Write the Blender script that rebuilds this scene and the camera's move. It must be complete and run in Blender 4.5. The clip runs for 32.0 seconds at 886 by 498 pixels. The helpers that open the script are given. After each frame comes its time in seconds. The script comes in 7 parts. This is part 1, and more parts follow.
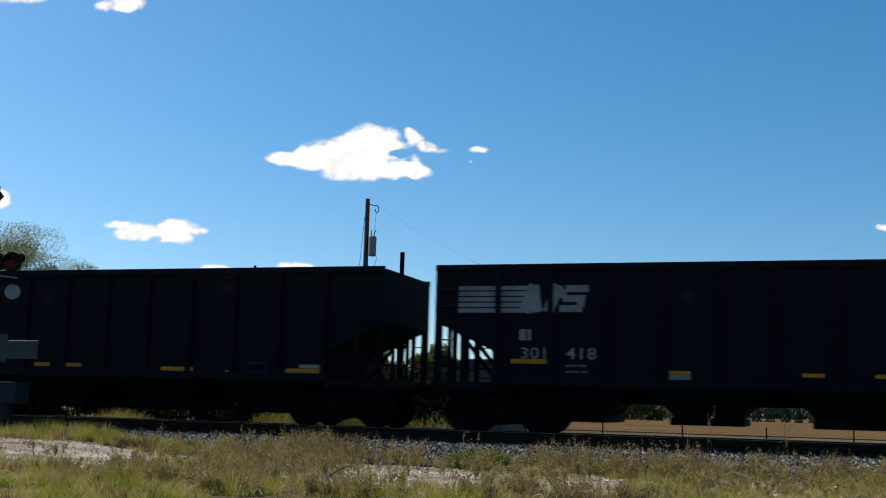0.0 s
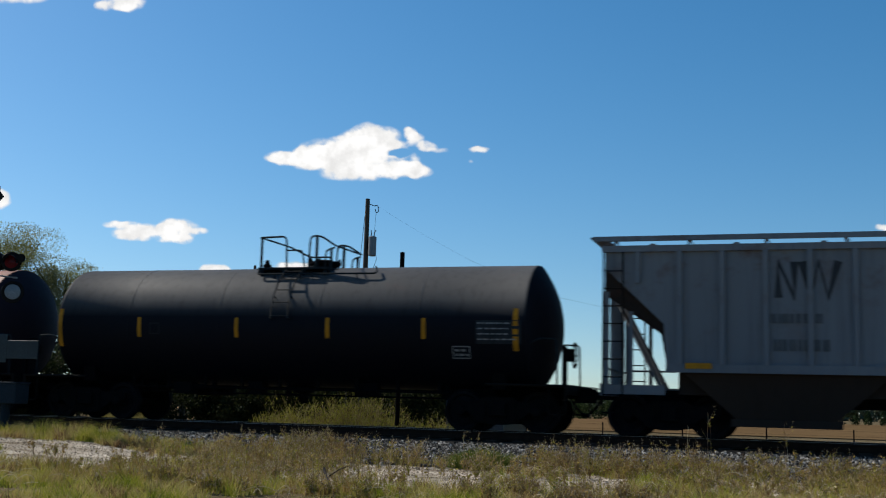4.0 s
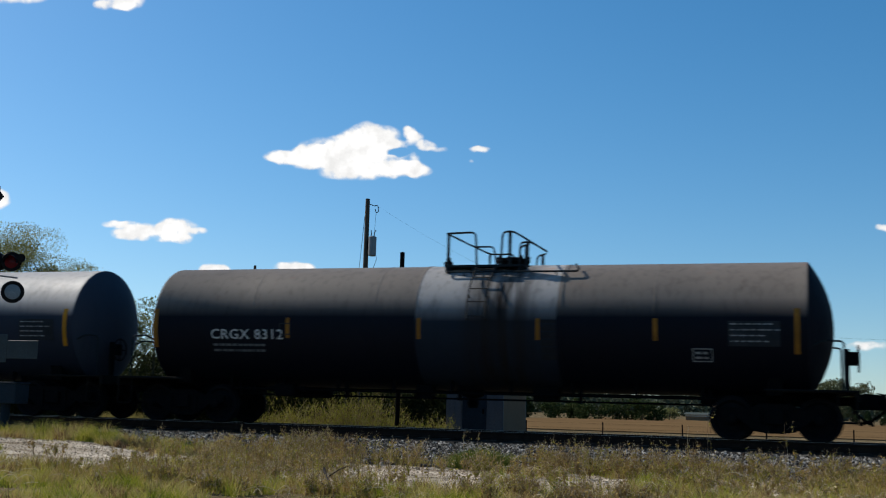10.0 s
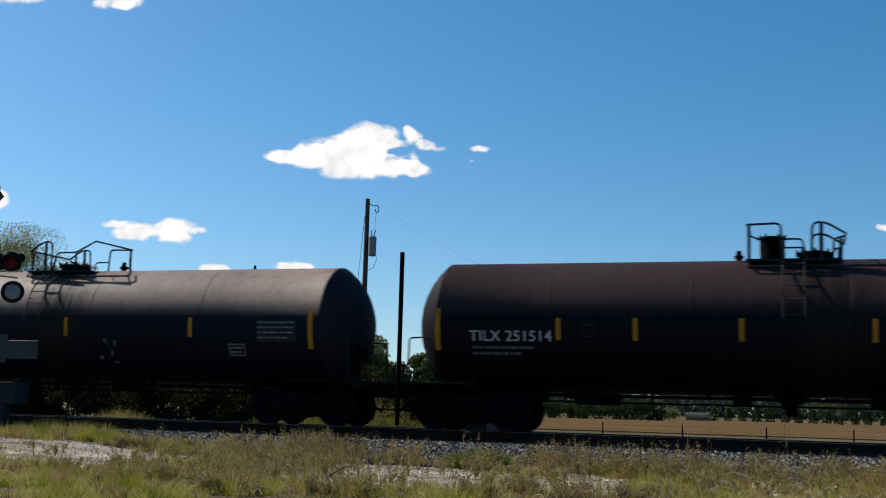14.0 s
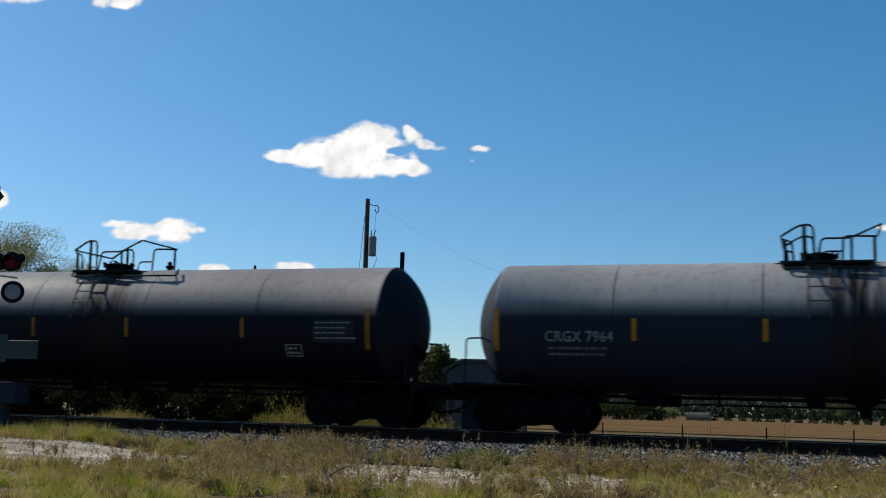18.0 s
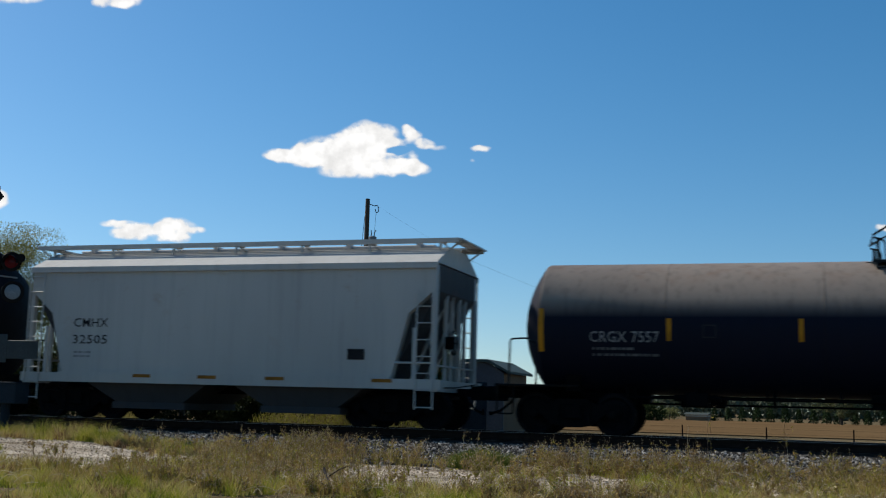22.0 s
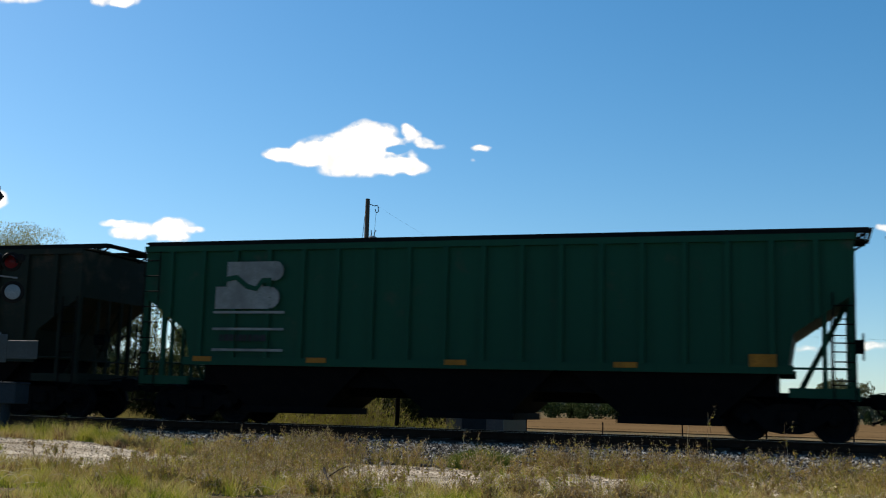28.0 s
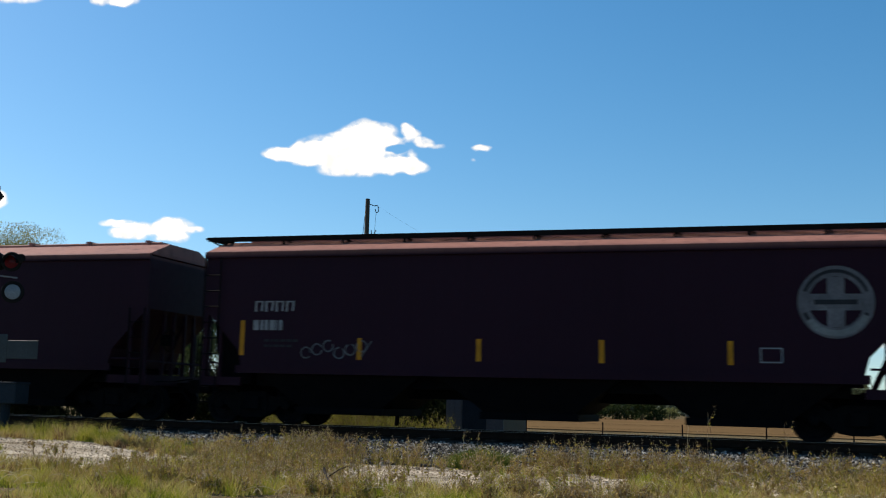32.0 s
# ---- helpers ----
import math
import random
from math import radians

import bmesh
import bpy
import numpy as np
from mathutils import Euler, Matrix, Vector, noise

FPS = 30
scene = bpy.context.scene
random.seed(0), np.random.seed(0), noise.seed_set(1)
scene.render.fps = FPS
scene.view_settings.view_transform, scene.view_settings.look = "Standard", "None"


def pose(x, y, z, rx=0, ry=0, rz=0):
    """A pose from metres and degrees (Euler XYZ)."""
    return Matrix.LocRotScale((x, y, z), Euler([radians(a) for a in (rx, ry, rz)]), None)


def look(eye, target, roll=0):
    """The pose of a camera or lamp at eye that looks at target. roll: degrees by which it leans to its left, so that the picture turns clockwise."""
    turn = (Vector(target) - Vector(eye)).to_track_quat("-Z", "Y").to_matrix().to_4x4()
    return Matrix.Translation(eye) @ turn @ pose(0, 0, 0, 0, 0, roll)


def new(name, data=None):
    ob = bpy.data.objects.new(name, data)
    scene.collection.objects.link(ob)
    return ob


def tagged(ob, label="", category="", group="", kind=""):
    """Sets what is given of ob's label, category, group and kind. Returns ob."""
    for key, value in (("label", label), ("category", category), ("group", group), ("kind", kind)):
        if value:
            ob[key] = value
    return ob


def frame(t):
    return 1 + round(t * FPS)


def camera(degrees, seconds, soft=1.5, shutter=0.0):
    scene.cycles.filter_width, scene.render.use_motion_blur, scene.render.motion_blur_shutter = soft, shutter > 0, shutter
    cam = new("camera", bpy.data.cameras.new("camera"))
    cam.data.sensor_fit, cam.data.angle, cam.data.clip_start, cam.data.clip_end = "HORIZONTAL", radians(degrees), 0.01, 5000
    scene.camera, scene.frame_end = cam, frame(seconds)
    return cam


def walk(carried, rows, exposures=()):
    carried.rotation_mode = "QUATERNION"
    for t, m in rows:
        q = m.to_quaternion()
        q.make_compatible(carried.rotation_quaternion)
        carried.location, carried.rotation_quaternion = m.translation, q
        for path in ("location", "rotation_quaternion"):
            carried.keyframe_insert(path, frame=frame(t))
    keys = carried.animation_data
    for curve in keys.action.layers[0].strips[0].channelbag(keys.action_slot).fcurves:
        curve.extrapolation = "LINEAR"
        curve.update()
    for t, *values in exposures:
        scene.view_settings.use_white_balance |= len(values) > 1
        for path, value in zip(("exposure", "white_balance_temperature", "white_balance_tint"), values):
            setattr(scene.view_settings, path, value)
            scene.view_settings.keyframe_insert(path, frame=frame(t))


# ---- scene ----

# ---- camera: stands still beside the line, about 25 m from the track ----
EYE = (0.0, -25.25, 0.545)
YAW, TILT, ROLL = 18.23, 7.87, 1.56
cam = camera(42.62, 32.0, soft=1.15, shutter=0.12)
_fw = Vector((-math.sin(radians(YAW)) * math.cos(radians(TILT)), math.cos(radians(YAW)) * math.cos(radians(TILT)), math.sin(radians(TILT))))
CAM_POSE = look(EYE, Vector(EYE) + _fw * 10, ROLL)
walk(cam, [(0.0, CAM_POSE), (32.0, CAM_POSE)], exposures=[(t, e, 6500 if t < 26 else 6880, 10) for t, e in ((0.0, 0.19), (1.0, 0.18), (2.0, 0.13), (3.0, 0.02), (6.0, 0.05), (9.0, 0.06), (10.0, 0.10), (11.0, 0.05), (13.0, 0.01), (14.0, 0.09), (17.0, 0.05), (20.0, -0.02), (22.0, 0.02), (23.0, 0.02), (24.0, 0.14), (25.5, 0.06), (27.5, 0.35), (32.0, 0.34))])

# ---- daylight: clear sky, sun far round to the left and a little behind the train ----
SUN_EL, SUN_AZ = 42.0, -79.0
SUN_DIR = Vector((math.cos(radians(SUN_EL)) * math.sin(radians(SUN_AZ)), math.cos(radians(SUN_EL)) * math.cos(radians(SUN_AZ)), math.sin(radians(SUN_EL))))
world = bpy.data.worlds.new("sky")
scene.world = world
world.use_nodes = True
wn = world.node_tree
wn.nodes.clear()
sky = wn.nodes.new("ShaderNodeTexSky")
sky.sky_type = "NISHITA"
sky.sun_disc = False
sky.sun_elevation = radians(SUN_EL)
sky.sun_rotation = radians(SUN_AZ)
sky.altitude = 300
sky.air_density = 1.0
sky.dust_density = 0.8
sky.ozone_density = 3.2
wbg = wn.nodes.new("ShaderNodeBackground")
wbg.inputs["Strength"].default_value = 0.115
wout = wn.nodes.new("ShaderNodeOutputWorld")
whs = wn.nodes.new("ShaderNodeHueSaturation")
whs.inputs["Saturation"].default_value = 1.33
whs.inputs["Hue"].default_value = 0.4930
# the air is clear down to the horizon
wtc = wn.nodes.new("ShaderNodeTexCoord")
wmp = wn.nodes.new("ShaderNodeMapping")
wmp.inputs["Location"].default_value = (0, 0, 0.03)
wn.links.new(wtc.outputs["Generated"], wmp.inputs["Vector"])
wn.links.new(wmp.outputs[0], sky.inputs["Vector"])
wn.links.new(sky.outputs[0], whs.inputs["Color"])
wn.links.new(whs.outputs[0], wbg.inputs[0])
wn.links.new(wbg.outputs[0], wout.inputs[0])
sun_data = bpy.data.lights.new("sun", "SUN")
sun_data.energy, sun_data.angle, sun_data.color = 5.0, radians(0.55), (1.0, 0.95, 0.86)
sun = new("sun", sun_data)
sun.matrix_world = look((0, 0, 60), Vector((0, 0, 60)) - SUN_DIR)

# ---- materials ----


def principled(name):
    m = bpy.data.materials.new(name)
    m.use_nodes = True
    return m, m.node_tree, m.node_tree.nodes["Principled BSDF"]


def mixer(nt, fac, a, b):
    """A colour mix node; fac, a and b are sockets or values."""
    n = nt.nodes.new("ShaderNodeMix")
    n.data_type = "RGBA"
    for i, v in ((0, fac), (6, a), (7, b)):
        if isinstance(v, bpy.types.NodeSocket):
            nt.links.new(v, n.inputs[i])
        elif i == 0:
            n.inputs[i].default_value = v
        else:
            n.inputs[i].default_value = (*v[:3], 1)
    return n.outputs[2]


def noise_fac(nt, vec, scale, lo, hi, detail=5, rough=0.6):
    n = nt.nodes.new("ShaderNodeTexNoise")
    n.inputs["Scale"].default_value, n.inputs["Detail"].default_value, n.inputs["Roughness"].default_value = scale, detail, rough
    nt.links.new(vec, n.inputs["Vector"])
    r = nt.nodes.new("ShaderNodeMapRange")
    r.inputs["From Min"].default_value, r.inputs["From Max"].default_value = lo, hi
    nt.links.new(n.outputs[0], r.inputs[0])
    return r.outputs[0]


def stretched(nt, sx, sy, sz):
    tc = nt.nodes.new("ShaderNodeTexCoord")
    mp = nt.nodes.new("ShaderNodeMapping")
    mp.inputs["Scale"].default_value = (sx, sy, sz)
    nt.links.new(tc.outputs["Object"], mp.inputs["Vector"])
    return mp.outputs[0]


def bumped(nt, bsdf, vec, scale, strength, dist=0.02):
    n = nt.nodes.new("ShaderNodeTexNoise")
    n.inputs["Scale"].default_value, n.inputs["Detail"].default_value = scale, 6
    nt.links.new(vec, n.inputs["Vector"])
    b = nt.nodes.new("ShaderNodeBump")
    b.inputs["Strength"].default_value, b.inputs["Distance"].default_value = strength, dist
    nt.links.new(n.outputs[0], b.inputs["Height"])
    nt.links.new(b.outputs[0], bsdf.inputs["Normal"])


def surface(name, dark, light, rough=0.7, metal=0.0, scale=3.0, fine=40.0, bump=0.2, dist=0.01):
    """Colour that varies between two tones at a broad and a fine scale, with fine relief."""
    m, nt, b = principled(name)
    v = stretched(nt, 1, 1, 1)
    c = mixer(nt, noise_fac(nt, v, scale, 0.3, 0.7), dark, light)
    mid = [(p + q) / 2 for p, q in zip(dark, light)]
    c = mixer(nt, noise_fac(nt, v, fine, 0.35, 0.75), c, [x * 0.7 for x in mid])
    nt.links.new(c, b.inputs["Base Color"])
    b.inputs["Roughness"].default_value, b.inputs["Metallic"].default_value = rough, metal
    b.inputs["Specular IOR Level"].default_value = 0.02 if max(light) < 0.05 else 0.12
    if bump:
        bumped(nt, b, v, fine, bump, dist)
    return m


def plain(name, colour, rough=0.6, metal=0.0, vary=0.25):
    return surface(name, [c * (1 - vary) for c in colour], [c * (1 + vary) for c in colour], rough, metal, 2.0, 25.0, 0.1, 0.004)


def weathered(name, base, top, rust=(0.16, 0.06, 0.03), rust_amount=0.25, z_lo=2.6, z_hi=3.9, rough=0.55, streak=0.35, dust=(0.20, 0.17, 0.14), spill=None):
    """Car paint: dust and painted sunlight above, painted shade below, run-down streaks and rust blotches."""
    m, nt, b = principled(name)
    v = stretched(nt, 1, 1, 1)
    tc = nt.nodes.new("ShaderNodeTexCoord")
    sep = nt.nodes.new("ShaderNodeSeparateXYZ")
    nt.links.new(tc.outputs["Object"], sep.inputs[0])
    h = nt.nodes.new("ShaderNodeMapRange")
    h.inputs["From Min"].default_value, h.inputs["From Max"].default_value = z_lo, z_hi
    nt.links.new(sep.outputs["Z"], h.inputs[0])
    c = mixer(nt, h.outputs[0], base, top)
    st = noise_fac(nt, stretched(nt, 6, 6, 0.35), 1.0, 0.5, 0.78)
    stm = nt.nodes.new("ShaderNodeMath")
    stm.operation = "MULTIPLY"
    stm.inputs[1].default_value = streak
    nt.links.new(st, stm.inputs[0])
    c = mixer(nt, stm.outputs[0], c, [x * 0.55 + d * 0.004 for x, d in zip(base, dust)])
    pan = noise_fac(nt, stretched(nt, 0.45, 0.2, 0.2), 1.0, 0.35, 0.7, 2)
    pm = nt.nodes.new("ShaderNodeMath")
    pm.operation = "MULTIPLY"
    pm.inputs[1].default_value = 0.35
    nt.links.new(pan, pm.inputs[0])
    dim = nt.nodes.new("ShaderNodeMix")
    dim.data_type, dim.blend_type = "RGBA", "MULTIPLY"
    nt.links.new(pm.outputs[0], dim.inputs[0])
    nt.links.new(c, dim.inputs[6])
    dim.inputs[7].default_value = (0.55, 0.55, 0.57, 1)
    c = dim.outputs[2]
    if rust_amount > 0:
        ru = noise_fac(nt, stretched(nt, 0.8, 0.9, 0.9), 1.3, 0.62 - 0.25 * rust_amount, 0.82 - 0.25 * rust_amount, 8, 0.7)
        rm = nt.nodes.new("ShaderNodeMath")
        rm.operation = "MULTIPLY"
        nt.links.new(ru, rm.inputs[0])
        crown = h
        if z_hi < 3.2:
            crown = nt.nodes.new("ShaderNodeMapRange")
            crown.inputs["From Min"].default_value, crown.inputs["From Max"].default_value = 3.15, 3.8
            nt.links.new(sep.outputs["Z"], crown.inputs[0])
        nt.links.new(crown.outputs[0], rm.inputs[1])
        c = mixer(nt, rm.outputs[0], c, rust)
    if spill is not None:
        # product spilt from the manway has run down the side
        off = nt.nodes.new("ShaderNodeMath")
        off.operation = "SUBTRACT"
        off.inputs[1].default_value = spill
        nt.links.new(sep.outputs["X"], off.inputs[0])
        ab = nt.nodes.new("ShaderNodeMath")
        ab.operation = "ABSOLUTE"
        nt.links.new(off.outputs[0], ab.inputs[0])
        fall = nt.nodes.new("ShaderNodeMapRange")
        fall.inputs["From Min"].default_value, fall.inputs["From Max"].default_value = 0.30, 1.0
        fall.inputs["To Min"].default_value, fall.inputs["To Max"].default_value = 1.0, 0.0
        nt.links.new(ab.outputs[0], fall.inputs[0])
        runs = noise_fac(nt, stretched(nt, 5, 1, 0.25), 1.0, 0.32, 0.6, 4)
        sm = nt.nodes.new("ShaderNodeMath")
        sm.operation = "MULTIPLY"
        nt.links.new(fall.outputs[0], sm.inputs[0])
        nt.links.new(runs, sm.inputs[1])
        c = mixer(nt, sm.outputs[0], c, (0.012, 0.009, 0.008))
    nt.links.new(c, b.inputs["Base Color"])
    rr = noise_fac(nt, v, 5.0, 0.0, 1.0)
    rs = nt.nodes.new("ShaderNodeMapRange")
    rs.inputs["To Min"].default_value, rs.inputs["To Max"].default_value = rough - 0.12, rough + 0.15
    nt.links.new(rr, rs.inputs[0])
    nt.links.new(rs.outputs[0], b.inputs["Roughness"])
    b.inputs["Specular IOR Level"].default_value = 0.095 if rough > 0.4 else 0.4
    bumped(nt, b, stretched(nt, 1, 1, 1), 2.2, 0.12, 0.03)
    return m


def attr_mix(name, colours, rough=0.7, trans=0.0, patch=0.0, grain=1.6):
    """For plants: colour chosen per island between given tones."""
    m, nt, b = principled(name)
    g = nt.nodes.new("ShaderNodeNewGeometry")
    r = nt.nodes.new("ShaderNodeValToRGB")
    el = r.color_ramp.elements
    while len(el) < len(colours):
        el.new(0.5)
    for i, c in enumerate(colours):
        el[i].position = i / max(1, len(colours) - 1)
        el[i].color = (*c, 1)
    pn = noise_fac(nt, stretched(nt, 1, 1, 0.2), grain, 0.36, 0.64, 5)
    ad = nt.nodes.new("ShaderNodeMath")
    ad.operation = "MULTIPLY_ADD"
    ad.inputs[1].default_value = 1 - patch
    ml = nt.nodes.new("ShaderNodeMath")
    ml.operation = "MULTIPLY"
    ml.inputs[1].default_value = patch
    nt.links.new(pn, ml.inputs[0])
    nt.links.new(g.outputs["Random Per Island"], ad.inputs[0])
    nt.links.new(ml.outputs[0], ad.inputs[2])
    nt.links.new(ad.outputs[0], r.inputs[0])
    nt.links.new(r.outputs[0], b.inputs["Base Color"])
    b.inputs["Roughness"].default_value = rough
    b.inputs["Specular IOR Level"].default_value = 0.04
    if trans:
        t = nt.nodes.new("ShaderNodeBsdfTranslucent")
        nt.links.new(r.outputs[0], t.inputs[0])
        mx = nt.nodes.new("ShaderNodeMixShader")
        mx.inputs[0].default_value = trans
        nt.links.new(b.outputs[0], mx.inputs[1])
        nt.links.new(t.outputs[0], mx.inputs[2])
        nt.links.new(mx.outputs[0], nt.nodes["Material Output"].inputs[0])
    return m


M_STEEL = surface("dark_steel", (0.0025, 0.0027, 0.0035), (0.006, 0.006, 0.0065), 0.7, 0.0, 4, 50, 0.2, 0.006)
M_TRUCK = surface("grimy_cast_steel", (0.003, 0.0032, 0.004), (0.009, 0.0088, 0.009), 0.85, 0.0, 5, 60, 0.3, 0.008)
M_WHEEL = surface("wheel_steel", (0.004, 0.0044, 0.0055), (0.011, 0.011, 0.013), 0.6, 0.0, 6, 60, 0.1, 0.004)
M_RAILTOP = surface("polished_rail", (0.3, 0.29, 0.28), (0.45, 0.44, 0.43), 0.45, 1.0, 6, 60, 0.05, 0.002)
M_RAIL = surface("rusty_rail", (0.016, 0.010, 0.008), (0.035, 0.022, 0.016), 0.8, 0.0, 6, 60, 0.3, 0.005)
M_YELLOW = plain("reflective_yellow", (0.44, 0.185, 0.009), 0.5, 0.0, 0.4)
M_YELLOW_OLD = plain("faded_reflective_yellow", (0.23, 0.095, 0.012), 0.6, 0.0, 0.45)
M_SIGNY = plain("sign_yellow", (0.40, 0.27, 0.012), 0.5)
M_WHITE = plain("white_lettering", (0.50, 0.50, 0.49), 0.6, 0.0, 0.12)
M_FADED = plain("faded_lettering", (0.24, 0.24, 0.24), 0.7, 0.0, 0.35)
M_DIM = plain("worn_stencil", (0.028, 0.030, 0.033), 0.7, 0.0, 0.4)
M_BLACKL = plain("black_lettering", (0.02, 0.02, 0.022), 0.6)
M_YELL = plain("yellow_lettering", (0.22, 0.15, 0.04), 0.6)
M_GRATE = surface("steel_grating", (0.006, 0.006, 0.006), (0.014, 0.013, 0.012), 0.7, 0.0, 4, 50, 0.2, 0.004)
M_WOODPOLE = surface("weathered_pole_wood", (0.06, 0.045, 0.033), (0.11, 0.085, 0.065), 0.85, 0, 2, 30, 0.5, 0.01)
M_GALV = surface("galvanised_metal", (0.16, 0.165, 0.17), (0.26, 0.265, 0.27), 0.5, 0.2, 2, 30, 0.1, 0.004)
M_RAILING = surface("dark_green_railing_paint", (0.010, 0.015, 0.018), (0.022, 0.030, 0.034), 0.6, 0.0, 4, 50, 0.1, 0.003)
M_LADDER = surface("dusty_ladder_steel", (0.018, 0.018, 0.017), (0.050, 0.047, 0.043), 0.8, 0.0, 5, 40, 0.2, 0.004)
M_PRINT = plain("dull_stencil_print", (0.11, 0.115, 0.12), 0.75, 0.0, 0.3)
M_TIE = surface("creosoted_tie", (0.02, 0.015, 0.012), (0.05, 0.037, 0.028), 0.9, 0, 3, 30, 0.5, 0.01)

# ---- mesh helpers ----
MESHES = {}


def cached(key, build, material, smooth=False):
    """One mesh for each key, built once and shared."""
    if key not in MESHES:
        bm = bmesh.new()
        build(bm)
        bmesh.ops.recalc_face_normals(bm, faces=bm.faces)
        me = bpy.data.meshes.new(str(key[0]) if isinstance(key, tuple) else key)
        bm.to_mesh(me)
        bm.free()
        me.materials.append(material)
        if smooth:
            me.shade_smooth()
            me.set_sharp_from_angle(angle=radians(38))
        MESHES[key] = me
    return MESHES[key]


def put(name, mesh, parent=None, m=None, label=""):
    ob = new(name, mesh)
    if parent is not None:
        ob.parent = parent
    if m is not None:
        ob.matrix_basis = m
    if label:
        ob["label"] = label
    return ob


def part(name, bm, material, parent=None, label="", smooth=False):
    """Links a bmesh as one mesh object under a thing or a part."""
    bmesh.ops.recalc_face_normals(bm, faces=bm.faces)
    me = bpy.data.meshes.new(name)
    bm.to_mesh(me)
    bm.free()
    me.materials.append(material)
    if smooth:
        me.shade_smooth()
        me.set_sharp_from_angle(angle=radians(38))
    return put(name, me, parent, None, label)


def empty(name, m):
    ob = new(name)
    ob.empty_display_size = 0.3
    ob.matrix_basis = m
    return ob


def box(bm, x0, x1, y0, y1, z0, z1, bevel=0.0):
    vs = [bm.verts.new((x, y, z)) for x in (x0, x1) for y in (y0, y1) for z in (z0, z1)]
    fs = [bm.faces.new([vs[i] for i in q]) for q in ((0, 1, 3, 2), (4, 6, 7, 5), (0, 4, 5, 1), (2, 3, 7, 6), (0, 2, 6, 4), (1, 5, 7, 3))]
    if bevel:
        es = list({e for f in fs for e in f.edges})
        bmesh.ops.bevel(bm, geom=es, offset=bevel, segments=1, affect="EDGES")


def tube(bm, pts, r, seg=6, r2=None, closed=False):
    """A round bar along a polyline."""
    pts = [Vector(p) for p in pts]
    rings = []
    n = len(pts)
    for i, p in enumerate(pts):
        a = pts[i - 1] if (i > 0 or closed) else p
        b = pts[(i + 1) % n] if (i < n - 1 or closed) else p
        d = (b - a).normalized()
        u = d.cross(Vector((0, 0, 1)) if abs(d.z) < 0.9 else Vector((0, 1, 0))).normalized()
        w = d.cross(u)
        rr = r if r2 is None else r + (r2 - r) * i / max(1, n - 1)
        rings.append([bm.verts.new(p + (u * math.cos(k * 2 * math.pi / seg) + w * math.sin(k * 2 * math.pi / seg)) * rr) for k in range(seg)])
    for i in range(n if closed else n - 1):
        A, B = rings[i], rings[(i + 1) % n]
        for k in range(seg):
            bm.faces.new((A[k], A[(k + 1) % seg], B[(k + 1) % seg], B[k]))
    if not closed:
        bm.faces.new(rings[0])
        bm.faces.new(rings[-1])


def prism(bm, outline, y0, y1):
    """An x-z outline drawn out from y0 to y1."""
    A = [bm.verts.new((x, y0, z)) for x, z in outline]
    B = [bm.verts.new((x, y1, z)) for x, z in outline]
    n = len(outline)
    bm.faces.new(A)
    bm.faces.new(B[::-1])
    for i in range(n):
        bm.faces.new((A[i], B[i], B[(i + 1) % n], A[(i + 1) % n]))


def lathe(bm, prof, axis="x", seg=32, centre=(0, 0, 0)):
    """A profile of (along, radius) turned about an axis through centre."""
    rings = []
    for a, r in prof:
        ring = []
        for k in range(seg):
            t = 2 * math.pi * k / seg
            c, s = math.cos(t) * r, math.sin(t) * r
            p = {"x": (a, c, s), "y": (c, a, s), "z": (c, s, a)}[axis]
            ring.append(bm.verts.new((p[0] + centre[0], p[1] + centre[1], p[2] + centre[2])))
        rings.append(ring)
    for A, B in zip(rings, rings[1:]):
        for k in range(seg):
            bm.faces.new((A[k], A[(k + 1) % seg], B[(k + 1) % seg], B[k]))
    bm.faces.new(rings[0])
    bm.faces.new(rings[-1])


def bent(pts, r=0.12, n=4):
    """Rounds the corners of a polyline."""
    pts = [Vector(p) for p in pts]
    out = [pts[0]]
    for a, b, c in zip(pts, pts[1:], pts[2:]):
        d1, d2 = (a - b), (c - b)
        q = min(r, d1.length / 2, d2.length / 2)
        p1, p2 = b + d1.normalized() * q, b + d2.normalized() * q
        for i in range(n + 1):
            t = i / n
            out.append((1 - t) ** 2 * p1 + 2 * t * (1 - t) * b + t * t * p2)
    out.append(pts[-1])
    return out

# ---- ground, road, track bed ----
GZ = -0.62
TRACK_Y = 0.7525


def ground_material():
    m, nt, b = principled("dry_ground")
    v = stretched(nt, 1, 1, 1)
    grass = mixer(nt, noise_fac(nt, v, 0.6, 0.35, 0.65), (0.075, 0.058, 0.030), (0.22, 0.17, 0.10))
    grass = mixer(nt, noise_fac(nt, v, 9, 0.4, 0.7), grass, (0.030, 0.023, 0.015))
    soil = mixer(nt, noise_fac(nt, v, 26, 0.3, 0.7), (0.16, 0.135, 0.10), (0.55, 0.475, 0.37))
    soil = mixer(nt, noise_fac(nt, stretched(nt, 0.22, 1.6, 1), 1.3, 0.42, 0.68), soil, (0.12, 0.085, 0.052))
    soil = mixer(nt, noise_fac(nt, v, 1.1, 0.5, 0.75), soil, (0.60, 0.52, 0.42))
    tc = nt.nodes.new("ShaderNodeAttribute")
    tc.attribute_name = "bare"
    c = mixer(nt, tc.outputs["Fac"], grass, soil)
    nt.links.new(c, b.inputs["Base Color"])
    b.inputs["Roughness"].default_value = 0.95
    b.inputs["Specular IOR Level"].default_value = 0.0
    bumped(nt, b, v, 24, 0.9, 0.03)
    return m


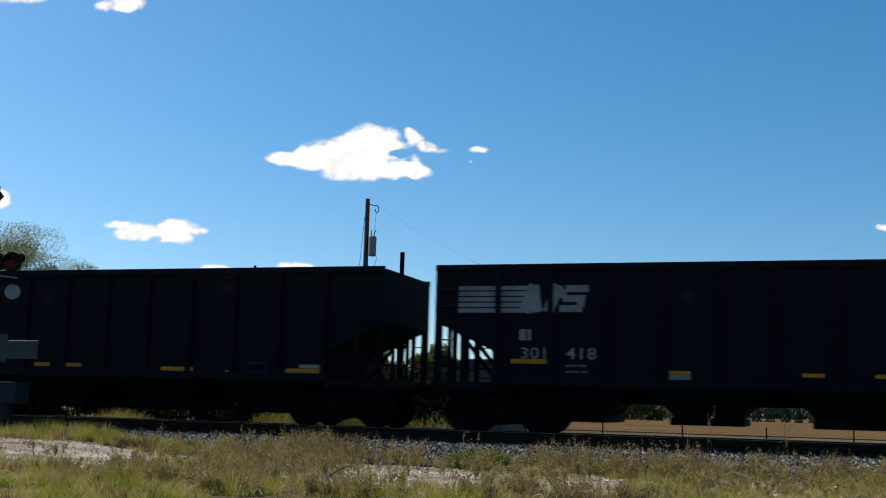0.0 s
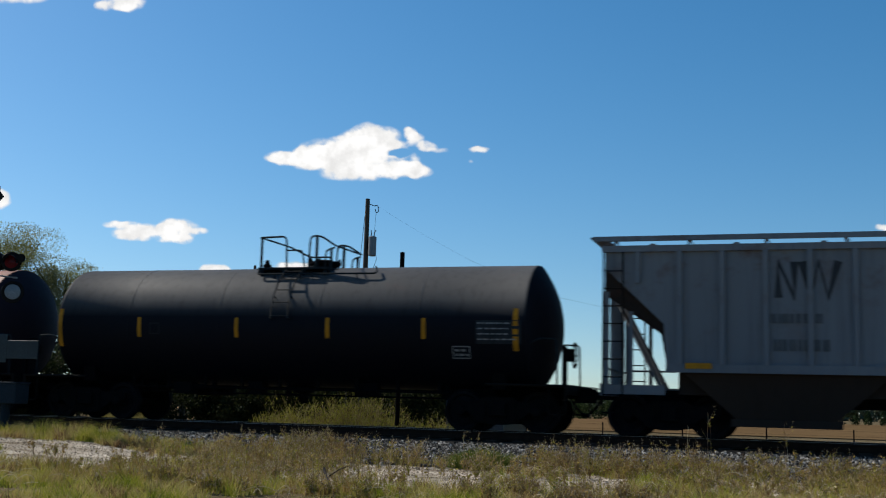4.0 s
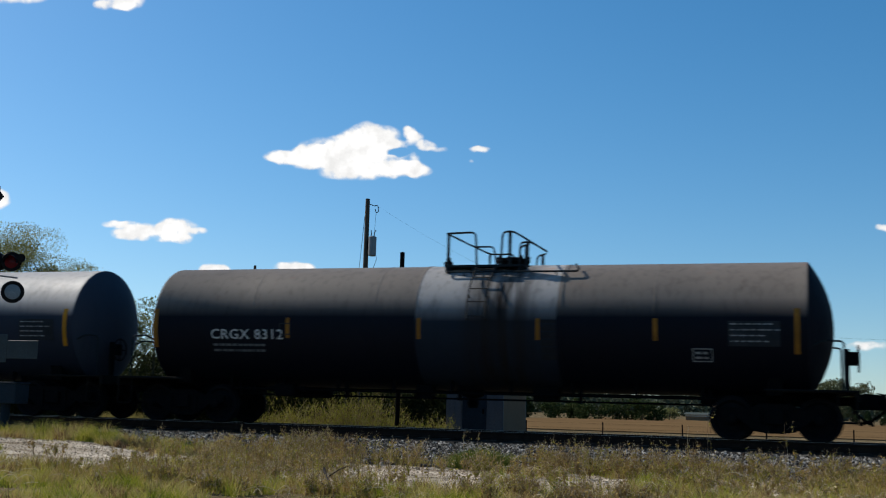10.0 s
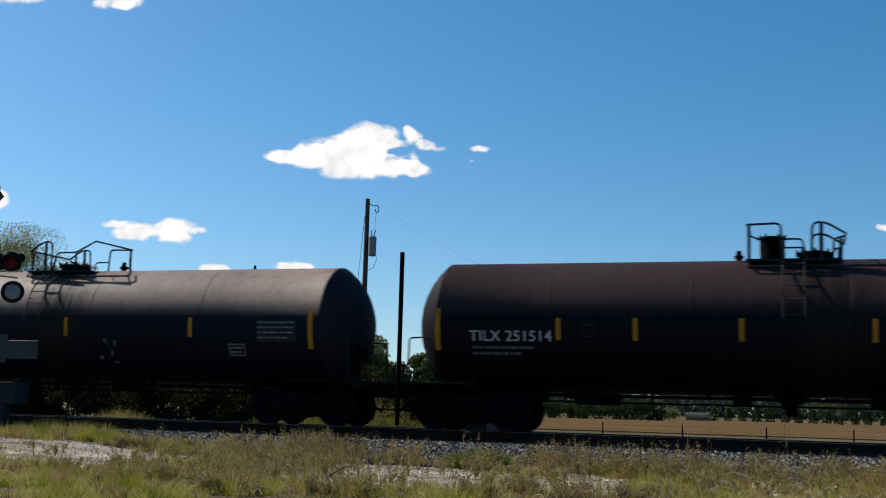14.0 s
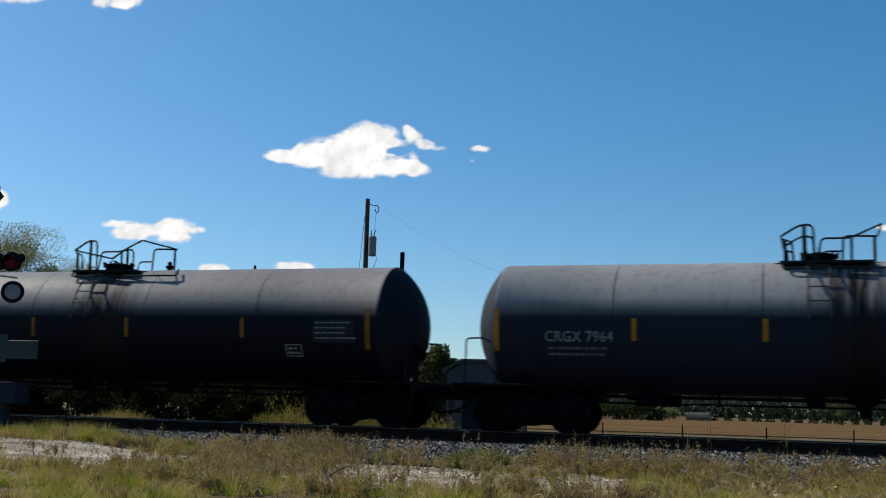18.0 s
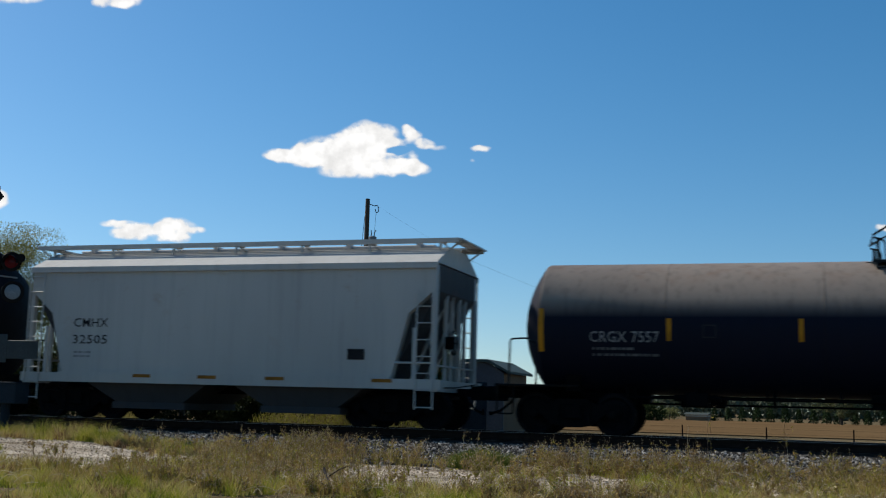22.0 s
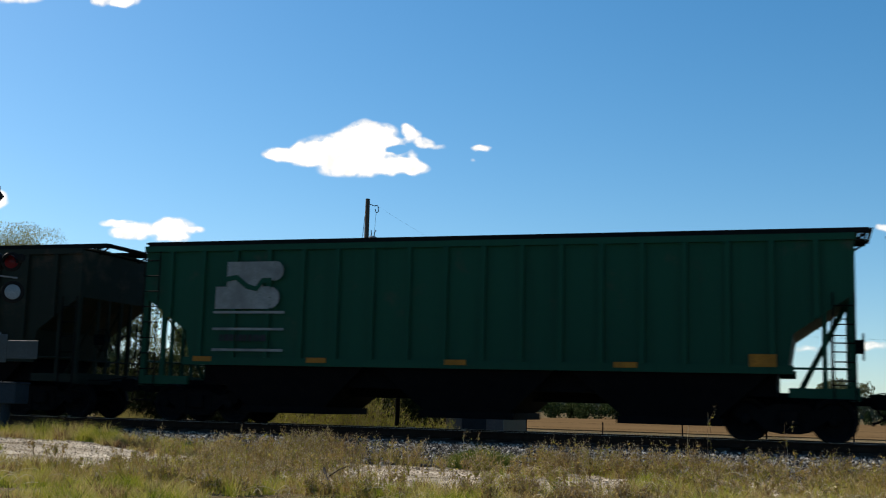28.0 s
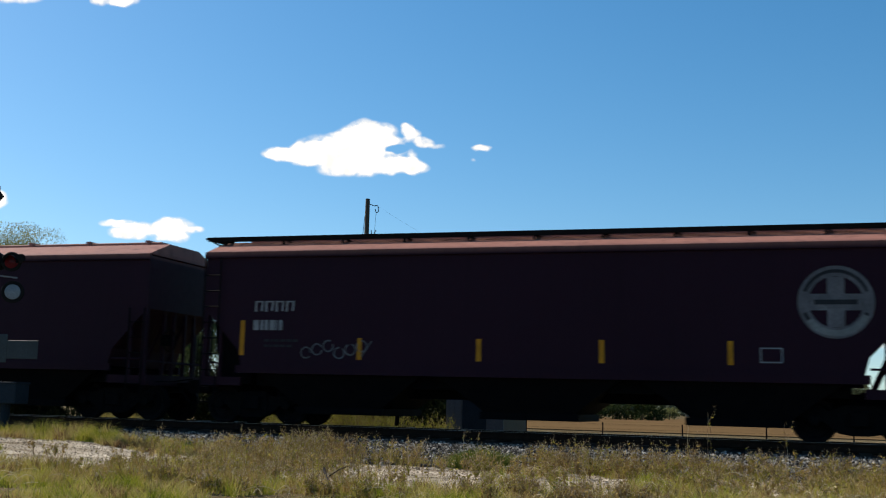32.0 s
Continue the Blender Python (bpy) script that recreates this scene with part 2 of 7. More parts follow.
def ease(v):
    v = max(0.0, min(1.0, v))
    return v * v * (3 - 2 * v)


def road_at(x, y):
    """1 on the old gravel road that runs beside the track, 0 off it."""
    low = -8.9 - 0.4 * (x + 13.2) if x < -8.9 else -11.4 + 0.12 * (x + 8.9)
    n = noise.fractal(Vector((x * 0.5, y * 0.35, 3)), 1.0, 2.0, 3)
    return ease(min(y - low, -3.55 - y) * 0.9 + 0.4 + 0.5 * n)


def bare_at(x, y):
    """How free of plants the ground is: worn tracks stay open, the rest of the road is overgrown."""
    wear = 0.34 + 0.75 * ease((-10.2 - x) / 2.2)
    wear += 0.62 * math.exp(-((x + 6.9 + 0.52 * (y + 6)) / 0.85) ** 4 - ((y + 8.6) / 3.0) ** 6)
    wear += 0.55 * math.exp(-((x + 6.9) / 1.5) ** 4 - ((y + 6.6) / 3.0) ** 4)
    wear += 0.65 * math.exp(-((x + 3.1) / 0.6) ** 4 - ((y + 7.6) / 2.4) ** 4)
    wear += 0.5 * math.exp(-((x + 0.7) / 0.9) ** 4 - ((y + 5.3) / 1.0) ** 4) + 0.4 * math.exp(-((x + 1.2) / 0.5) ** 4 - ((y + 8.0) / 1.2) ** 4)
    n = noise.fractal(Vector((x * 0.8, y * 0.5, 8)), 1.0, 2.0, 4)
    return max(0.0, min(1.0, road_at(x, y) * (wear + 0.42 * n)))


def ground_height(x, y):
    ramp = 0.21 * ease((-12.2 - x) / 3.6) * ease((y + 10.0) / 5.0)
    return GZ + ramp + 0.025 * noise.fractal(Vector((x * 0.4, y * 0.4, 0)), 1.0, 2.0, 3)


def build_ground():
    xs = [-2600, -1200, -600, -300, -150, -80, -50] + list(np.arange(-36, -18, 0.5)) + list(np.arange(-18, 5, 0.25)) + list(np.arange(5, 14.1, 0.5)) + [25, 45, 90, 200, 500, 1200, 2600]
    ys = [-800, -300, -100, -50, -30] + list(np.arange(-22, -1.4, 0.25)) + [0, 1.5, 3.0] + list(np.arange(4, 30, 2.0)) + [40, 60, 90, 140, 220, 350, 600, 1200, 3000]
    vs, fs, bare = [], [], []
    for y in ys:
        for x in xs:
            near = -40 < x < 16 and -23 < y < 0
            vs.append((x, y, ground_height(x, y) if near else GZ))
            bare.append(min(1.0, 0.75 * road_at(x, y) + 0.4 * bare_at(x, y)) if near else 0.0)
    nx = len(xs)
    for j in range(len(ys) - 1):
        for i in range(nx - 1):
            k = j * nx + i
            fs.append((k, k + 1, k + nx + 1, k + nx))
    me = bpy.data.meshes.new("ground")
    me.from_pydata(vs, [], fs)
    at = me.attributes.new("bare", "FLOAT", "POINT")
    at.data.foreach_set("value", bare)
    me.materials.append(ground_material())
    me.shade_smooth()
    return tagged(put("ground", me), "dry grassy ground with bare gravel patches", "ground", kind="structure")


build_ground()

# far stubble field behind the line
M_FIELD = surface("dry_stubble", (0.105, 0.066, 0.032), (0.165, 0.105, 0.052), 0.95, 0, 0.05, 1.5, 0.3, 0.05)
M_FIELD.node_tree.nodes["Principled BSDF"].inputs["Specular IOR Level"].default_value = 0.0
fb = bmesh.new()
box(fb, -32, 400, 38, 165, GZ - 0.2, GZ + 0.06)
tagged(part("field", fb, M_FIELD), "tan dry stubble field behind the railway", "field", kind="structure")

# ballast bed, one long bank
# bed coloured near black to stand in for the train's shade beside the rail
M_BALLAST = surface("ballast_bed", (0.014, 0.013, 0.012), (0.042, 0.038, 0.034), 0.9, 0, 2.5, 28, 0.9, 0.03)
bb = bmesh.new()
prof = [(-3.75, GZ - 0.06), (-1.40, -0.215), (2.55, -0.21), (3.7, GZ - 0.05)]
A = [bb.verts.new((-700, y, z)) for y, z in prof]
B = [bb.verts.new((700, y, z)) for y, z in prof]
bb.faces.new(A), bb.faces.new(B)
for i in range(4):
    bb.faces.new((A[i], A[(i + 1) % 4], B[(i + 1) % 4], B[i]))
bed = tagged(part("ballast_bed", bb, M_BALLAST), "grey crushed-stone ballast bank under the track", "ballast", kind="structure")


def stones():
    rnd = np.random.RandomState(5)
    ico = bmesh.new()
    bmesh.ops.create_icosphere(ico, subdivisions=1, radius=1)
    iv = np.array([v.co[:] for v in ico.verts])
    it = np.array([[v.index for v in f.verts] for f in ico.faces])
    ico.free()
    n = 44000
    x = rnd.uniform(-16.5, 3.6, n)
    # loose stones stop short of the rail, leaving the shade-dark bed bare
    y = rnd.uniform(-4.3, -1.62, n)
    keep = rnd.rand(n) < np.clip((y + 4.4) / 0.9, 0.10, 1)
    x, y = x[keep], y[keep]
    n = len(x)
    z = np.where(y < -1.4, GZ + 0.01 + np.clip((y + 3.7) / 2.3, 0, 1) * (-0.215 - GZ), -0.215)
    size = rnd.uniform(0.017, 0.041, n)
    V = np.zeros((n, len(iv), 3))
    for k in range(3):
        V[:, :, k] = iv[None, :, k] * (size * rnd.uniform(0.6, 1.25, n))[:, None]
    V *= (1 + rnd.uniform(-0.28, 0.28, V.shape[:2]))[:, :, None]
    a = rnd.uniform(0, 6.28, n)
    c, s = np.cos(a)[:, None], np.sin(a)[:, None]
    vx, vy = V[:, :, 0] * c - V[:, :, 1] * s, V[:, :, 0] * s + V[:, :, 1] * c
    V[:, :, 0], V[:, :, 1] = vx + x[:, None], vy + y[:, None]
    V[:, :, 2] += (z + size * 0.3)[:, None]
    F = (it[None] + (np.arange(n) * len(iv))[:, None, None]).reshape(-1, 3)
    me = bpy.data.meshes.new("ballast_stones")
    me.from_pydata(V.reshape(-1, 3).tolist(), [], F.tolist())
    me.materials.append(attr_mix("ballast_stone", [(0.010, 0.009, 0.008), (0.030, 0.027, 0.024), (0.075, 0.070, 0.061), (0.15, 0.14, 0.122), (0.42, 0.39, 0.35)], 0.85))
    tagged(put("ballast_stones", me), "loose grey crushed stones along the track", "stones", kind="stuff")


stones()


def pebbles():
    """Small loose stones on the bare road and between the weeds."""
    rnd = np.random.RandomState(15)
    vs, fs = [], []
    oct_v = np.array([(1, 0, 0), (-1, 0, 0), (0, 1, 0), (0, -1, 0), (0, 0, 1), (0, 0, -1)], float)
    oct_f = [(0, 2, 4), (2, 1, 4), (1, 3, 4), (3, 0, 4), (2, 0, 5), (1, 2, 5), (3, 1, 5), (0, 3, 5)]
    for _ in range(20000):
        x, y = rnd.uniform(-19, 2.5), rnd.uniform(-11.5, -3.4)
        if rnd.rand() > 0.06 + 0.94 * road_at(x, y):
            continue
        s = rnd.uniform(0.008, 0.026)
        k = len(vs)
        vs += (oct_v * rnd.uniform(0.6, 1.3, (6, 1)) * s * np.array([1, 1, 0.6]) + np.array([x, y, ground_height(x, y) + s * 0.15])).tolist()
        fs += [tuple(i + k for i in f) for f in oct_f]
    me = bpy.data.meshes.new("pebbles")
    me.from_pydata(vs, [], fs)
    me.materials.append(attr_mix("pebble", [(0.07, 0.052, 0.037), (0.22, 0.175, 0.125), (0.44, 0.36, 0.27)], 0.9))
    tagged(put("pebbles", me), "loose pebbles on the bare gravel road", "stones", kind="stuff")


pebbles()

track = tagged(empty("railway_track", pose(0, TRACK_Y, 0)), "steel rails on dark wooden ties", "railway track", kind="structure")


def rail_mesh(bm):
    out = [(-0.075, -0.18), (0.075, -0.18), (0.075, -0.165), (0.012, -0.145), (0.010, -0.05), (0.036, -0.04), (0.036, -0.008), (0.028, 0.0), (-0.028, 0.0), (-0.036, -0.008), (-0.036, -0.04), (-0.010, -0.05), (-0.012, -0.145), (-0.075, -0.165)]
    A = [bm.verts.new((-700, y, z)) for y, z in out]
    B = [bm.verts.new((700, y, z)) for y, z in out]
    bm.faces.new(A), bm.faces.new(B)
    for i in range(len(out)):
        j = (i + 1) % len(out)
        bm.faces.new((A[i], A[j], B[j], B[i]))


for sy in (-1, 1):
    put("rail", cached("rail", rail_mesh, M_RAIL), track, pose(0, sy * 0.7525, -0.002))
def head_mesh(bm):
    box(bm, -700, 700, -0.022, 0.022, -0.004, 0.0015)


for sy in (-1, 1):
    put("rail_head", cached("rail_head", head_mesh, M_RAILTOP), track, pose(0, sy * 0.7525, 0))


def tie_mesh(bm):
    box(bm, -0.115, 0.115, -1.29, 1.29, -0.36, -0.18, 0.012)
for i in range(75):
    put("tie", cached("tie", tie_mesh, M_TIE), track, pose(-36 + i * 0.56 + random.uniform(-0.02, 0.02), random.uniform(-0.03, 0.03), 0))
    for sy in (-1, 1):
        def tplate(bm):
            box(bm, -0.10, 0.10, -0.17, 0.17, -0.18, -0.163)
        if i > 20:
            put("tie_plate", cached("tie_plate", tplate, M_RAIL), track, pose(-36 + i * 0.56, sy * 0.7525, 0.0))

# ---- freight cars: local x along the train, y away from the viewer, z up from the rail head ----

SPEED = 18.5
CARS = []
WHEELS = []


def wheel_mesh():
    def build(bm):
        lathe(bm, [(-0.07, 0.10), (-0.07, 0.14), (-0.02, 0.16), (-0.01, 0.33), (-0.07, 0.38), (-0.07, 0.452), (0.035, 0.462), (0.045, 0.485), (0.075, 0.485), (0.075, 0.38), (0.03, 0.33), (0.03, 0.16), (0.08, 0.13), (0.08, 0.10)], "y", 28)
    return cached("wheel", build, M_WHEEL, True)


def sideframe_mesh():
    def build(bm):
        out = [(-1.12, 0.50), (-1.12, 0.66), (-0.95, 0.70), (-0.55, 0.66), (-0.30, 0.78), (0.30, 0.78), (0.55, 0.66), (0.95, 0.70), (1.12, 0.66), (1.12, 0.50),
               (0.98, 0.44), (0.72, 0.44), (0.42, 0.20), (0.18, 0.16), (-0.18, 0.16), (-0.42, 0.20), (-0.72, 0.44), (-0.98, 0.44)]
        prism(bm, out, -0.07, 0.07)
        for sx in (-1, 1):
            box(bm, min(sx * 0.30, sx * 0.40), max(sx * 0.30, sx * 0.40), -0.10, 0.10, 0.22, 0.72)
    return cached("side_frame", build, M_TRUCK)


def truck(parent, x):
    """A two-axle truck: bolster with side frames, springs, wheels, axles and bearing caps."""
    def bolster(bm):
        box(bm, -0.20, 0.20, -1.16, 1.16, 0.34, 0.66, 0.03)
        lathe(bm, [(0.66, 0.22), (0.78, 0.20)], "z", 16)
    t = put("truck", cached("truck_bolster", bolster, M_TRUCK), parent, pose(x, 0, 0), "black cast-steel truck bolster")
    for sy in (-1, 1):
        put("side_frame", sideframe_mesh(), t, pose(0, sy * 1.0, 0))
        def springs(bm):
            for k in (-0.17, 0.0, 0.17):
                lathe(bm, [(0.20 + i * 0.02, 0.075 if i % 2 else 0.06) for i in range(9)], "z", 10, (k, 0, 0))
        put("spring_nest", cached("springs", springs, M_TRUCK), t, pose(0, sy * 1.0, 0))
        for sx in (-1, 1):
            w = put("wheel", wheel_mesh(), t, pose(sx * 0.889, sy * 0.7525, 0.457, 0, 0, 180 if sy > 0 else 0))
            WHEELS.append((w, parent, x + sx * 0.889, -1 if sy > 0 else 1))
            def cap(bm):
                lathe(bm, [(-0.10, 0.08), (-0.08, 0.115), (0.06, 0.12), (0.06, 0.05)], "y", 14)
            put("bearing_cap", cached("bearing_cap", cap, M_TRUCK, True), t, pose(sx * 0.889, sy * 1.04, 0.457, 0, 0, 180 if sy > 0 else 0))
    for sx in (-1, 1):
        def axle(bm):
            lathe(bm, [(-0.95, 0.07), (-0.70, 0.095), (0, 0.085), (0.70, 0.095), (0.95, 0.07)], "y", 12)
        put("axle", cached("axle", axle, M_TRUCK, True), t, pose(sx * 0.889, 0, 0.457))
    def beam(bm):
        for sx in (-1, 1):
            box(bm, sx * 0.42 - 0.05, sx * 0.42 + 0.05, -0.8, 0.8, 0.30, 0.42)
            for sy in (-1, 1):
                box(bm, sx * 0.43 - 0.06, sx * 0.43 + 0.06, sy * 0.76 - 0.05, sy * 0.76 + 0.05, 0.28, 0.55)
    put("brake_beam", cached("brake_beam", beam, M_TRUCK), t)
    return t


def coupler(parent, sx, x_body, x_face):
    """Draft sill end, shank, knuckle, lift lever and hanging air hose at one end."""
    L = x_face - x_body
    def shank(bm):
        box(bm, -0.25, L * 0.62, -0.09, 0.09, 0.78, 0.96, 0.02)
        prism(bm, [(L * 0.6, 0.70), (L * 0.6, 1.02), (L * 0.95, 1.04), (L + 0.07, 1.0), (L + 0.07, 0.74), (L * 0.95, 0.70)], -0.17, 0.10)
        box(bm, L * 0.72, L + 0.02, 0.10, 0.22, 0.74, 1.0)
    c = put("coupler", cached(("coupler", round(L, 2)), shank, M_TRUCK), parent, pose(sx * x_body, 0, 0, 0, 0, 0 if sx > 0 else 180))
    def hose(bm):
        tube(bm, [(L * 0.5, -0.38, 0.86), (L * 0.62, -0.40, 0.66), (L * 0.82, -0.40, 0.47), (L * 1.0, -0.38, 0.40)], 0.032, 6)
        box(bm, L * 0.97, L * 1.04, -0.42, -0.34, 0.36, 0.45)
    put("air_hose", cached(("air_hose", round(L, 2)), hose, M_STEEL), c, None)
    def lever(bm):
        tube(bm, bent([(0.1, -1.35, 0.78), (0.12, -1.30, 0.95), (0.25, -0.5, 0.97), (L * 0.75, -0.15, 1.06)], 0.1), 0.014, 5)
    put("lift_lever", cached(("lift_lever", round(L, 2)), lever, M_STEEL), c, None)


def glyphs(text, height, font_width=1.0):
    """Flat lettering as a mesh: origin at its left foot, u along x and v along y."""
    key = ("glyphs", text, height, font_width)
    if key not in MESHES:
        cu = bpy.data.curves.new("lettering", "FONT")
        cu.body, cu.size, cu.space_character = text, height * 1.42, 1.08
        cu.resolution_u = 2
        cu.offset = height * 0.008
        ob = bpy.data.objects.new("lettering", cu)
        scene.collection.objects.link(ob)
        me = bpy.data.meshes.new_from_object(ob)
        bpy.data.objects.remove(ob)
        MESHES[key] = [(tuple(v.co), None) for v in me.vertices], [tuple(p.vertices) for p in me.polygons]
    return MESHES[key]


def lettering(parent, text, x, z, height, material, surf, name="lettering", width=None, label=""):
    """Lettering laid on a car's near side. surf(x, z) gives the point of the skin."""
    vs, fs = glyphs(text, height)
    us = [v[0][0] for v in vs]
    k = (width / (max(us) - min(us))) if width else 1.0
    me = bpy.data.meshes.new(name)
    me.from_pydata([surf(x + (v[0] - min(us)) * k, z + v[1]) for v, _ in vs], [], fs)
    me.materials.append(material)
    return put(name, me, parent, None, label)


def plate(parent, x0, x1, z0, z1, material, surf, name="plate", label="", outline=0.0):
    """A thin panel that follows the skin; outline > 0 leaves a frame of that width alone."""
    bm = bmesh.new()

    def sheet(a0, a1, b0, b1):
        nz = max(1, int((b1 - b0) / 0.15))
        nx = max(1, int((a1 - a0) / 1.5))
        rows = [[bm.verts.new(surf(a0 + (a1 - a0) * i / nx, b0 + (b1 - b0) * j / nz)) for i in range(nx + 1)] for j in range(nz + 1)]
        for A, B in zip(rows, rows[1:]):
            for i in range(nx):
                bm.faces.new((A[i], A[i + 1], B[i + 1], B[i]))
    if outline:
        o = outline
        sheet(x0, x1, z0, z0 + o), sheet(x0, x1, z1 - o, z1), sheet(x0, x0 + o, z0 + o, z1 - o), sheet(x1 - o, x1, z0 + o, z1 - o)
    else:
        sheet(x0, x1, z0, z1)
    me = bpy.data.meshes.new(name)
    bm.to_mesh(me)
    bm.free()
    me.materials.append(material)
    return put(name, me, parent, None, label)


def bars(parent, x0, x1, z, n, material, surf, h=0.05, gap=0.11, name="small_print", seed=1):
    """Print too small to read: rows of short bars, one part."""
    rnd = random.Random(seed)
    vs, fs = [], []
    for i in range(n):
        x, zz, end = x0, z - i * gap, x0 + (x1 - x0) * rnd.uniform(0.6, 1.0)
        while x < end:
            w = rnd.uniform(0.04, 0.16)
            k = len(vs)
            vs += [surf(x, zz), surf(x + w, zz), surf(x + w, zz + h), surf(x, zz + h)]
            fs.append((k, k + 1, k + 2, k + 3))
            x += w + rnd.uniform(0.02, 0.05)
    me = bpy.data.meshes.new(name)
    me.from_pydata(vs, [], fs)
    me.materials.append(material)
    return tagged(put(name, me, parent), kind="stuff")


def brake_wheel(parent, x, y, z):
    def build(bm):
        lathe_pts = [(0.0, 0.28 * math.cos(k * math.pi / 8), 0.28 * math.sin(k * math.pi / 8)) for k in range(16)]
        tube(bm, lathe_pts, 0.018, 5, closed=True)
        for k in range(4):
            a = k * math.pi / 2
            tube(bm, [(0, 0, 0), (0, 0.28 * math.cos(a), 0.28 * math.sin(a))], 0.014, 4)
        box(bm, -0.18, -0.02, -0.12, 0.12, -0.14, 0.14)
    put("brake_wheel", cached("brake_wheel", build, M_STEEL), parent, pose(x, y, z, 0, 0, 0 if x > 0 else 180))


def tank_car(c0, length, paint, label, marks="", mark_mat=None, top_z=3.88, radius=None, dome="low", brake_end=1, short=False, stripes=None, bands=(), gap=2.45, platform=(-0.55, 2.5), seed=0, mark_at=None, mark_z=2.02, mark_h=0.235, bulge=0.52, flip=False, trim=0.33):
    """A tank car: shell on two trucks, end platforms with rails, top walkway with valves, ladder, marks."""
    h = length / 2 - 0.06
    ends = {1: h, -1: h - trim}
    radius = radius or (top_z - 0.92) / 2
    zc = top_z - radius
    mark_mat = mark_mat or M_WHITE
    car = empty("tank_car", pose(c0, TRACK_Y, 0))
    tagged(car, label, "tank car", "cars of the train")
    CARS.append((car, c0))

    def surf(x, z):
        d = max(-0.999, min(0.999, (z - zc) / (radius + 0.008)))
        return (x, -(radius + 0.008) * math.sqrt(1 - d * d), z)

    def shell(bm):
        prof = []
        g = -ends[-1]
        prof += [(g, radius), (g + 0.05, radius + 0.004), (g + 0.06, radius)]
        n = 6
        prof += [(g + (h - g) * i / n, radius) for i in range(1, n)]
        prof += [(h - 0.06, radius), (h - 0.05, radius + 0.004), (h, radius)]
        lathe(bm, prof, "x", 56, (0, 0, zc))
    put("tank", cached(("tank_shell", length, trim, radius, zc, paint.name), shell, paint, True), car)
    for sx in (-1, 1):
        def head(bm):
            ball = (radius ** 2 + bulge ** 2) / (2 * bulge)
            lathe(bm, [(0.002, radius - 0.04), (0.002, radius - 0.006), (0.03, radius - 0.02)] + [(math.sqrt(ball ** 2 - (radius * k / 8) ** 2) - (ball - bulge), max(0.02, radius * k / 8)) for k in range(7, -1, -1)], "x", 56, (0, 0, zc))
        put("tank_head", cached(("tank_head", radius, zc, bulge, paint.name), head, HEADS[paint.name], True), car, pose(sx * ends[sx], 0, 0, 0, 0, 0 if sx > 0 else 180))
    for bx in bands:
        def band(bm):
            lathe(bm, [(-0.05, radius), (-0.05, radius + 0.012), (0.05, radius + 0.012), (0.05, radius)], "x", 56, (0, 0, zc))
        put("shell_band", cached(("shell_band", radius, zc, paint.name), band, paint, True), car, pose(bx, 0, 0))
    if bands:
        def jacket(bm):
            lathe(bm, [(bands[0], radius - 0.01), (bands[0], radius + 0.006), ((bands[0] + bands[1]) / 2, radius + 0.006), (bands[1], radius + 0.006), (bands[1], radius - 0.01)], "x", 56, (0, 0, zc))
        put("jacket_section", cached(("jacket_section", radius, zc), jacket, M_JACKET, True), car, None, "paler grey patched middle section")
        plate(car, 2.24, 2.60, 1.62, 2.50, M_BLACKL, surf, "painted_patch")
    for bx in (-0.62, -0.22, 0.2, 0.6):
        def seam(bm):
            lathe(bm, [(-0.02, radius - 0.005), (-0.012, radius + 0.004), (0.012, radius + 0.004), (0.02, radius - 0.005)], "x", 56, (0, 0, zc))
        put("weld_seam", cached(("weld_seam", radius, zc, paint.name), seam, paint, True), car, pose(bx * h, 0, 0))
    xt = h - 0.7
    for sx in (-1, 1):
        xt = ends[sx] - 0.7
        truck(car, sx * xt)
        # saddle and draft sill
        def saddle(bm):
            ang = [radians(a) for a in range(-44, 45, 8)]
            out = [(math.sin(a) * (radius + 0.03), zc - math.cos(a) * (radius + 0.03)) for a in ang]
            poly = out + [(1.0, 0.95), (0.5, 0.80), (-0.5, 0.80), (-1.0, 0.95)]
            A = [bm.verts.new((-0.16, y, z)) for y, z in poly]
            B = [bm.verts.new((0.16, y, z)) for y, z in poly]
            bm.faces.new(A), bm.faces.new(B)
            for i in range(len(poly)):
                j = (i + 1) % len(poly)
                bm.faces.new((A[i], A[j], B[j], B[i]))
        put("saddle", cached(("saddle", radius, zc), saddle, M_STEEL), car, pose(sx * xt, 0, 0))
        def sill(bm):
            box(bm, -1.6, 1.30, -0.33, 0.33, 0.74, 1.04, 0.02)
        put("draft_sill", cached("draft_sill", sill, M_STEEL), car, pose(sx * xt, 0, 0, 0, 0, 0 if sx > 0 else 180))
        def deck(bm):
            box(bm, -0.35, 0.95, -1.42, 1.42, 1.02, 1.07)
            box(bm, 0.90, 0.98, -1.45, 1.45, 0.86, 1.08)
            for sy in (-1, 1):
                tube(bm, bent([(-0.9, sy * 1.45, 1.05), (0.9, sy * 1.45, 1.05)], 0.05), 0.03, 5)
                tube(bm, bent([(0.55, sy * 1.42, 1.02), (0.55, sy * 1.45, 0.42), (0.92, sy * 1.45, 0.42), (0.92, sy * 1.42, 1.02)], 0.06), 0.02, 5)
        put("end_platform", cached("end_platform", deck, M_GRATE), car, pose(sx * ends[sx], 0, 0, 0, 0, 0 if sx > 0 else 180))
        for sy in (-1, 1):
            def rail(bm):
                tube(bm, bent([(0.06, 0, 1.98), (0.30, 0, 2.10), (0.68, 0, 2.08), (0.70, 0, 1.07)], 0.08), 0.022, 6)
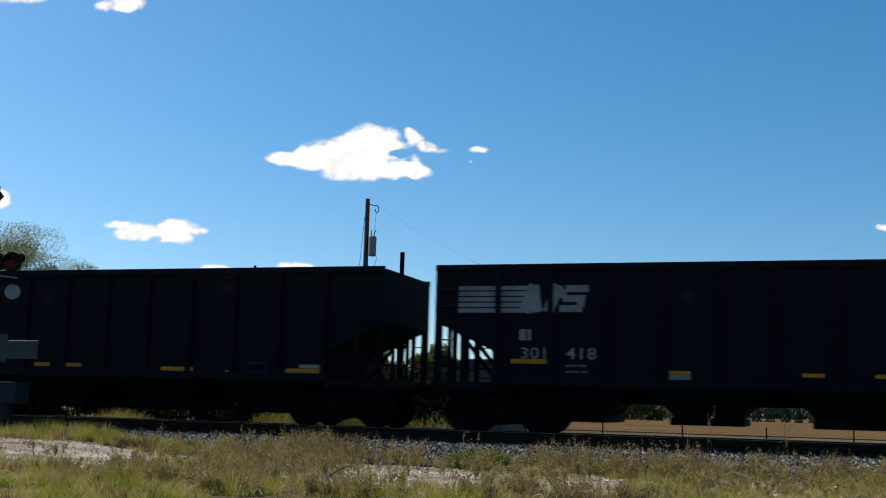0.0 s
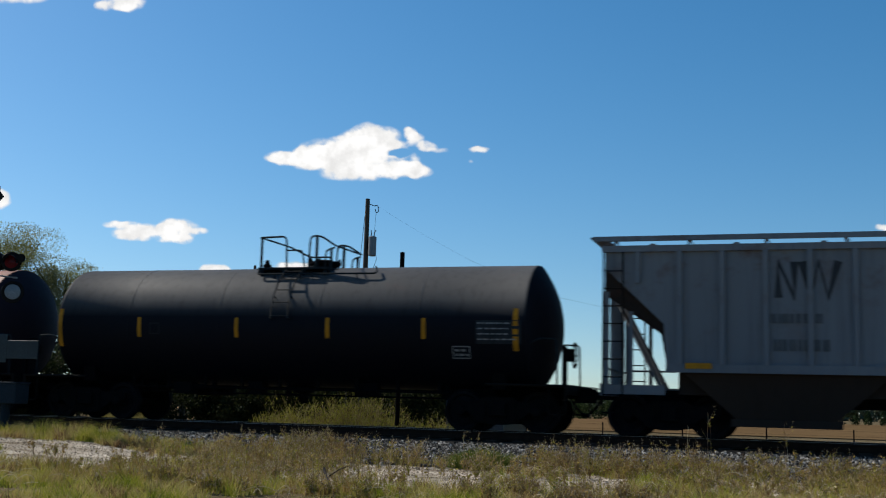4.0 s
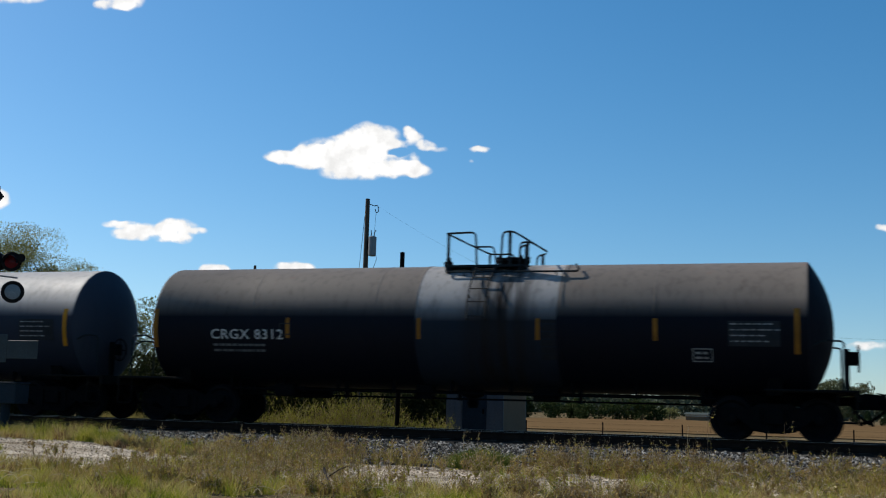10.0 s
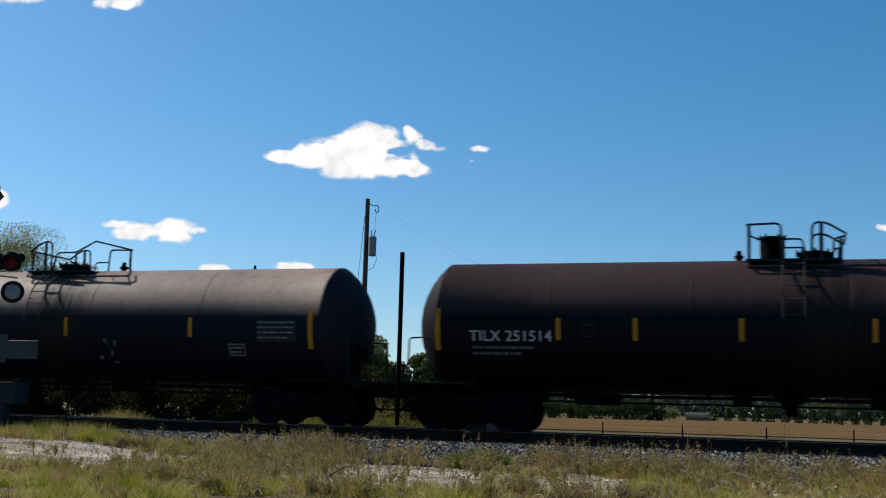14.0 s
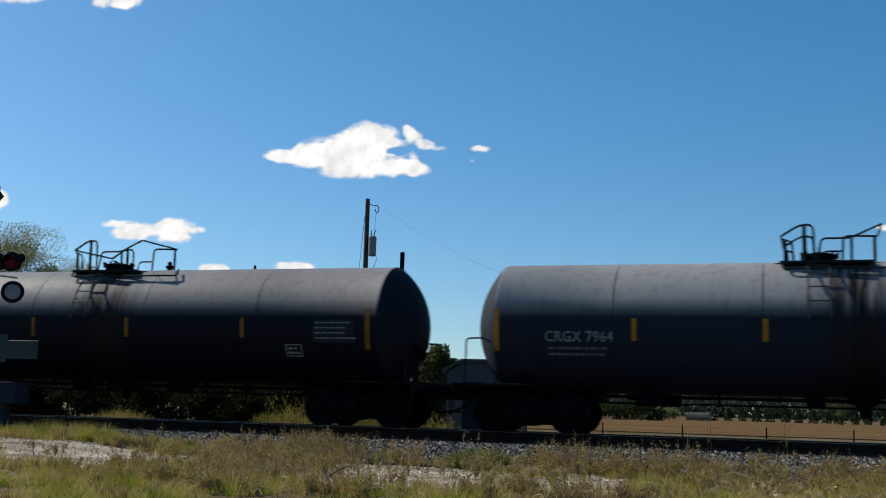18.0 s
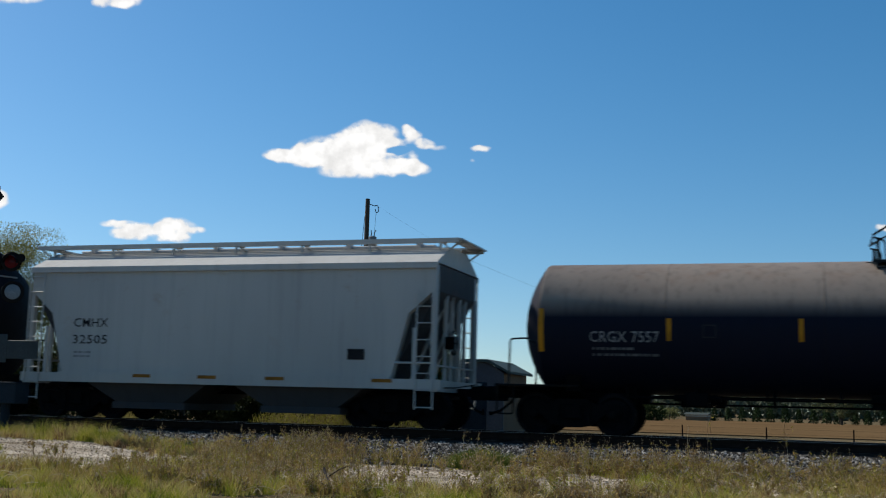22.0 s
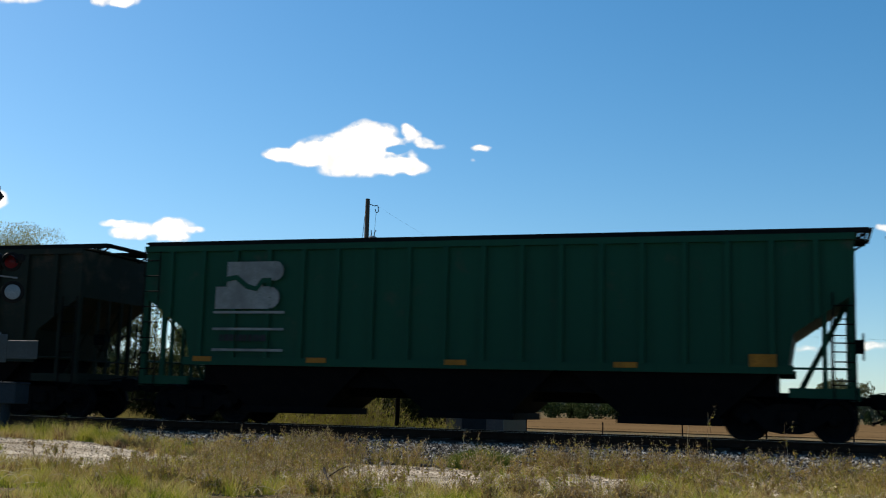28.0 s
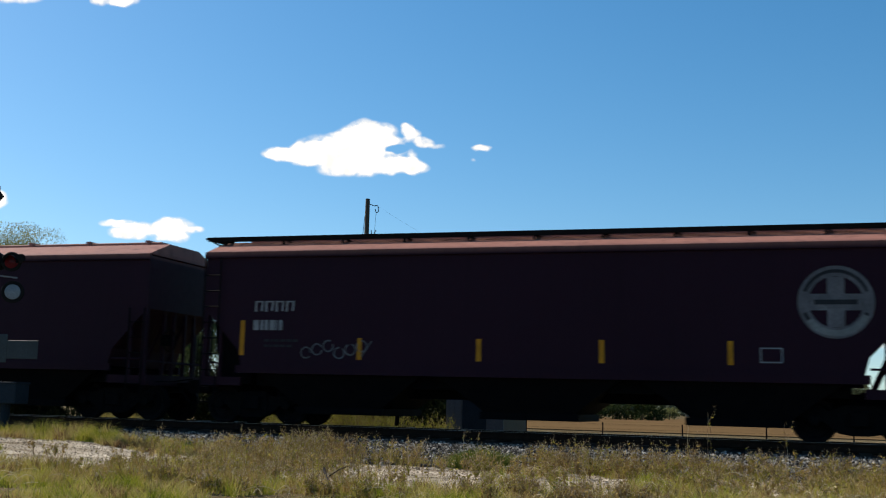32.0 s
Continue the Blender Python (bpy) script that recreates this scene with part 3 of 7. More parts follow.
            put("end_rail", cached("end_rail", rail, M_RAILING, True), car, pose(sx * ends[sx], sy * 1.30, 0, 0, 0, 0) if sx > 0 else pose(sx * ends[sx], sy * 1.30, 0, 0, 0, 180))
        coupler(car, sx, ends[sx] + 0.35, h + gap / 2)
    xt = h - 0.7
    brake_wheel(car, brake_end * (h + 0.98), -0.75, 1.75)
    def brakestand(bm):
        box(bm, -0.05, 0.05, -0.06, 0.06, 1.05, 1.95)
    put("brake_stand", cached("brake_stand", brakestand, M_STEEL), car, pose(brake_end * (h + 0.75), -0.75, 0))
    # underside: pipe run, outlet valve, reservoir and brake cylinder
    def pipes(bm):
        low = zc - radius
        for y, z, r in ((-0.75, low - 0.07, 0.030), (-0.55, low - 0.20, 0.024), (0.9, low - 0.02, 0.03)):
            tube(bm, [(-xt + 1.2, y, z), (xt - 1.2, y, z)], r, 6)
        for i in range(9):
            x = -xt + 1.5 + i * (2 * xt - 3.0) / 8
            box(bm, x - 0.03, x + 0.03, -0.79, -0.71, low - 0.10, low + 0.35)
            if i % 2 == 0:
                box(bm, x + 0.10, x + 0.18, -0.60, -0.50, low - 0.24, low + 0.2)
        box(bm, -0.9, -0.5, -0.7, -0.35, low - 0.22, low + 0.12, 0.02)
        box(bm, 1.9, 2.5, -0.65, -0.3, low - 0.20, low + 0.12, 0.02)
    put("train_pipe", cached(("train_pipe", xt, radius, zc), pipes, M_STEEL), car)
    def outlet(bm):
        lathe(bm, [(0.52, 0.10), (0.60, 0.14), (0.75, 0.12), (0.80, 0.26), (1.1, 0.28)], "z", 14)
        box(bm, -0.35, 0.35, -0.25, 0.25, 0.92, 1.1)
    put("outlet_valve", cached("outlet_valve", outlet, M_STEEL), car, pose(0.3, 0, 0))
    def reservoir(bm):
        lathe(bm, [(-0.55, 0.05), (-0.5, 0.2), (0.5, 0.2), (0.55, 0.05)], "x", 14, (0, 0.75, 0.86))
    put("air_reservoir", cached("air_reservoir", reservoir, M_STEEL), car, pose(-brake_end * (xt - 3.0), 0, 0))
    def brakebox(bm):
        box(bm, -0.25, 0.25, -0.95, -0.55, 0.68, 0.98, 0.02)
        tube(bm, [(-0.5, -0.75, 0.86), (0.5, -0.75, 0.86)], 0.07, 8)
    put("brake_cylinder", cached("brake_cylinder", brakebox, M_STEEL), car, pose(-brake_end * (xt - 3.0), 0, 0))
    # top walkway with hooped handrails, and the low grab rail that runs on past it
    p0, p1 = platform[0] - 0.18, platform[1]
    zp = top_z - 0.11
    turned = (lambda y: pose(2 * p0 + 2.04, y, 0, 0, 0, 180)) if flip else (lambda y: pose(0, y, 0))
    def walkway(bm):
        for sy in (-1, 1):
            box(bm, p0 - 0.02, p0 + 1.88, sy * 0.68 - 0.19, sy * 0.68 + 0.19, zp, zp + 0.05)
            for i in range(4):
                x = p0 + 0.10 + i * 0.56
                box(bm, x - 0.03, x + 0.03, sy * 0.68 - 0.17, sy * 0.68 + 0.17, zp - 0.16, zp)
        for x in (p0, p0 + 0.9, p0 + 1.84):
            box(bm, x - 0.12, x + 0.12, -0.5, 0.5, zp + 0.002, zp + 0.045)
    put("top_walkway", cached(("top_walkway", p0, zp), walkway, M_RAILING), car)
    def grab(bm):
        for sy in (-1, 1):
            tube(bm, bent([(p0 + 0.02, sy * 0.84, zp), (p0 + 0.06, sy * 1.0, zp - 0.13), (p1 - 0.02, sy * 1.0, zp - 0.14), (p1 + 0.02, sy * 0.96, zp - 0.09), (p1 - 0.10, sy * 0.75, zp + 0.05)], 0.06), 0.024, 6)
            for x in (p0 + 0.5, p0 + 1.5, p1 - 0.5):
                tube(bm, [(x, sy * 1.0, zp - 0.14), (x, sy * 0.9, zp - 0.28)], 0.016, 4)
    put("grab_rail", cached(("grab_rail", p0, p1, zp), grab, M_RAILING, True), car)
    for sy in (-1, 1):
        def hoop(bm):
            z1 = zp + 0.80
            tube(bm, [(p0 + 0.06, 0, zp - 0.14), (p0 + 0.06, 0, z1)], 0.036, 6)
            tube(bm, bent([(p0 + 0.02, 0, z1), (p0 + 0.72, 0, z1 + 0.02), (p0 + 0.76, 0, zp)], 0.13), 0.026, 6)
            tube(bm, bent([(p0 + 0.76, 0, zp + 0.47), (p0 + 1.16, 0, zp + 0.47), (p0 + 1.24, 0, zp + 0.05)], 0.10), 0.022, 6)
        def far_hoop(bm):
            z1 = zp + 0.80
            tube(bm, bent([(p0 + 0.02, 0, z1), (p0 + 0.62, 0, z1 - 0.28), (p0 + 1.20, 0, z1 - 0.28), (p0 + 1.30, 0, zp)], 0.10), 0.024, 6)
            tube(bm, [(p0 + 0.60, 0, zp), (p0 + 0.60, 0, z1 - 0.28)], 0.03, 6)
        def gate(bm):
            z1 = zp + 0.82
            tube(bm, bent([(p0 + 1.34, 0, zp), (p0 + 1.37, 0, z1), (p0 + 1.64, 0, z1), (p0 + 2.04, 0, z1 - 0.25)], 0.13), 0.026, 6)
            tube(bm, [(p0 + 1.55, 0, zp), (p0 + 1.55, 0, z1)], 0.040, 6)
            tube(bm, bent([(p0 + 1.78, 0, zp), (p0 + 1.80, 0, zp + 0.46), (p0 + 2.02, 0, zp + 0.52)], 0.10), 0.022, 6)
            tube(bm, [(p0 + 1.94, 0, zp - 0.05), (p0 + 1.94, 0, zp + 0.50)], 0.036, 6)
        near = (sy < 0) != flip
        put("handrail", cached(("handrail" if near else "far_handrail", p0, zp), hoop if near else far_hoop, M_RAILING, True), car, turned(sy * 0.84))
        put("gate_rail", cached(("gate_rail", p0, zp), gate, M_RAILING, True), car, turned(sy * 0.84))
    for ex, ez in ((p0 + 0.02, zp + (0.57 if flip else 0.80)), (p0 + 2.04, zp + (0.80 if flip else 0.57))):
        def endrail(bm):
            tube(bm, [(0, -0.84, ez), (0, 0.84, ez)], 0.022, 6)
        put("end_handrail", cached(("end_handrail", round(ez, 3)), endrail, M_RAILING), car, pose(ex, 0, 0))
    def manway(bm):
        lathe(bm, [(top_z - 0.06, 0.34), (top_z + 0.10, 0.34), (top_z + 0.10, 0.40), (top_z + 0.15, 0.40), (top_z + 0.17, 0.33), (top_z + 0.21, 0.15)], "z", 22)
    mw_ob = put("manway", cached(("manway", top_z), manway, M_STEEL), car, pose(p0 + (0.80 if flip else 1.42), 0, 0))
    def bolt(bm):
        tube(bm, [(0, 0, 0.06), (0, 0, 0.23)], 0.022, 5)
        box(bm, -0.03, 0.03, -0.03, 0.03, 0.17, 0.20)
    for k in range(8):
        put("bolt", cached("bolt", bolt, M_STEEL), mw_ob, pose(0.38 * math.cos(k * math.pi / 4), 0.38 * math.sin(k * math.pi / 4), top_z))
    def valve(bm):
        lathe(bm, [(top_z - 0.05, 0.07), (top_z + 0.06, 0.07), (top_z + 0.06, 0.11), (top_z + 0.12, 0.11), (top_z + 0.13, 0.06), (top_z + 0.21, 0.06), (top_z + 0.24, 0.03)], "z", 12)
    put("relief_valve", cached(("relief_valve", top_z), valve, M_STEEL), car, pose(p0 + 2.36 if flip else p0 - 0.20, 0, 0))
    if dome in ("can", "bonnet"):
        r, hh, dx = (0.27, 0.52, 0.52) if dome == "can" else (0.46, 0.52, 2.0 if flip else 0.62)
        def can(bm):
            lathe(bm, [(top_z - 0.05, r), (top_z + hh - 0.05, r), (top_z + hh - 0.05, r + 0.025), (top_z + hh, r + 0.02), (top_z + hh + 0.02, r * 0.6)], "z", 22)
            for k in range(6):
                a = k * math.pi / 3
                box(bm, r * math.cos(a) - 0.025, r * math.cos(a) + 0.025, r * math.sin(a) - 0.025, r * math.sin(a) + 0.025, top_z + hh - 0.06, top_z + hh + 0.05)
        put("valve_housing", cached(("valve_housing", dome, top_z), can, M_STEEL, True), car, pose(p0 + dx, 0, 0))
    def ladder(bm):
        R = radius + 0.13
        at = lambda a: (-math.sin(radians(a)) * R, zc + math.cos(radians(a)) * R)
        for dx in (-0.22, 0.22):
            tube(bm, [(dx, *at(a)) for a in range(30, 88, 8)], 0.020, 5)
            for a in (40, 66, 86):
                y, z = at(a)
                tube(bm, [(dx, y, z), (dx, y * 0.9, z - (z - zc) * 0.1)], 0.016, 4)
        for a in range(36, 88, 12):
            tube(bm, [(-0.22, *at(a)), (0.22, *at(a))], 0.015, 5)
    put("ladder", cached(("ladder", radius, zc), ladder, M_LADDER), car, pose(p0 + (0.78 if flip else 0.98), 0, 0))
    # marks
    for x in (stripes or (-0.57 * h, -0.14 * h, 0.24 * h, 0.62 * h)):
        plate(car, x - 0.048, x + 0.048, 2.05, 2.53, M_YELLOW if seed % 3 else M_YELLOW_OLD, surf, "reflective_stripe")
    for x in (-ends[-1] + 0.06, h - 0.22):
        plate(car, x - 0.06, x + 0.055, 1.80, 2.75, M_YELLOW if seed % 3 else M_YELLOW_OLD, surf, "reflective_stripe")
    if marks:
        mx, mw = mark_at
        lettering(car, marks, mx, mark_z, mark_h, mark_mat, surf, "car_number", mw)
        bars(car, mx + 0.05, mx + mw * 0.95, mark_z - 0.17, 2, M_PRINT, surf, 0.055, 0.13, seed=seed)
    plate(car, -0.52 * h - 0.02, -0.52 * h + 0.26, 2.12, 2.40, M_DIM, surf, "stencil_box", "", 0.025)
    xp, xi = 0.71 * h + (0.1 if short else 0.68), 0.60 * h + (0.1 if short else 0.8)
    plate(car, xp, xp + 1.05, 1.95, 2.48, M_DIM, surf, "data_panel")
    bars(car, xp + 0.04, xp + 1.0, 2.40, 4, M_FADED, surf, 0.03, 0.12, "panel_print", seed + 5)
    plate(car, xi, xi + 0.42, 1.62, 1.90, M_FADED, surf, "inspection_stencil", "", 0.022)
    bars(car, xi + 0.06, xi + 0.38, 1.78, 2, M_FADED, surf, 0.05, 0.10, "stencil_print", seed + 9)
    return car, surf


def hopper_car(c0, kind, paint, label, half, z_top, z_slope, xs, zs, z_sill, xt, ribs=(), roof="trough", bays=3, group="cars of the train", under=None, cut=None, sheet=None, bare_roof=False):
    """A hopper car: body with sloped ends, ribs, roof or open top, bays below, end posts, ladders, trucks."""
    W = 1.60
    car = empty(kind, pose(c0, TRACK_Y, 0))
    tagged(car, label, "hopper car", group)
    CARS.append((car, c0))
    under = under or M_STEEL
    out = [(-half, z_top), (-half, z_slope), (-xs, zs), (-xs + 0.12, z_sill), (xs - 0.12, z_sill), (xs, zs), (half, z_slope), (half, z_top)]
    def body(bm):
        if roof == "open":
            prism(bm, out, -W, -W + 0.06)
            prism(bm, out, W - 0.06, W)
            for s in (-1, 1):
                a = [(s * half, z_top), (s * half, z_slope), (s * xs, zs), (s * (xs - 0.12), z_sill), (s * (xs - 0.5), z_sill), (s * (xs - 0.4), zs), (s * (half - 0.06), z_slope + 0.1), (s * (half - 0.06), z_top)]
                prism(bm, a, -W + 0.06, W - 0.06)
            box(bm, -xs, xs, -W + 0.06, W - 0.06, z_sill, z_sill + 1.75)
        elif cut:
            prism(bm, out, -W + 0.22, W - 0.22)
        else:
            prism(bm, out, -W, W)
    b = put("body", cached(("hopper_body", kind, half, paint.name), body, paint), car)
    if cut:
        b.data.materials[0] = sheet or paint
        for sy in (-1, 1):
            def side(bm):
                ring = [(-x, z) for x, z in cut] + [(x, z) for x, z in cut[::-1]]
                prism(bm, ring, *sorted((sy * W, sy * (W - 0.24))))
            put("side_sheet", cached(("side_sheet", kind, half, sy, paint.name), side, paint), car)
    for sy in (-1, 1):
        y0, y1 = sorted((sy * (W - 0.02), sy * (W + 0.07)))
        def chord(bm):
            box(bm, -half - 0.02, half + 0.02, y0, y1, z_top - 0.10, z_top + 0.04)
        def sill(bm):
            box(bm, -(cut[-1][0] if cut else xs), cut[-1][0] if cut else xs, y0, y1, z_sill - 0.12, z_sill + 0.06)
            if cut and not ribs:
                box(bm, -half - 0.1, half + 0.15, y0, y1, z_sill - 0.2, z_sill + 0.03)
        put("top_chord", cached(("top_chord", half, z_top, sy, paint.name), chord, paint), car)
        put("side_sill", cached(("side_sill", xs, z_sill, sy, paint.name), sill, paint), car)
    for x in ribs:
        for sy in (-1, 1):
            def rib(bm):
                z0 = z_sill + 0.06 if abs(x) < xs - 0.1 else zs + (abs(x) - xs) / (half - xs) * (z_slope - zs) + (0.75 if cut else 0)
                bm_pts = [(-0.055, z0), (0.055, z0), (0.055, z_top - 0.10), (-0.055, z_top - 0.10)]
                prism(bm, bm_pts, 0, 0.075)
            put("rib", cached(("rib", kind, round(abs(x), 2) if abs(x) >= xs - 0.1 else 0, z_top, z_sill, paint.name), rib, paint), car, pose(x, sy * W if sy > 0 else -W - 0.075, 0))
    lift = {"trough": 0.05, "ribbed": 0.20 if cut else 0.10, "tall": 0.13}.get(roof, 0.2)
    if roof != "open":
        zr = z_top + {"trough": 0.40, "ribbed": 0.09, "tall": 0.50}[roof]
        def roofs(bm):
            a = [bm.verts.new(p) for p in ((-half, -W - 0.05, z_top + 0.04), (half, -W - 0.05, z_top + 0.04), (half, -0.72, zr), (-half, -0.72, zr), (-half, 0.72, zr), (half, 0.72, zr), (half, W + 0.05, z_top + 0.04), (-half, W + 0.05, z_top + 0.04))]
            for q in ((0, 1, 2, 3), (3, 2, 5, 4), (4, 5, 6, 7)):
                bm.faces.new([a[i] for i in q])
            bm.faces.new([a[i] for i in (0, 3, 4, 7)]), bm.faces.new([a[i] for i in (1, 6, 5, 2)]), bm.faces.new([a[i] for i in (0, 7, 6, 1)])
        put("roof", cached(("hopper_roof", half, z_top, roof, paint.name), roofs, paint), car)
        def hatch(bm):
            box(bm, -half + 0.5, half - 0.5, -0.34, 0.34, zr, zr + 0.13, 0.02)
            n = int(half * 1.2)
            for i in range(n):
                x = -half + 0.9 + i * (2 * half - 1.8) / (n - 1)
                box(bm, x - 0.06, x + 0.06, -0.4, 0.4, zr, zr + 0.17)
        put("hatch_cover", cached(("hatch_cover", half, zr, paint.name), hatch, paint), car)
        for sy in (() if bare_roof else (-1, 1)):
            def board(bm):
                z = zr + lift
                for k in range(5):
                    y = -0.20 + k * 0.10
                    box(bm, -half - 0.32, half + 0.32, y - 0.035, y + 0.035, z, z + 0.035)
                box(bm, -half - 0.32, half + 0.32, -0.26, -0.24, z - 0.06, z + 0.05)
                n = int(half * 1.45)
                for i in range(n):
                    x = -half + 0.15 + i * (2 * half - 0.3) / (n - 1)
                    box(bm, x - 0.025, x + 0.025, -0.22, 0.22, z - 0.04, z)
                    box(bm, x - 0.025, x + 0.025, -0.20, -0.15, zr - 0.10, z)
                    tube(bm, [(x, -0.18, z - 0.02), (x + 0.16, 0.1, zr - 0.04)], 0.018, 4)
            put("running_board", cached(("running_board", half, zr, lift), board, paint if roof == "tall" or cut else M_GRATE), car, pose(0, sy * 0.80, 0, 0, 0, 0 if sy < 0 else 180))
        def endboard(bm):
            for k in range(4):
                box(bm, half + 0.06 + k * 0.09, half + 0.12 + k * 0.09, -1.05, 1.05, zr + lift, zr + lift + 0.04)
            for sy in (-1, 1):
                tube(bm, [(half, sy * 0.9, zr - 0.12), (half + 0.34, sy * 0.9, zr + lift)], 0.025, 5)
        for s in (() if bare_roof else (-1, 1)):
            put("end_running_board", cached(("end_board", half, zr), endboard, paint if roof == "tall" or cut else M_GRATE), car, pose(0, 0, 0, 0, 0, 0 if s > 0 else 180))
    # bays
    wbay = 2 * (xs - 0.3) / bays
    for i in range(bays):
        xc = -xs + 0.3 + wbay * (i + 0.5)
        def bay(bm):
            a, c = wbay / 2 - 0.05, wbay * 0.22
            top = [(-a, -W + 0.05), (a, -W + 0.05), (a, W - 0.05), (-a, W - 0.05)]
            bot = [(-c, -W + 0.35), (c, -W + 0.35), (c, W - 0.35), (-c, W - 0.35)]
            A = [bm.verts.new((x, y, z_sill)) for x, y in top]
            B = [bm.verts.new((x, y, 0.42)) for x, y in bot]
            bm.faces.new(A), bm.faces.new(B)
            for k in range(4):
                bm.faces.new((A[k], A[(k + 1) % 4], B[(k + 1) % 4], B[k]))
            box(bm, -c - 0.12, c + 0.12, -W + 0.30, W - 0.30, 0.28, 0.44)
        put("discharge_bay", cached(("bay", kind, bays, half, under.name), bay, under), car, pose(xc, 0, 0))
    # made-up box that blocks the sky seen between the bays
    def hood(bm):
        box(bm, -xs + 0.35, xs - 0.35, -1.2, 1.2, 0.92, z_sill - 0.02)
    put("bay_gap_block", cached(("bay_gap_block", kind, xs, z_sill, under.name), hood, under), car)
    def centre(bm):
        box(bm, -half, half, -0.33, 0.33, 0.70, 1.02)
    put("centre_sill", cached(("centre_sill", half), centre, M_STEEL), car)
    for s in (-1, 1):
        truck(car, s * xt)
        def endframe(bm):
            box(bm, half - 0.12, half + 0.06, -W, W, 0.86, 1.12)
            for sy in (-1, 1):
                y = sy * (W - 0.06)
                box(bm, xs - 0.1, half, min(y - 0.05, y + 0.05), max(y - 0.05, y + 0.05), 0.90, 1.10)
                box(bm, half - 0.12, half, y - 0.06, y + 0.06, 1.10, z_slope + 0.05)
                box(bm, (half + xs) / 2 - 0.03, (half + xs) / 2 + 0.05, y - 0.04, y + 0.04, 1.10, (z_slope + zs) / 2 + 0.05)
                tube(bm, [(xs + 0.1, sy * 0.5, 1.05), (half - 0.1, sy * 0.45, z_slope)], 0.05, 4)
            for y in (-0.7, -0.25, 0.3, 0.75):
                box(bm, half - 0.10, half - 0.02, y - 0.035, y + 0.035, 1.10, z_slope + 0.02)
            tube(bm, [(half - 0.04, -W, 1.45), (half - 0.04, W, 1.45)], 0.025, 5)
            tube(bm, [(xs, -W + 0.03, 1.50), (half, -W + 0.03, 1.50)], 0.025, 5)
        put("end_frame", cached(("end_frame", half, xs, z_slope, paint.name), endframe, paint), car, pose(0, 0, 0, 0, 0, 0 if s > 0 else 180))
        for sy in (-1, 1):
            def lad(bm):
                for dx in (0.0, 0.42):
                    tube(bm, [(dx, 0, 0.45), (dx, 0, z_top - 0.1 if s * sy > 0 else z_slope)], 0.02, 5)
                z = 0.5
                while z < (z_top - 0.2 if s * sy > 0 else z_slope - 0.1):
                    tube(bm, [(0, 0, z), (0.42, 0, z)], 0.014, 4)
                    z += 0.38
            put("ladder", cached(("hopper_ladder", z_top, z_slope, s * sy), lad, M_STEEL if paint.name != "white_hopper" else paint), car, pose(s * half - (0.44 if s > 0 else -0.02), sy * (W + 0.09), 0))
        # made-up dark plate that closes the bright gap under this end
        if roof == "trough" and s < 0:
            def gap_fill(bm):
                prism(bm, [(xs - 0.15, 0.95), (half - 0.30, 0.95), (half - 0.22, 1.35), (half - 0.02, z_slope), (half - 0.02, z_slope + 0.3), (xs - 0.15, zs + 0.3)], -1.15, 1.15)
            put("gap_plate", cached(("gap_plate", half, xs, z_slope), gap_fill, M_STEEL), car, pose(0, 0, 0, 0, 0, 0 if s > 0 else 180))
        coupler(car, s, half - 0.1, half + 0.78)
    brake_wheel(car, half + 0.16, -0.75, 2.0)
    return car, (lambda x, z: (x, -W - 0.008, z))

# ---- the train, from its leading car seen first to its last ----
RUST = (0.15, 0.055, 0.03)
HEADS = {}


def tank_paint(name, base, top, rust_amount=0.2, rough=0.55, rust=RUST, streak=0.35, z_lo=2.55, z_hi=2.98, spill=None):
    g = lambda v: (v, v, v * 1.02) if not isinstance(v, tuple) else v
    # sides darkened and blued as if shaded, tops brightened as if sunlit
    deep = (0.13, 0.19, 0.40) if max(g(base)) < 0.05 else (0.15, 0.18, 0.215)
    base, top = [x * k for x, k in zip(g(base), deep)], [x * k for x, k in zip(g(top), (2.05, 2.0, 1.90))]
    # tank ends get a near-black copy of the paint, their shade put into the colour
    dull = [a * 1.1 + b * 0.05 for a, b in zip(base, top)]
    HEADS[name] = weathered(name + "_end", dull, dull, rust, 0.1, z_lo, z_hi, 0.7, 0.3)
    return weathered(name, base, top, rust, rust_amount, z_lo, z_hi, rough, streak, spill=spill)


# paler jacket; its lit top and shaded side are put into the colour too
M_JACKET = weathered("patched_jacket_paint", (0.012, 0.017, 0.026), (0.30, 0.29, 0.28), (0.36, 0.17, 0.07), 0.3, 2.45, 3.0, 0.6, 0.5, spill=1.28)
M_NS = weathered("coal_black_paint", (0.0028, 0.0040, 0.0085), (0.0046, 0.0060, 0.0105), rust_amount=0.1, rough=0.8, streak=0.3)
M_NW = weathered("grey_hopper_paint", (0.145, 0.155, 0.17), (0.18, 0.185, 0.19), (0.10, 0.05, 0.03), 0.35, 1.4, 4.1, 0.7, 0.5)
M_NWU = weathered("grimy_brown_underbody", (0.030, 0.022, 0.018), (0.044, 0.032, 0.026), rust_amount=0.3, rough=0.85)
# darker grey for the white hopper's recessed ends and bays
M_SLOPEG = weathered("dark_grey_slope_sheet", (0.05, 0.052, 0.055), (0.085, 0.087, 0.088), rust_amount=0.2, rough=0.8)
M_CMHX = weathered("white_hopper", (0.38, 0.385, 0.36), (0.46, 0.45, 0.42), (0.3, 0.2, 0.13), 0.12, 1.0, 4.2, 0.55, 0.25)
M_BNG = weathered("green_hopper_paint", (0.004, 0.042, 0.024), (0.005, 0.05, 0.028), (0.06, 0.04, 0.03), 0.15, 1.4, 4.3, 0.6, 0.4)
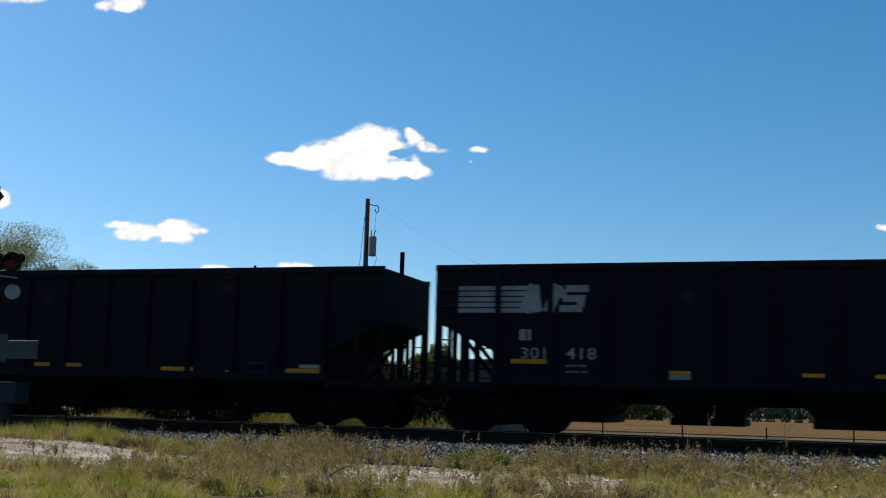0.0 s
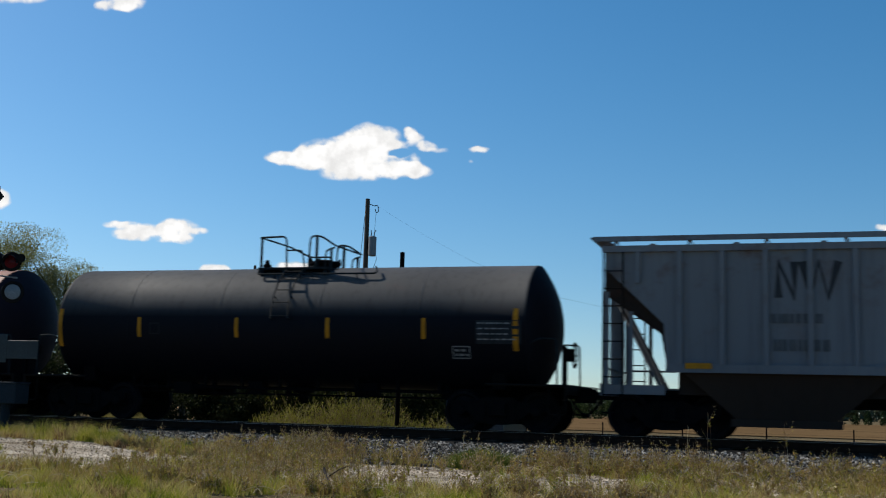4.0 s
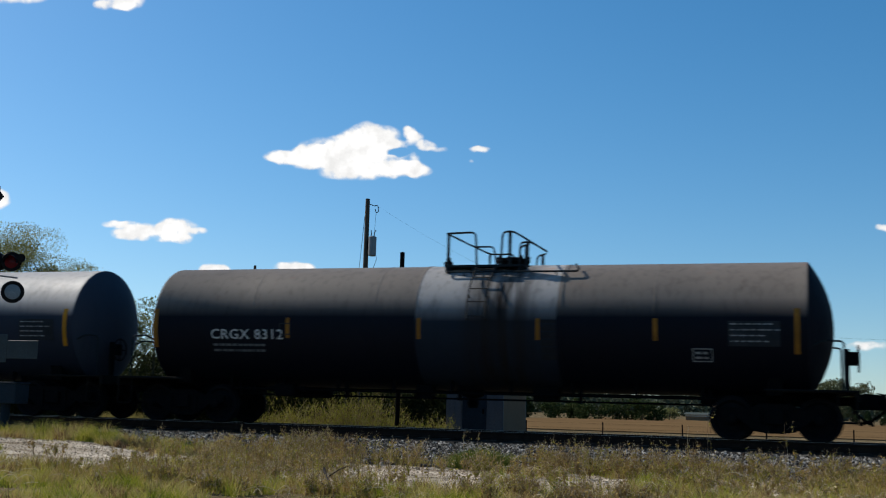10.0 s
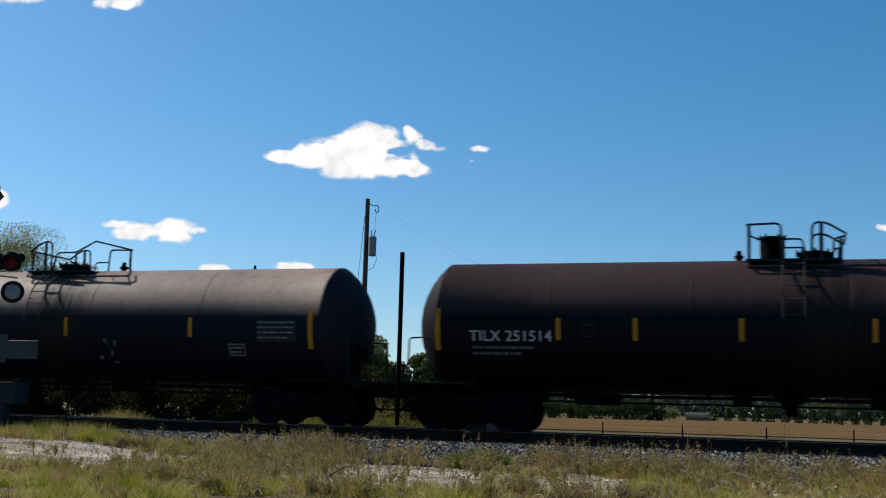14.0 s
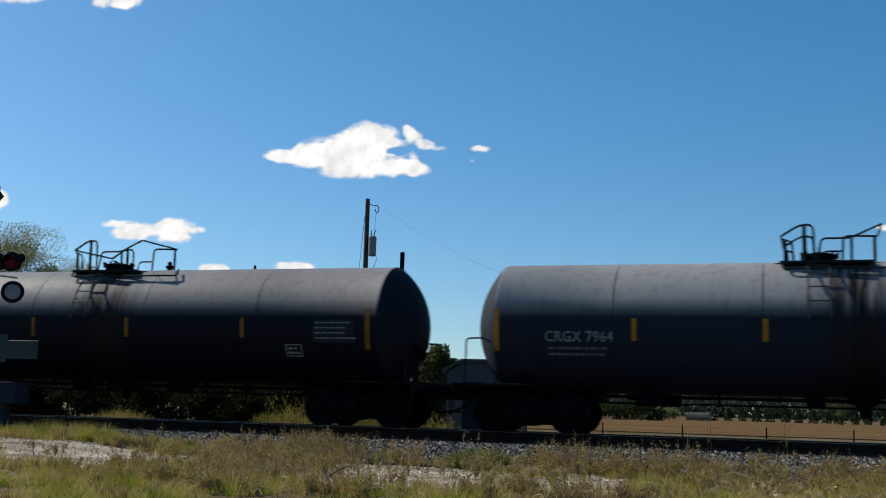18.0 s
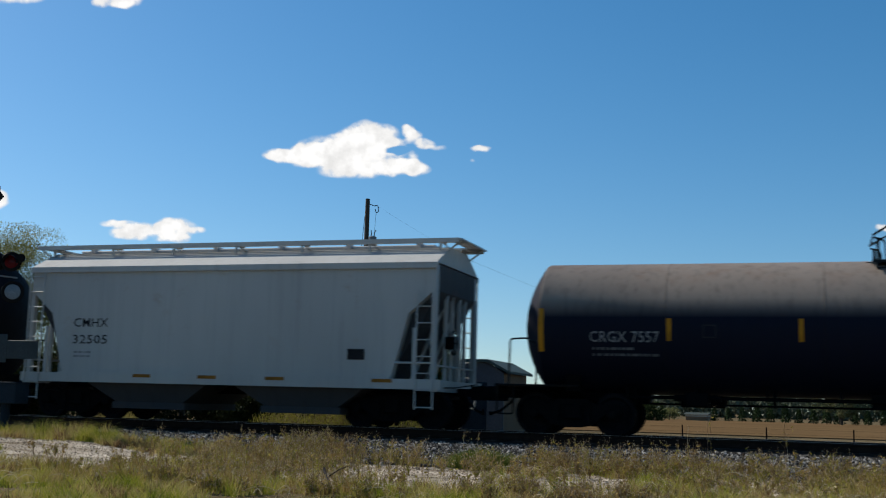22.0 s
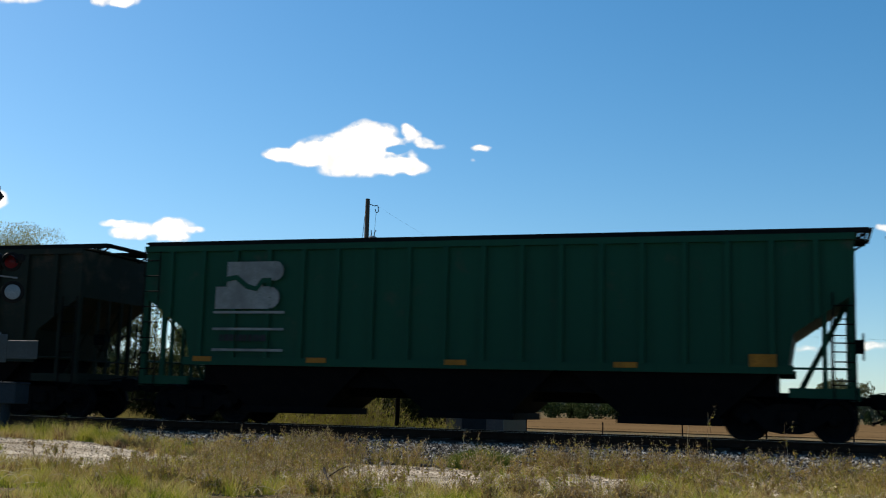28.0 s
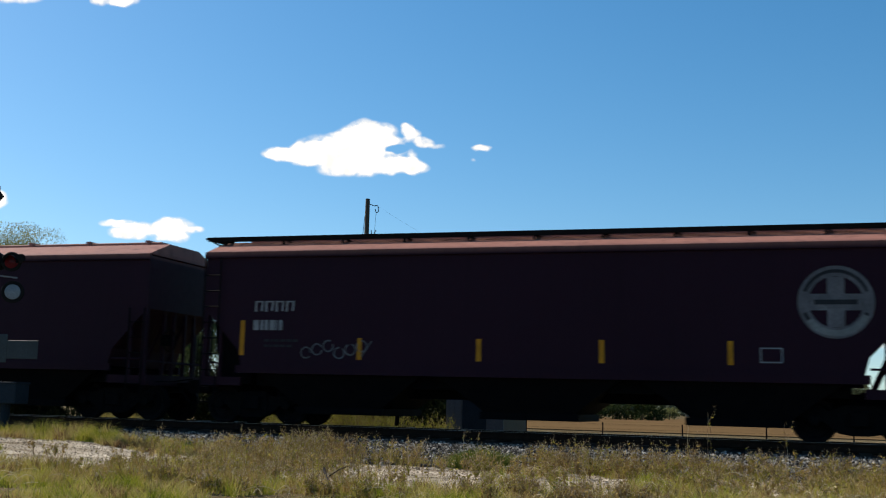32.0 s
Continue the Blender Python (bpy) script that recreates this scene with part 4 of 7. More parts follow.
M_BNO = weathered("faded_olive_hopper_paint", (0.0085, 0.0135, 0.0095), (0.012, 0.017, 0.012), (0.08, 0.05, 0.03), 0.25, 1.4, 4.3, 0.7, 0.4)
# mineral reds turn pale above 4 m: sunlight on the roof painted into the colour
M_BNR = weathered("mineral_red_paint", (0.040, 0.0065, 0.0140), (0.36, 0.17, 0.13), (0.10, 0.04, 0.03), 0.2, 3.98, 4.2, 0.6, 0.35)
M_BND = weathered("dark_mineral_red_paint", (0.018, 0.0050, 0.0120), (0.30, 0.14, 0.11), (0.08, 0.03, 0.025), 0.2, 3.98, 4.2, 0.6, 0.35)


def coal_hopper(c0, label):
    return hopper_car(c0, "open_hopper", M_NS, label, 7.4, 3.68, 2.42, 6.08, 1.80, 1.16, 6.07, ribs=[-5.95 + i * 1.19 for i in range(11)], roof="open", bays=4)


def ribbed_hopper(c0, paint, label, half=8.2, z_top=4.24, under=None, cut=None, sheet=None):
    n = 18
    return hopper_car(c0, "covered_hopper", paint, label, half, z_top, 3.05, half - 1.22, 2.2, 1.5, half - 1.33, ribs=[-half + 0.75 + i * (2 * half - 1.5) / (n - 1) for i in range(n)], roof="ribbed", bays=3, under=under, cut=cut, sheet=sheet)


def smooth_hopper(c0, paint, label, half=8.0, bare_roof=False):
    return hopper_car(c0, "covered_hopper", paint, label, half, 4.07, 2.75, half - 0.95, 1.75, 1.32, half - 1.15, roof="trough", bays=3, bare_roof=bare_roof)


car_a, surf_a = coal_hopper(-0.75, "black open-top coal hopper car with grey striped emblem")
car_b, surf_b = coal_hopper(-16.85, "black open-top coal hopper car with worn emblem and white numbers")
tank_car(-34.0, 15.6, tank_paint("dark_grey_tank", 0.046, 0.050, 0.08), "dark grey tank car with a yellow placard", "GLNX 86075", seed=1, dome="can", platform=(-1.00, 2.00), stripes=(-4.07, -1.38, 1.58, 4.53), mark_at=(-6.21, 1.57), bulge=0.64, top_z=3.78, trim=0.14)
tank_car(-52.08, 15.75, tank_paint("grey_tank_orange_rust", (0.17, 0.20, 0.29), (0.135, 0.132, 0.13), 0.75, rust=(0.40, 0.19, 0.05)), "grey tank car with orange rust along its top", "GLNX 86250", seed=3, dome="can", platform=(-1.10, 1.90), stripes=(-4.03, -2.37, 2.62, 4.16), mark_at=(-5.98, 1.64), top_z=3.78, trim=0.14)
car_e, surf_e = ribbed_hopper(-70.1, M_NW, "weathered grey ribbed covered hopper car", 8.25, 4.05, M_NWU, [(8.2, 4.04), (8.2, 3.6), (6.95, 2.4), (6.9, 1.5)], M_NWU)
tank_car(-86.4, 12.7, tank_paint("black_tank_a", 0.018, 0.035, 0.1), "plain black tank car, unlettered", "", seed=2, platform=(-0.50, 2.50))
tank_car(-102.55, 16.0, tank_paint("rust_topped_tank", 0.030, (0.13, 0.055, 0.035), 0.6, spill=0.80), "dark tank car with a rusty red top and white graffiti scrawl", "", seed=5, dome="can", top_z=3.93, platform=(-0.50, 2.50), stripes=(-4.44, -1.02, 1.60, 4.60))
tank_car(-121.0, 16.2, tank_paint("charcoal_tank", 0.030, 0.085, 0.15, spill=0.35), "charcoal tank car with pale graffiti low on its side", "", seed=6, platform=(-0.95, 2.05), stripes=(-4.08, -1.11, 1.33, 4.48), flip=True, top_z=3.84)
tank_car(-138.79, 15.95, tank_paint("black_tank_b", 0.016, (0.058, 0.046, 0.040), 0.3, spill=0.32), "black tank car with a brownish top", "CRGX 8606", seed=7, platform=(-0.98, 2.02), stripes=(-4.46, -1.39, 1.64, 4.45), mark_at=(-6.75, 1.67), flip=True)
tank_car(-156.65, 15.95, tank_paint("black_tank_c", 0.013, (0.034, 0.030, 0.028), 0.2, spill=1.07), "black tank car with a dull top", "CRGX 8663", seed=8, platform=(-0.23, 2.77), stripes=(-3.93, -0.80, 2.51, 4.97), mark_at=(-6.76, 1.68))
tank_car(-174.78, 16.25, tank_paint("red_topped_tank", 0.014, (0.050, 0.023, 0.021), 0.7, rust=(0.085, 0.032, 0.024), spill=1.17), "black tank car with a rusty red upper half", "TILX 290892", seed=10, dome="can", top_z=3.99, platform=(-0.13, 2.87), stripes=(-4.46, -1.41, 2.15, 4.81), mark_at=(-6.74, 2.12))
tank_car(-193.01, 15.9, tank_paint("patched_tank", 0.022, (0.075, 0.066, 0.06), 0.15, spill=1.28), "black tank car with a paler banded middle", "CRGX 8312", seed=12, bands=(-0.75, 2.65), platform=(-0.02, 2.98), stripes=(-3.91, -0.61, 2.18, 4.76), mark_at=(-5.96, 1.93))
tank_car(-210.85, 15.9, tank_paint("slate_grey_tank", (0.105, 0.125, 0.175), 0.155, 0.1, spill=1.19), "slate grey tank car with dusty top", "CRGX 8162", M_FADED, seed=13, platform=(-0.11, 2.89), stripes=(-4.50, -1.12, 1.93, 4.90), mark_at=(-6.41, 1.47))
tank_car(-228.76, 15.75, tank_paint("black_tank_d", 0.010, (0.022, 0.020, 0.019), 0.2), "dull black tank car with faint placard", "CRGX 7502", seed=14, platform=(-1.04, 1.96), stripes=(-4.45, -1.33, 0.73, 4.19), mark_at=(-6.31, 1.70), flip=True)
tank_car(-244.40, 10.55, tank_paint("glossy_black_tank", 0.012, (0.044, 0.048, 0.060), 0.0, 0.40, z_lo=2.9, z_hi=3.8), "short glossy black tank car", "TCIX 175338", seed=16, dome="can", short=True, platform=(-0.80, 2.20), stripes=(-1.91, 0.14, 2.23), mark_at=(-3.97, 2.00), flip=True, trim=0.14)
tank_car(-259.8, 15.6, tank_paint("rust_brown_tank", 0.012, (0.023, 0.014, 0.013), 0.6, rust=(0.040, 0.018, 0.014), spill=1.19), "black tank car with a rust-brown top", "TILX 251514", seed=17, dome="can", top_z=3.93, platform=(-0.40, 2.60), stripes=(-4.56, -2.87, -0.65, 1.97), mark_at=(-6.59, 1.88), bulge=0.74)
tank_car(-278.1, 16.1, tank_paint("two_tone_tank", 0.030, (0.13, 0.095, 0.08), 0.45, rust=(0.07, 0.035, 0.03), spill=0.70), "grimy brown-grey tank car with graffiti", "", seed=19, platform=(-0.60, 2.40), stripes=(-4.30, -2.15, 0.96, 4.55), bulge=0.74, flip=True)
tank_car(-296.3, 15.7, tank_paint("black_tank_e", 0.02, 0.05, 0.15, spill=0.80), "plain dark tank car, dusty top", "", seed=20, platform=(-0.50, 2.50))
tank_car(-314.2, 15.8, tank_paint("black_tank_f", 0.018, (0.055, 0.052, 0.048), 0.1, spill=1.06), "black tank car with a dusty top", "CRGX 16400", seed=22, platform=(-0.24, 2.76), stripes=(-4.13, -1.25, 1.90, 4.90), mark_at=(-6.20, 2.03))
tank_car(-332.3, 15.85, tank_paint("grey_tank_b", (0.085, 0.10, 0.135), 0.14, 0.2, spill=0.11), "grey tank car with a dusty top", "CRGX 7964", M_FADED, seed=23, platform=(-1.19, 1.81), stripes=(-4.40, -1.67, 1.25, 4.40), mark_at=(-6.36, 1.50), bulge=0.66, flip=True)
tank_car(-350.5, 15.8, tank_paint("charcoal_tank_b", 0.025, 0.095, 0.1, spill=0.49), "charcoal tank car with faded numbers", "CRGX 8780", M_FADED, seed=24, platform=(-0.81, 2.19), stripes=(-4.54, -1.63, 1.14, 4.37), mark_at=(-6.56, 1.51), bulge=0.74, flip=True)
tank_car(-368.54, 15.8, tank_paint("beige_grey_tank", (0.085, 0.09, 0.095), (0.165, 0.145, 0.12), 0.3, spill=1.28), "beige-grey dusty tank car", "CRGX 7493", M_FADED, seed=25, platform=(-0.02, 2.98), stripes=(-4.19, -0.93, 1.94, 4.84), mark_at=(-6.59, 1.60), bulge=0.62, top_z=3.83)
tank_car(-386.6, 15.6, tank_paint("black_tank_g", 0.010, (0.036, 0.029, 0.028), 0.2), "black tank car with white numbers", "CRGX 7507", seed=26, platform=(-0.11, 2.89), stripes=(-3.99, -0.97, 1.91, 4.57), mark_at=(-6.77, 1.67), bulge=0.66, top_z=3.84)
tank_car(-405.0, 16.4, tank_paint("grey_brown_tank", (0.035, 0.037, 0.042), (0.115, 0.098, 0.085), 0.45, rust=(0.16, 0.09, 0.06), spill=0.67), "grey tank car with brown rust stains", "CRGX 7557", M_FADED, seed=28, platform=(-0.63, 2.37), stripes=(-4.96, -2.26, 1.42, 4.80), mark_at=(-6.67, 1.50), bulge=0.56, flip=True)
car_w, surf_w = hopper_car(-420.65, "covered_hopper", M_CMHX, "white two-bay covered hopper car", 5.5, 3.76, 3.15, 4.42, 1.35, 1.1, 4.3, roof="tall", bays=2, cut=[(5.48, 3.75), (5.48, 3.2), (4.82, 2.62), (4.42, 1.1)], sheet=M_SLOPEG, under=M_SLOPEG)
tank_car(-435.84, 14.92, tank_paint("black_tank_h", 0.012, 0.026, 0.0, 0.5), "black tank car with a square yellow placard", "SHQX 10683", seed=29, dome="bonnet", top_z=4.14, platform=(-0.82, 2.58), stripes=(-4.44, -1.44, 1.48, 4.31), mark_at=(-6.01, 2.09), mark_z=1.80, mark_h=0.21, flip=True)
tank_car(-452.8, 14.8, tank_paint("black_tank_i", 0.012, 0.026, 0.0, 0.5), "black tank car with white notices", "SHQX 10686", seed=31, dome="bonnet", top_z=4.14, platform=(-0.80, 2.60), stripes=(-4.24, -1.41, 1.61, 4.83), mark_at=(-5.86, 2.12), mark_z=1.80, mark_h=0.21)
tank_car(-470.69, 15.85, tank_paint("grey_tank_rust_end", (0.07, 0.075, 0.08), (0.20, 0.18, 0.155), 0.85, rust=(0.34, 0.15, 0.06)), "grey tank car with orange rust and white scrawl", "UTLX 202041", M_YELL, seed=32, dome="can", top_z=3.97, platform=(-0.88, 2.12), stripes=(-4.47, -1.54, 1.88, 5.10), mark_at=(-6.63, 2.10), bulge=0.78)
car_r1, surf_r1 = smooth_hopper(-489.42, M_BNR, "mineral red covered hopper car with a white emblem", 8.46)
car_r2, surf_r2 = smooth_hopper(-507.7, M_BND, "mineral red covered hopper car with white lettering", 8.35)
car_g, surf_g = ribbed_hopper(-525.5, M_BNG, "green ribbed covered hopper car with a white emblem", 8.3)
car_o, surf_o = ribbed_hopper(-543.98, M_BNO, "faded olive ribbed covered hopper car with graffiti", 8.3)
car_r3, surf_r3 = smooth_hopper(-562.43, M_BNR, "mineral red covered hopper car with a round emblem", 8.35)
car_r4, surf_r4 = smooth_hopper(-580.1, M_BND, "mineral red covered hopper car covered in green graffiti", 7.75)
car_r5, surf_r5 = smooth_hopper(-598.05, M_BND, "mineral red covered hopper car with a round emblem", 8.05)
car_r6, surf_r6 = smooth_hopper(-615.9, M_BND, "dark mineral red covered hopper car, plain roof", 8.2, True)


# ---- emblems, lettering and graffiti on the cars ----


def strokes(parent, lines, width, material, surf, name, label="", proud=0.0, closed=False):
    """Painted strokes on a car side as one thin mesh; each line is a list of (x, z)."""
    vs, fs = [], []

    def skin(x, z):
        p = surf(x, z)
        return (p[0], p[1] - proud, p[2])
    for line in lines:
        pts = [Vector((a, b)) for a, b in line]
        rows = []
        for i, p in enumerate(pts):
            a, b = pts[max(0, i - 1)], pts[min(len(pts) - 1, i + 1)]
            if closed:
                a, b = pts[i - 1], pts[(i + 1) % len(pts)]
            d = (b - a).normalized()
            n = Vector((-d.y, d.x)) * width / 2
            rows.append((p + n, p - n))
        for i in range(len(rows) if closed else len(rows) - 1):
            (a, b), (c, d) = rows[i], rows[(i + 1) % len(rows)]
            k = len(vs)
            vs += [skin(*a), skin(*b), skin(*d), skin(*c)]
            fs.append((k, k + 1, k + 2, k + 3))
    me = bpy.data.meshes.new(name)
    me.from_pydata(vs, [], fs)
    me.materials.append(material)
    ob = put(name, me, parent, None, label)
    return tagged(ob, kind="stuff") if name in ("graffiti", "scrawl") else ob


def arc(cx, cz, r, a0=0, a1=360, n=24, sx=1.0):
    return [(cx + sx * r * math.cos(radians(a0 + (a1 - a0) * i / n)), cz + r * math.sin(radians(a0 + (a1 - a0) * i / n))) for i in range(n + (0 if a1 - a0 == 360 else 1))]


M_OLDBLK = plain("sun_faded_black", (0.045, 0.047, 0.05), 0.8, 0, 0.4)
M_WORNBLK = plain("nearly_gone_black", (0.09, 0.095, 0.10), 0.8, 0, 0.25)
M_EMBLEM = plain("worn_white_emblem", (0.20, 0.20, 0.205), 0.7, 0, 0.35)
M_EMB_MID = plain("faded_white_emblem", (0.17, 0.18, 0.175), 0.75, 0, 0.4)
M_EMB_DIM = plain("ghost_emblem", (0.11, 0.11, 0.115), 0.75, 0, 0.5)
M_GREEN_S = plain("spray_green", (0.024, 0.056, 0.040), 0.6, 0, 0.45)
M_SPRAYW = plain("spray_white", (0.30, 0.33, 0.31), 0.65, 0, 0.25)
M_SPRAYG = plain("spray_grey_green", (0.075, 0.085, 0.08), 0.7, 0, 0.35)
M_PALE_S = plain("spray_pale_blue", (0.21, 0.235, 0.25), 0.65, 0, 0.2)
M_PINK_S = plain("spray_pink", (0.20, 0.05, 0.07), 0.65, 0, 0.3)
M_NAVY_S = plain("spray_navy", (0.02, 0.03, 0.07), 0.65, 0, 0.3)


def sill_reflectors(car, surf, xs, z, w=0.75, h=0.11, mat=None):
    for x in xs:
        plate(car, x, x + w, z, z + h, mat or M_YELLOW, surf, "reflector")


def striped_emblem(car, surf, mat, x0=-6.88, z1=3.25):
    """Speed lines that run into a row of slanted plain blocks."""
    for i in range(5):
        z = z1 - 0.06 - i * 0.125
        plate(car, x0, x0 + 1.72 - 0.05 * i, z - 0.048, z + 0.048, mat, surf, "emblem_line")
    for k, (dx, lean, w) in enumerate(((1.52, 0.24, 0.26), (1.82, -0.10, 0.24), (2.06, 0.24, 0.24))):
        strokes(car, [[(x0 + dx, z1 - 0.60), (x0 + dx + lean, z1)]], w, mat, surf, "emblem_block", "", 0.002 * k)
    for k, (dx, w) in enumerate(((0.14, 0.50), (0.07, 0.50), (0.0, 0.50))):
        z = z1 - 0.08 - k * 0.22
        strokes(car, [[(x0 + 2.32 + dx, z), (x0 + 2.32 + dx + w, z)]], 0.15, mat, surf, "emblem_block")
    for dx, dz in ((2.40, 0.1), (2.80, 0.3)):
        strokes(car, [[(x0 + dx, z1 - dz), (x0 + dx - 0.02, z1 - dz - 0.19)]], 0.16, mat, surf, "emblem_link", "", 0.001)


for car, surf, mat, num in ((car_a, surf_a, M_EMBLEM, "418"), (car_b, surf_b, M_EMB_DIM, "453")):
    striped_emblem(car, surf, mat)
    bars(car, -5.45, -5.02, 2.03, 1, M_EMBLEM, surf, 0.24, 0.3, "initials")
    lettering(car, "301", -5.41, 1.63, 0.25, M_EMBLEM, surf, "car_number", 0.55)
    lettering(car, num, -4.40, 1.63, 0.25, M_EMBLEM, surf, "car_number", 0.66)
    bars(car, -4.4, -3.75, 1.46, 2, M_PRINT, surf, 0.05, 0.13, seed=4)
    sill_reflectors(car, surf, (2.5 if car is car_a else 1.64, 5.0), 1.22, 0.88, 0.10)
    plate(car, 5.35, 5.96, 1.33, 1.42, M_EMBLEM, surf, "stencil_strip")
    plate(car, 4.0, 4.5, 1.22, 1.46, M_DIM, surf, "stencil_box", "", 0.03)
sill_reflectors(car_a, surf_a, (-5.63,), 1.52, 0.93, 0.10)
plate(car_a, -2.18, -1.74, 1.33, 1.41, M_YELLOW, surf_a, "reflector")
plate(car_a, -2.18, -1.74, 1.22, 1.325, M_EMBLEM, surf_a, "stencil_strip")
for x in (0.5, 1.9):
    plate(car_a, x, x + 0.42, 1.32, 1.40, M_YELLOW, surf_a, "reflector")
for x in (-5.63, -5.10, -2.05, -1.12):
    plate(car_b, x, x + 0.46, 1.28 if x > -3 else 1.42, 1.37 if x > -3 else 1.51, M_YELLOW, surf_b, "reflector")
plate(car_b, -5.2, -4.65, 1.26, 1.33, M_EMB_DIM, surf_b, "stencil_strip")
plate(car_b, 3.4, 3.6, 1.18, 1.26, M_YELLOW, surf_b, "reflector")

# grey ribbed hopper
rs = lambda x, z: (x + 0.70, -1.615, z)
strokes(car_e, [[(-5.30, 2.95), (-5.30, 3.70), (-4.98, 2.95), (-4.98, 3.70)], [(-4.82, 3.70), (-4.66, 2.95), (-4.50, 3.70), (-4.32, 2.95), (-4.12, 3.70)]], 0.17, M_OLDBLK, rs, "worn_emblem")
bars(car_e, -5.6, -3.9, 2.42, 1, M_WORNBLK, rs, 0.20, 0.3, "worn_number", 3)
bars(car_e, -5.4, -3.9, 1.85, 1, M_WORNBLK, rs, 0.24, 0.3, "worn_number", 4)
bars(car_e, -0.18, 0.42, 2.38, 1, M_BLACKL, rs, 0.20, 0.2, "faded_name", 5)
bars(car_e, 0.62, 1.20, 2.40, 1, M_BLACKL, rs, 0.20, 0.2, "faded_name", 6)
bars(car_e, 0.72, 1.22, 1.72, 1, M_OLDBLK, rs, 0.20, 0.2, "faded_name", 7)
strokes(car_e, [arc(-0.62, 1.88, 0.20, -100, 100, 9) + [(-0.72, 1.68), (-0.72, 2.08)], [(-0.28, 1.68), (-0.28, 2.06)], [(-0.28, 1.86), (-0.02, 1.86)], [(0.0, 1.66), (0.0, 2.08)], [(0.16, 1.66), (0.20, 2.10), (0.36, 1.80), (0.52, 2.12), (0.58, 1.70)],
                [(-2.95, 2.10), (-2.72, 2.06), (-2.72, 1.62)], [(-2.95, 2.10), (-2.86, 1.66)], [(-2.40, 2.05), (-2.36, 1.66), (-2.04, 1.72)], [(-2.10, 2.10), (-2.08, 1.80), (-1.92, 1.84)]], 0.045, M_OLDBLK, rs, "scrawl", "black outlined paint scrawl")
plate(car_e, 4.16, 4.66, 1.62, 1.84, M_BLACKL, rs, "stencil_box")
sill_reflectors(car_e, lambda x, z: (x + 0.70, -1.69, z), (-7.2, -3.25, -0.88, 1.5, 4.15), 1.46, 0.55, 0.12)
plate(car_e, 6.10, 6.22, 1.56, 2.45, M_YELLOW, rs, "reflective_stripe")

# white two-bay hopper
for text, z in (("CMHX", 2.28), ("32505", 1.86)):
    lettering(car_w, text, -4.15, z, 0.22, M_BLACKL, surf_w, "car_number", 1.0)
bars(car_w, -4.1, -3.4, 1.62, 2, M_FADED, surf_w, 0.05, 0.10, seed=3)
plate(car_w, 3.35, 3.78, 1.55, 1.80, M_BLACKL, surf_w, "stencil_box")
sill_reflectors(car_w, lambda x, z: (x, -1.68, z), (-2.3, -0.5, 1.3, 4.0), 1.04, 0.5, 0.08, M_YELLOW_OLD)

# green and olive ribbed hoppers: a block emblem over lines
for car, surf in ((car_g, surf_g), (car_o, surf_o)):
    rs = lambda x, z: (x, -1.69, z)
    plate(car, -5.98, -4.72, 3.40, 3.86, M_EMB_MID, rs, "block_emblem")
    plate(car, -6.27, -4.82, 2.72, 3.26, M_EMB_MID, rs, "block_emblem")
    plate(car, -5.98, -5.02, 3.26, 3.40, M_EMB_MID, rs, "block_emblem")
    for ex, ez, er in ((-4.72, 3.63, 0.12), (-4.82, 2.99, 0.14)):
        strokes(car, [arc(ex, ez, er, -90, 90, 9)], 0.24, M_EMB_MID, rs, "emblem_lobe", "", 0.002)
    strokes(car, [[(-6.10, 3.42), (-5.72, 3.48), (-5.42, 3.26), (-5.18, 3.20), (-5.02, 3.40), (-4.78, 3.40)]], 0.13, M_BNG if car is car_g else M_BNO, rs, "emblem_cut", "", 0.006)
    for z in (2.64, 2.24, 1.74):
        plate(car, -6.30, -4.42, z - 0.03, z + 0.03, M_EMB_MID, rs, "emblem_line")
    bars(car, -6.1, -4.6, 1.95, 1, M_DIM, rs, 0.16, 0.3, seed=9)
    sill_reflectors(car, rs, (-6.8, -3.8, -0.4, 3.4), 1.46, 0.5, 0.12, M_YELLOW if car is car_o else M_YELLOW_OLD)
plate(car_g, 6.2, 6.75, 1.52, 1.78, M_YELLOW_OLD, lambda x, z: (x, -1.69, z), "reflector")
rs = lambda x, z: (x, -1.70, z)


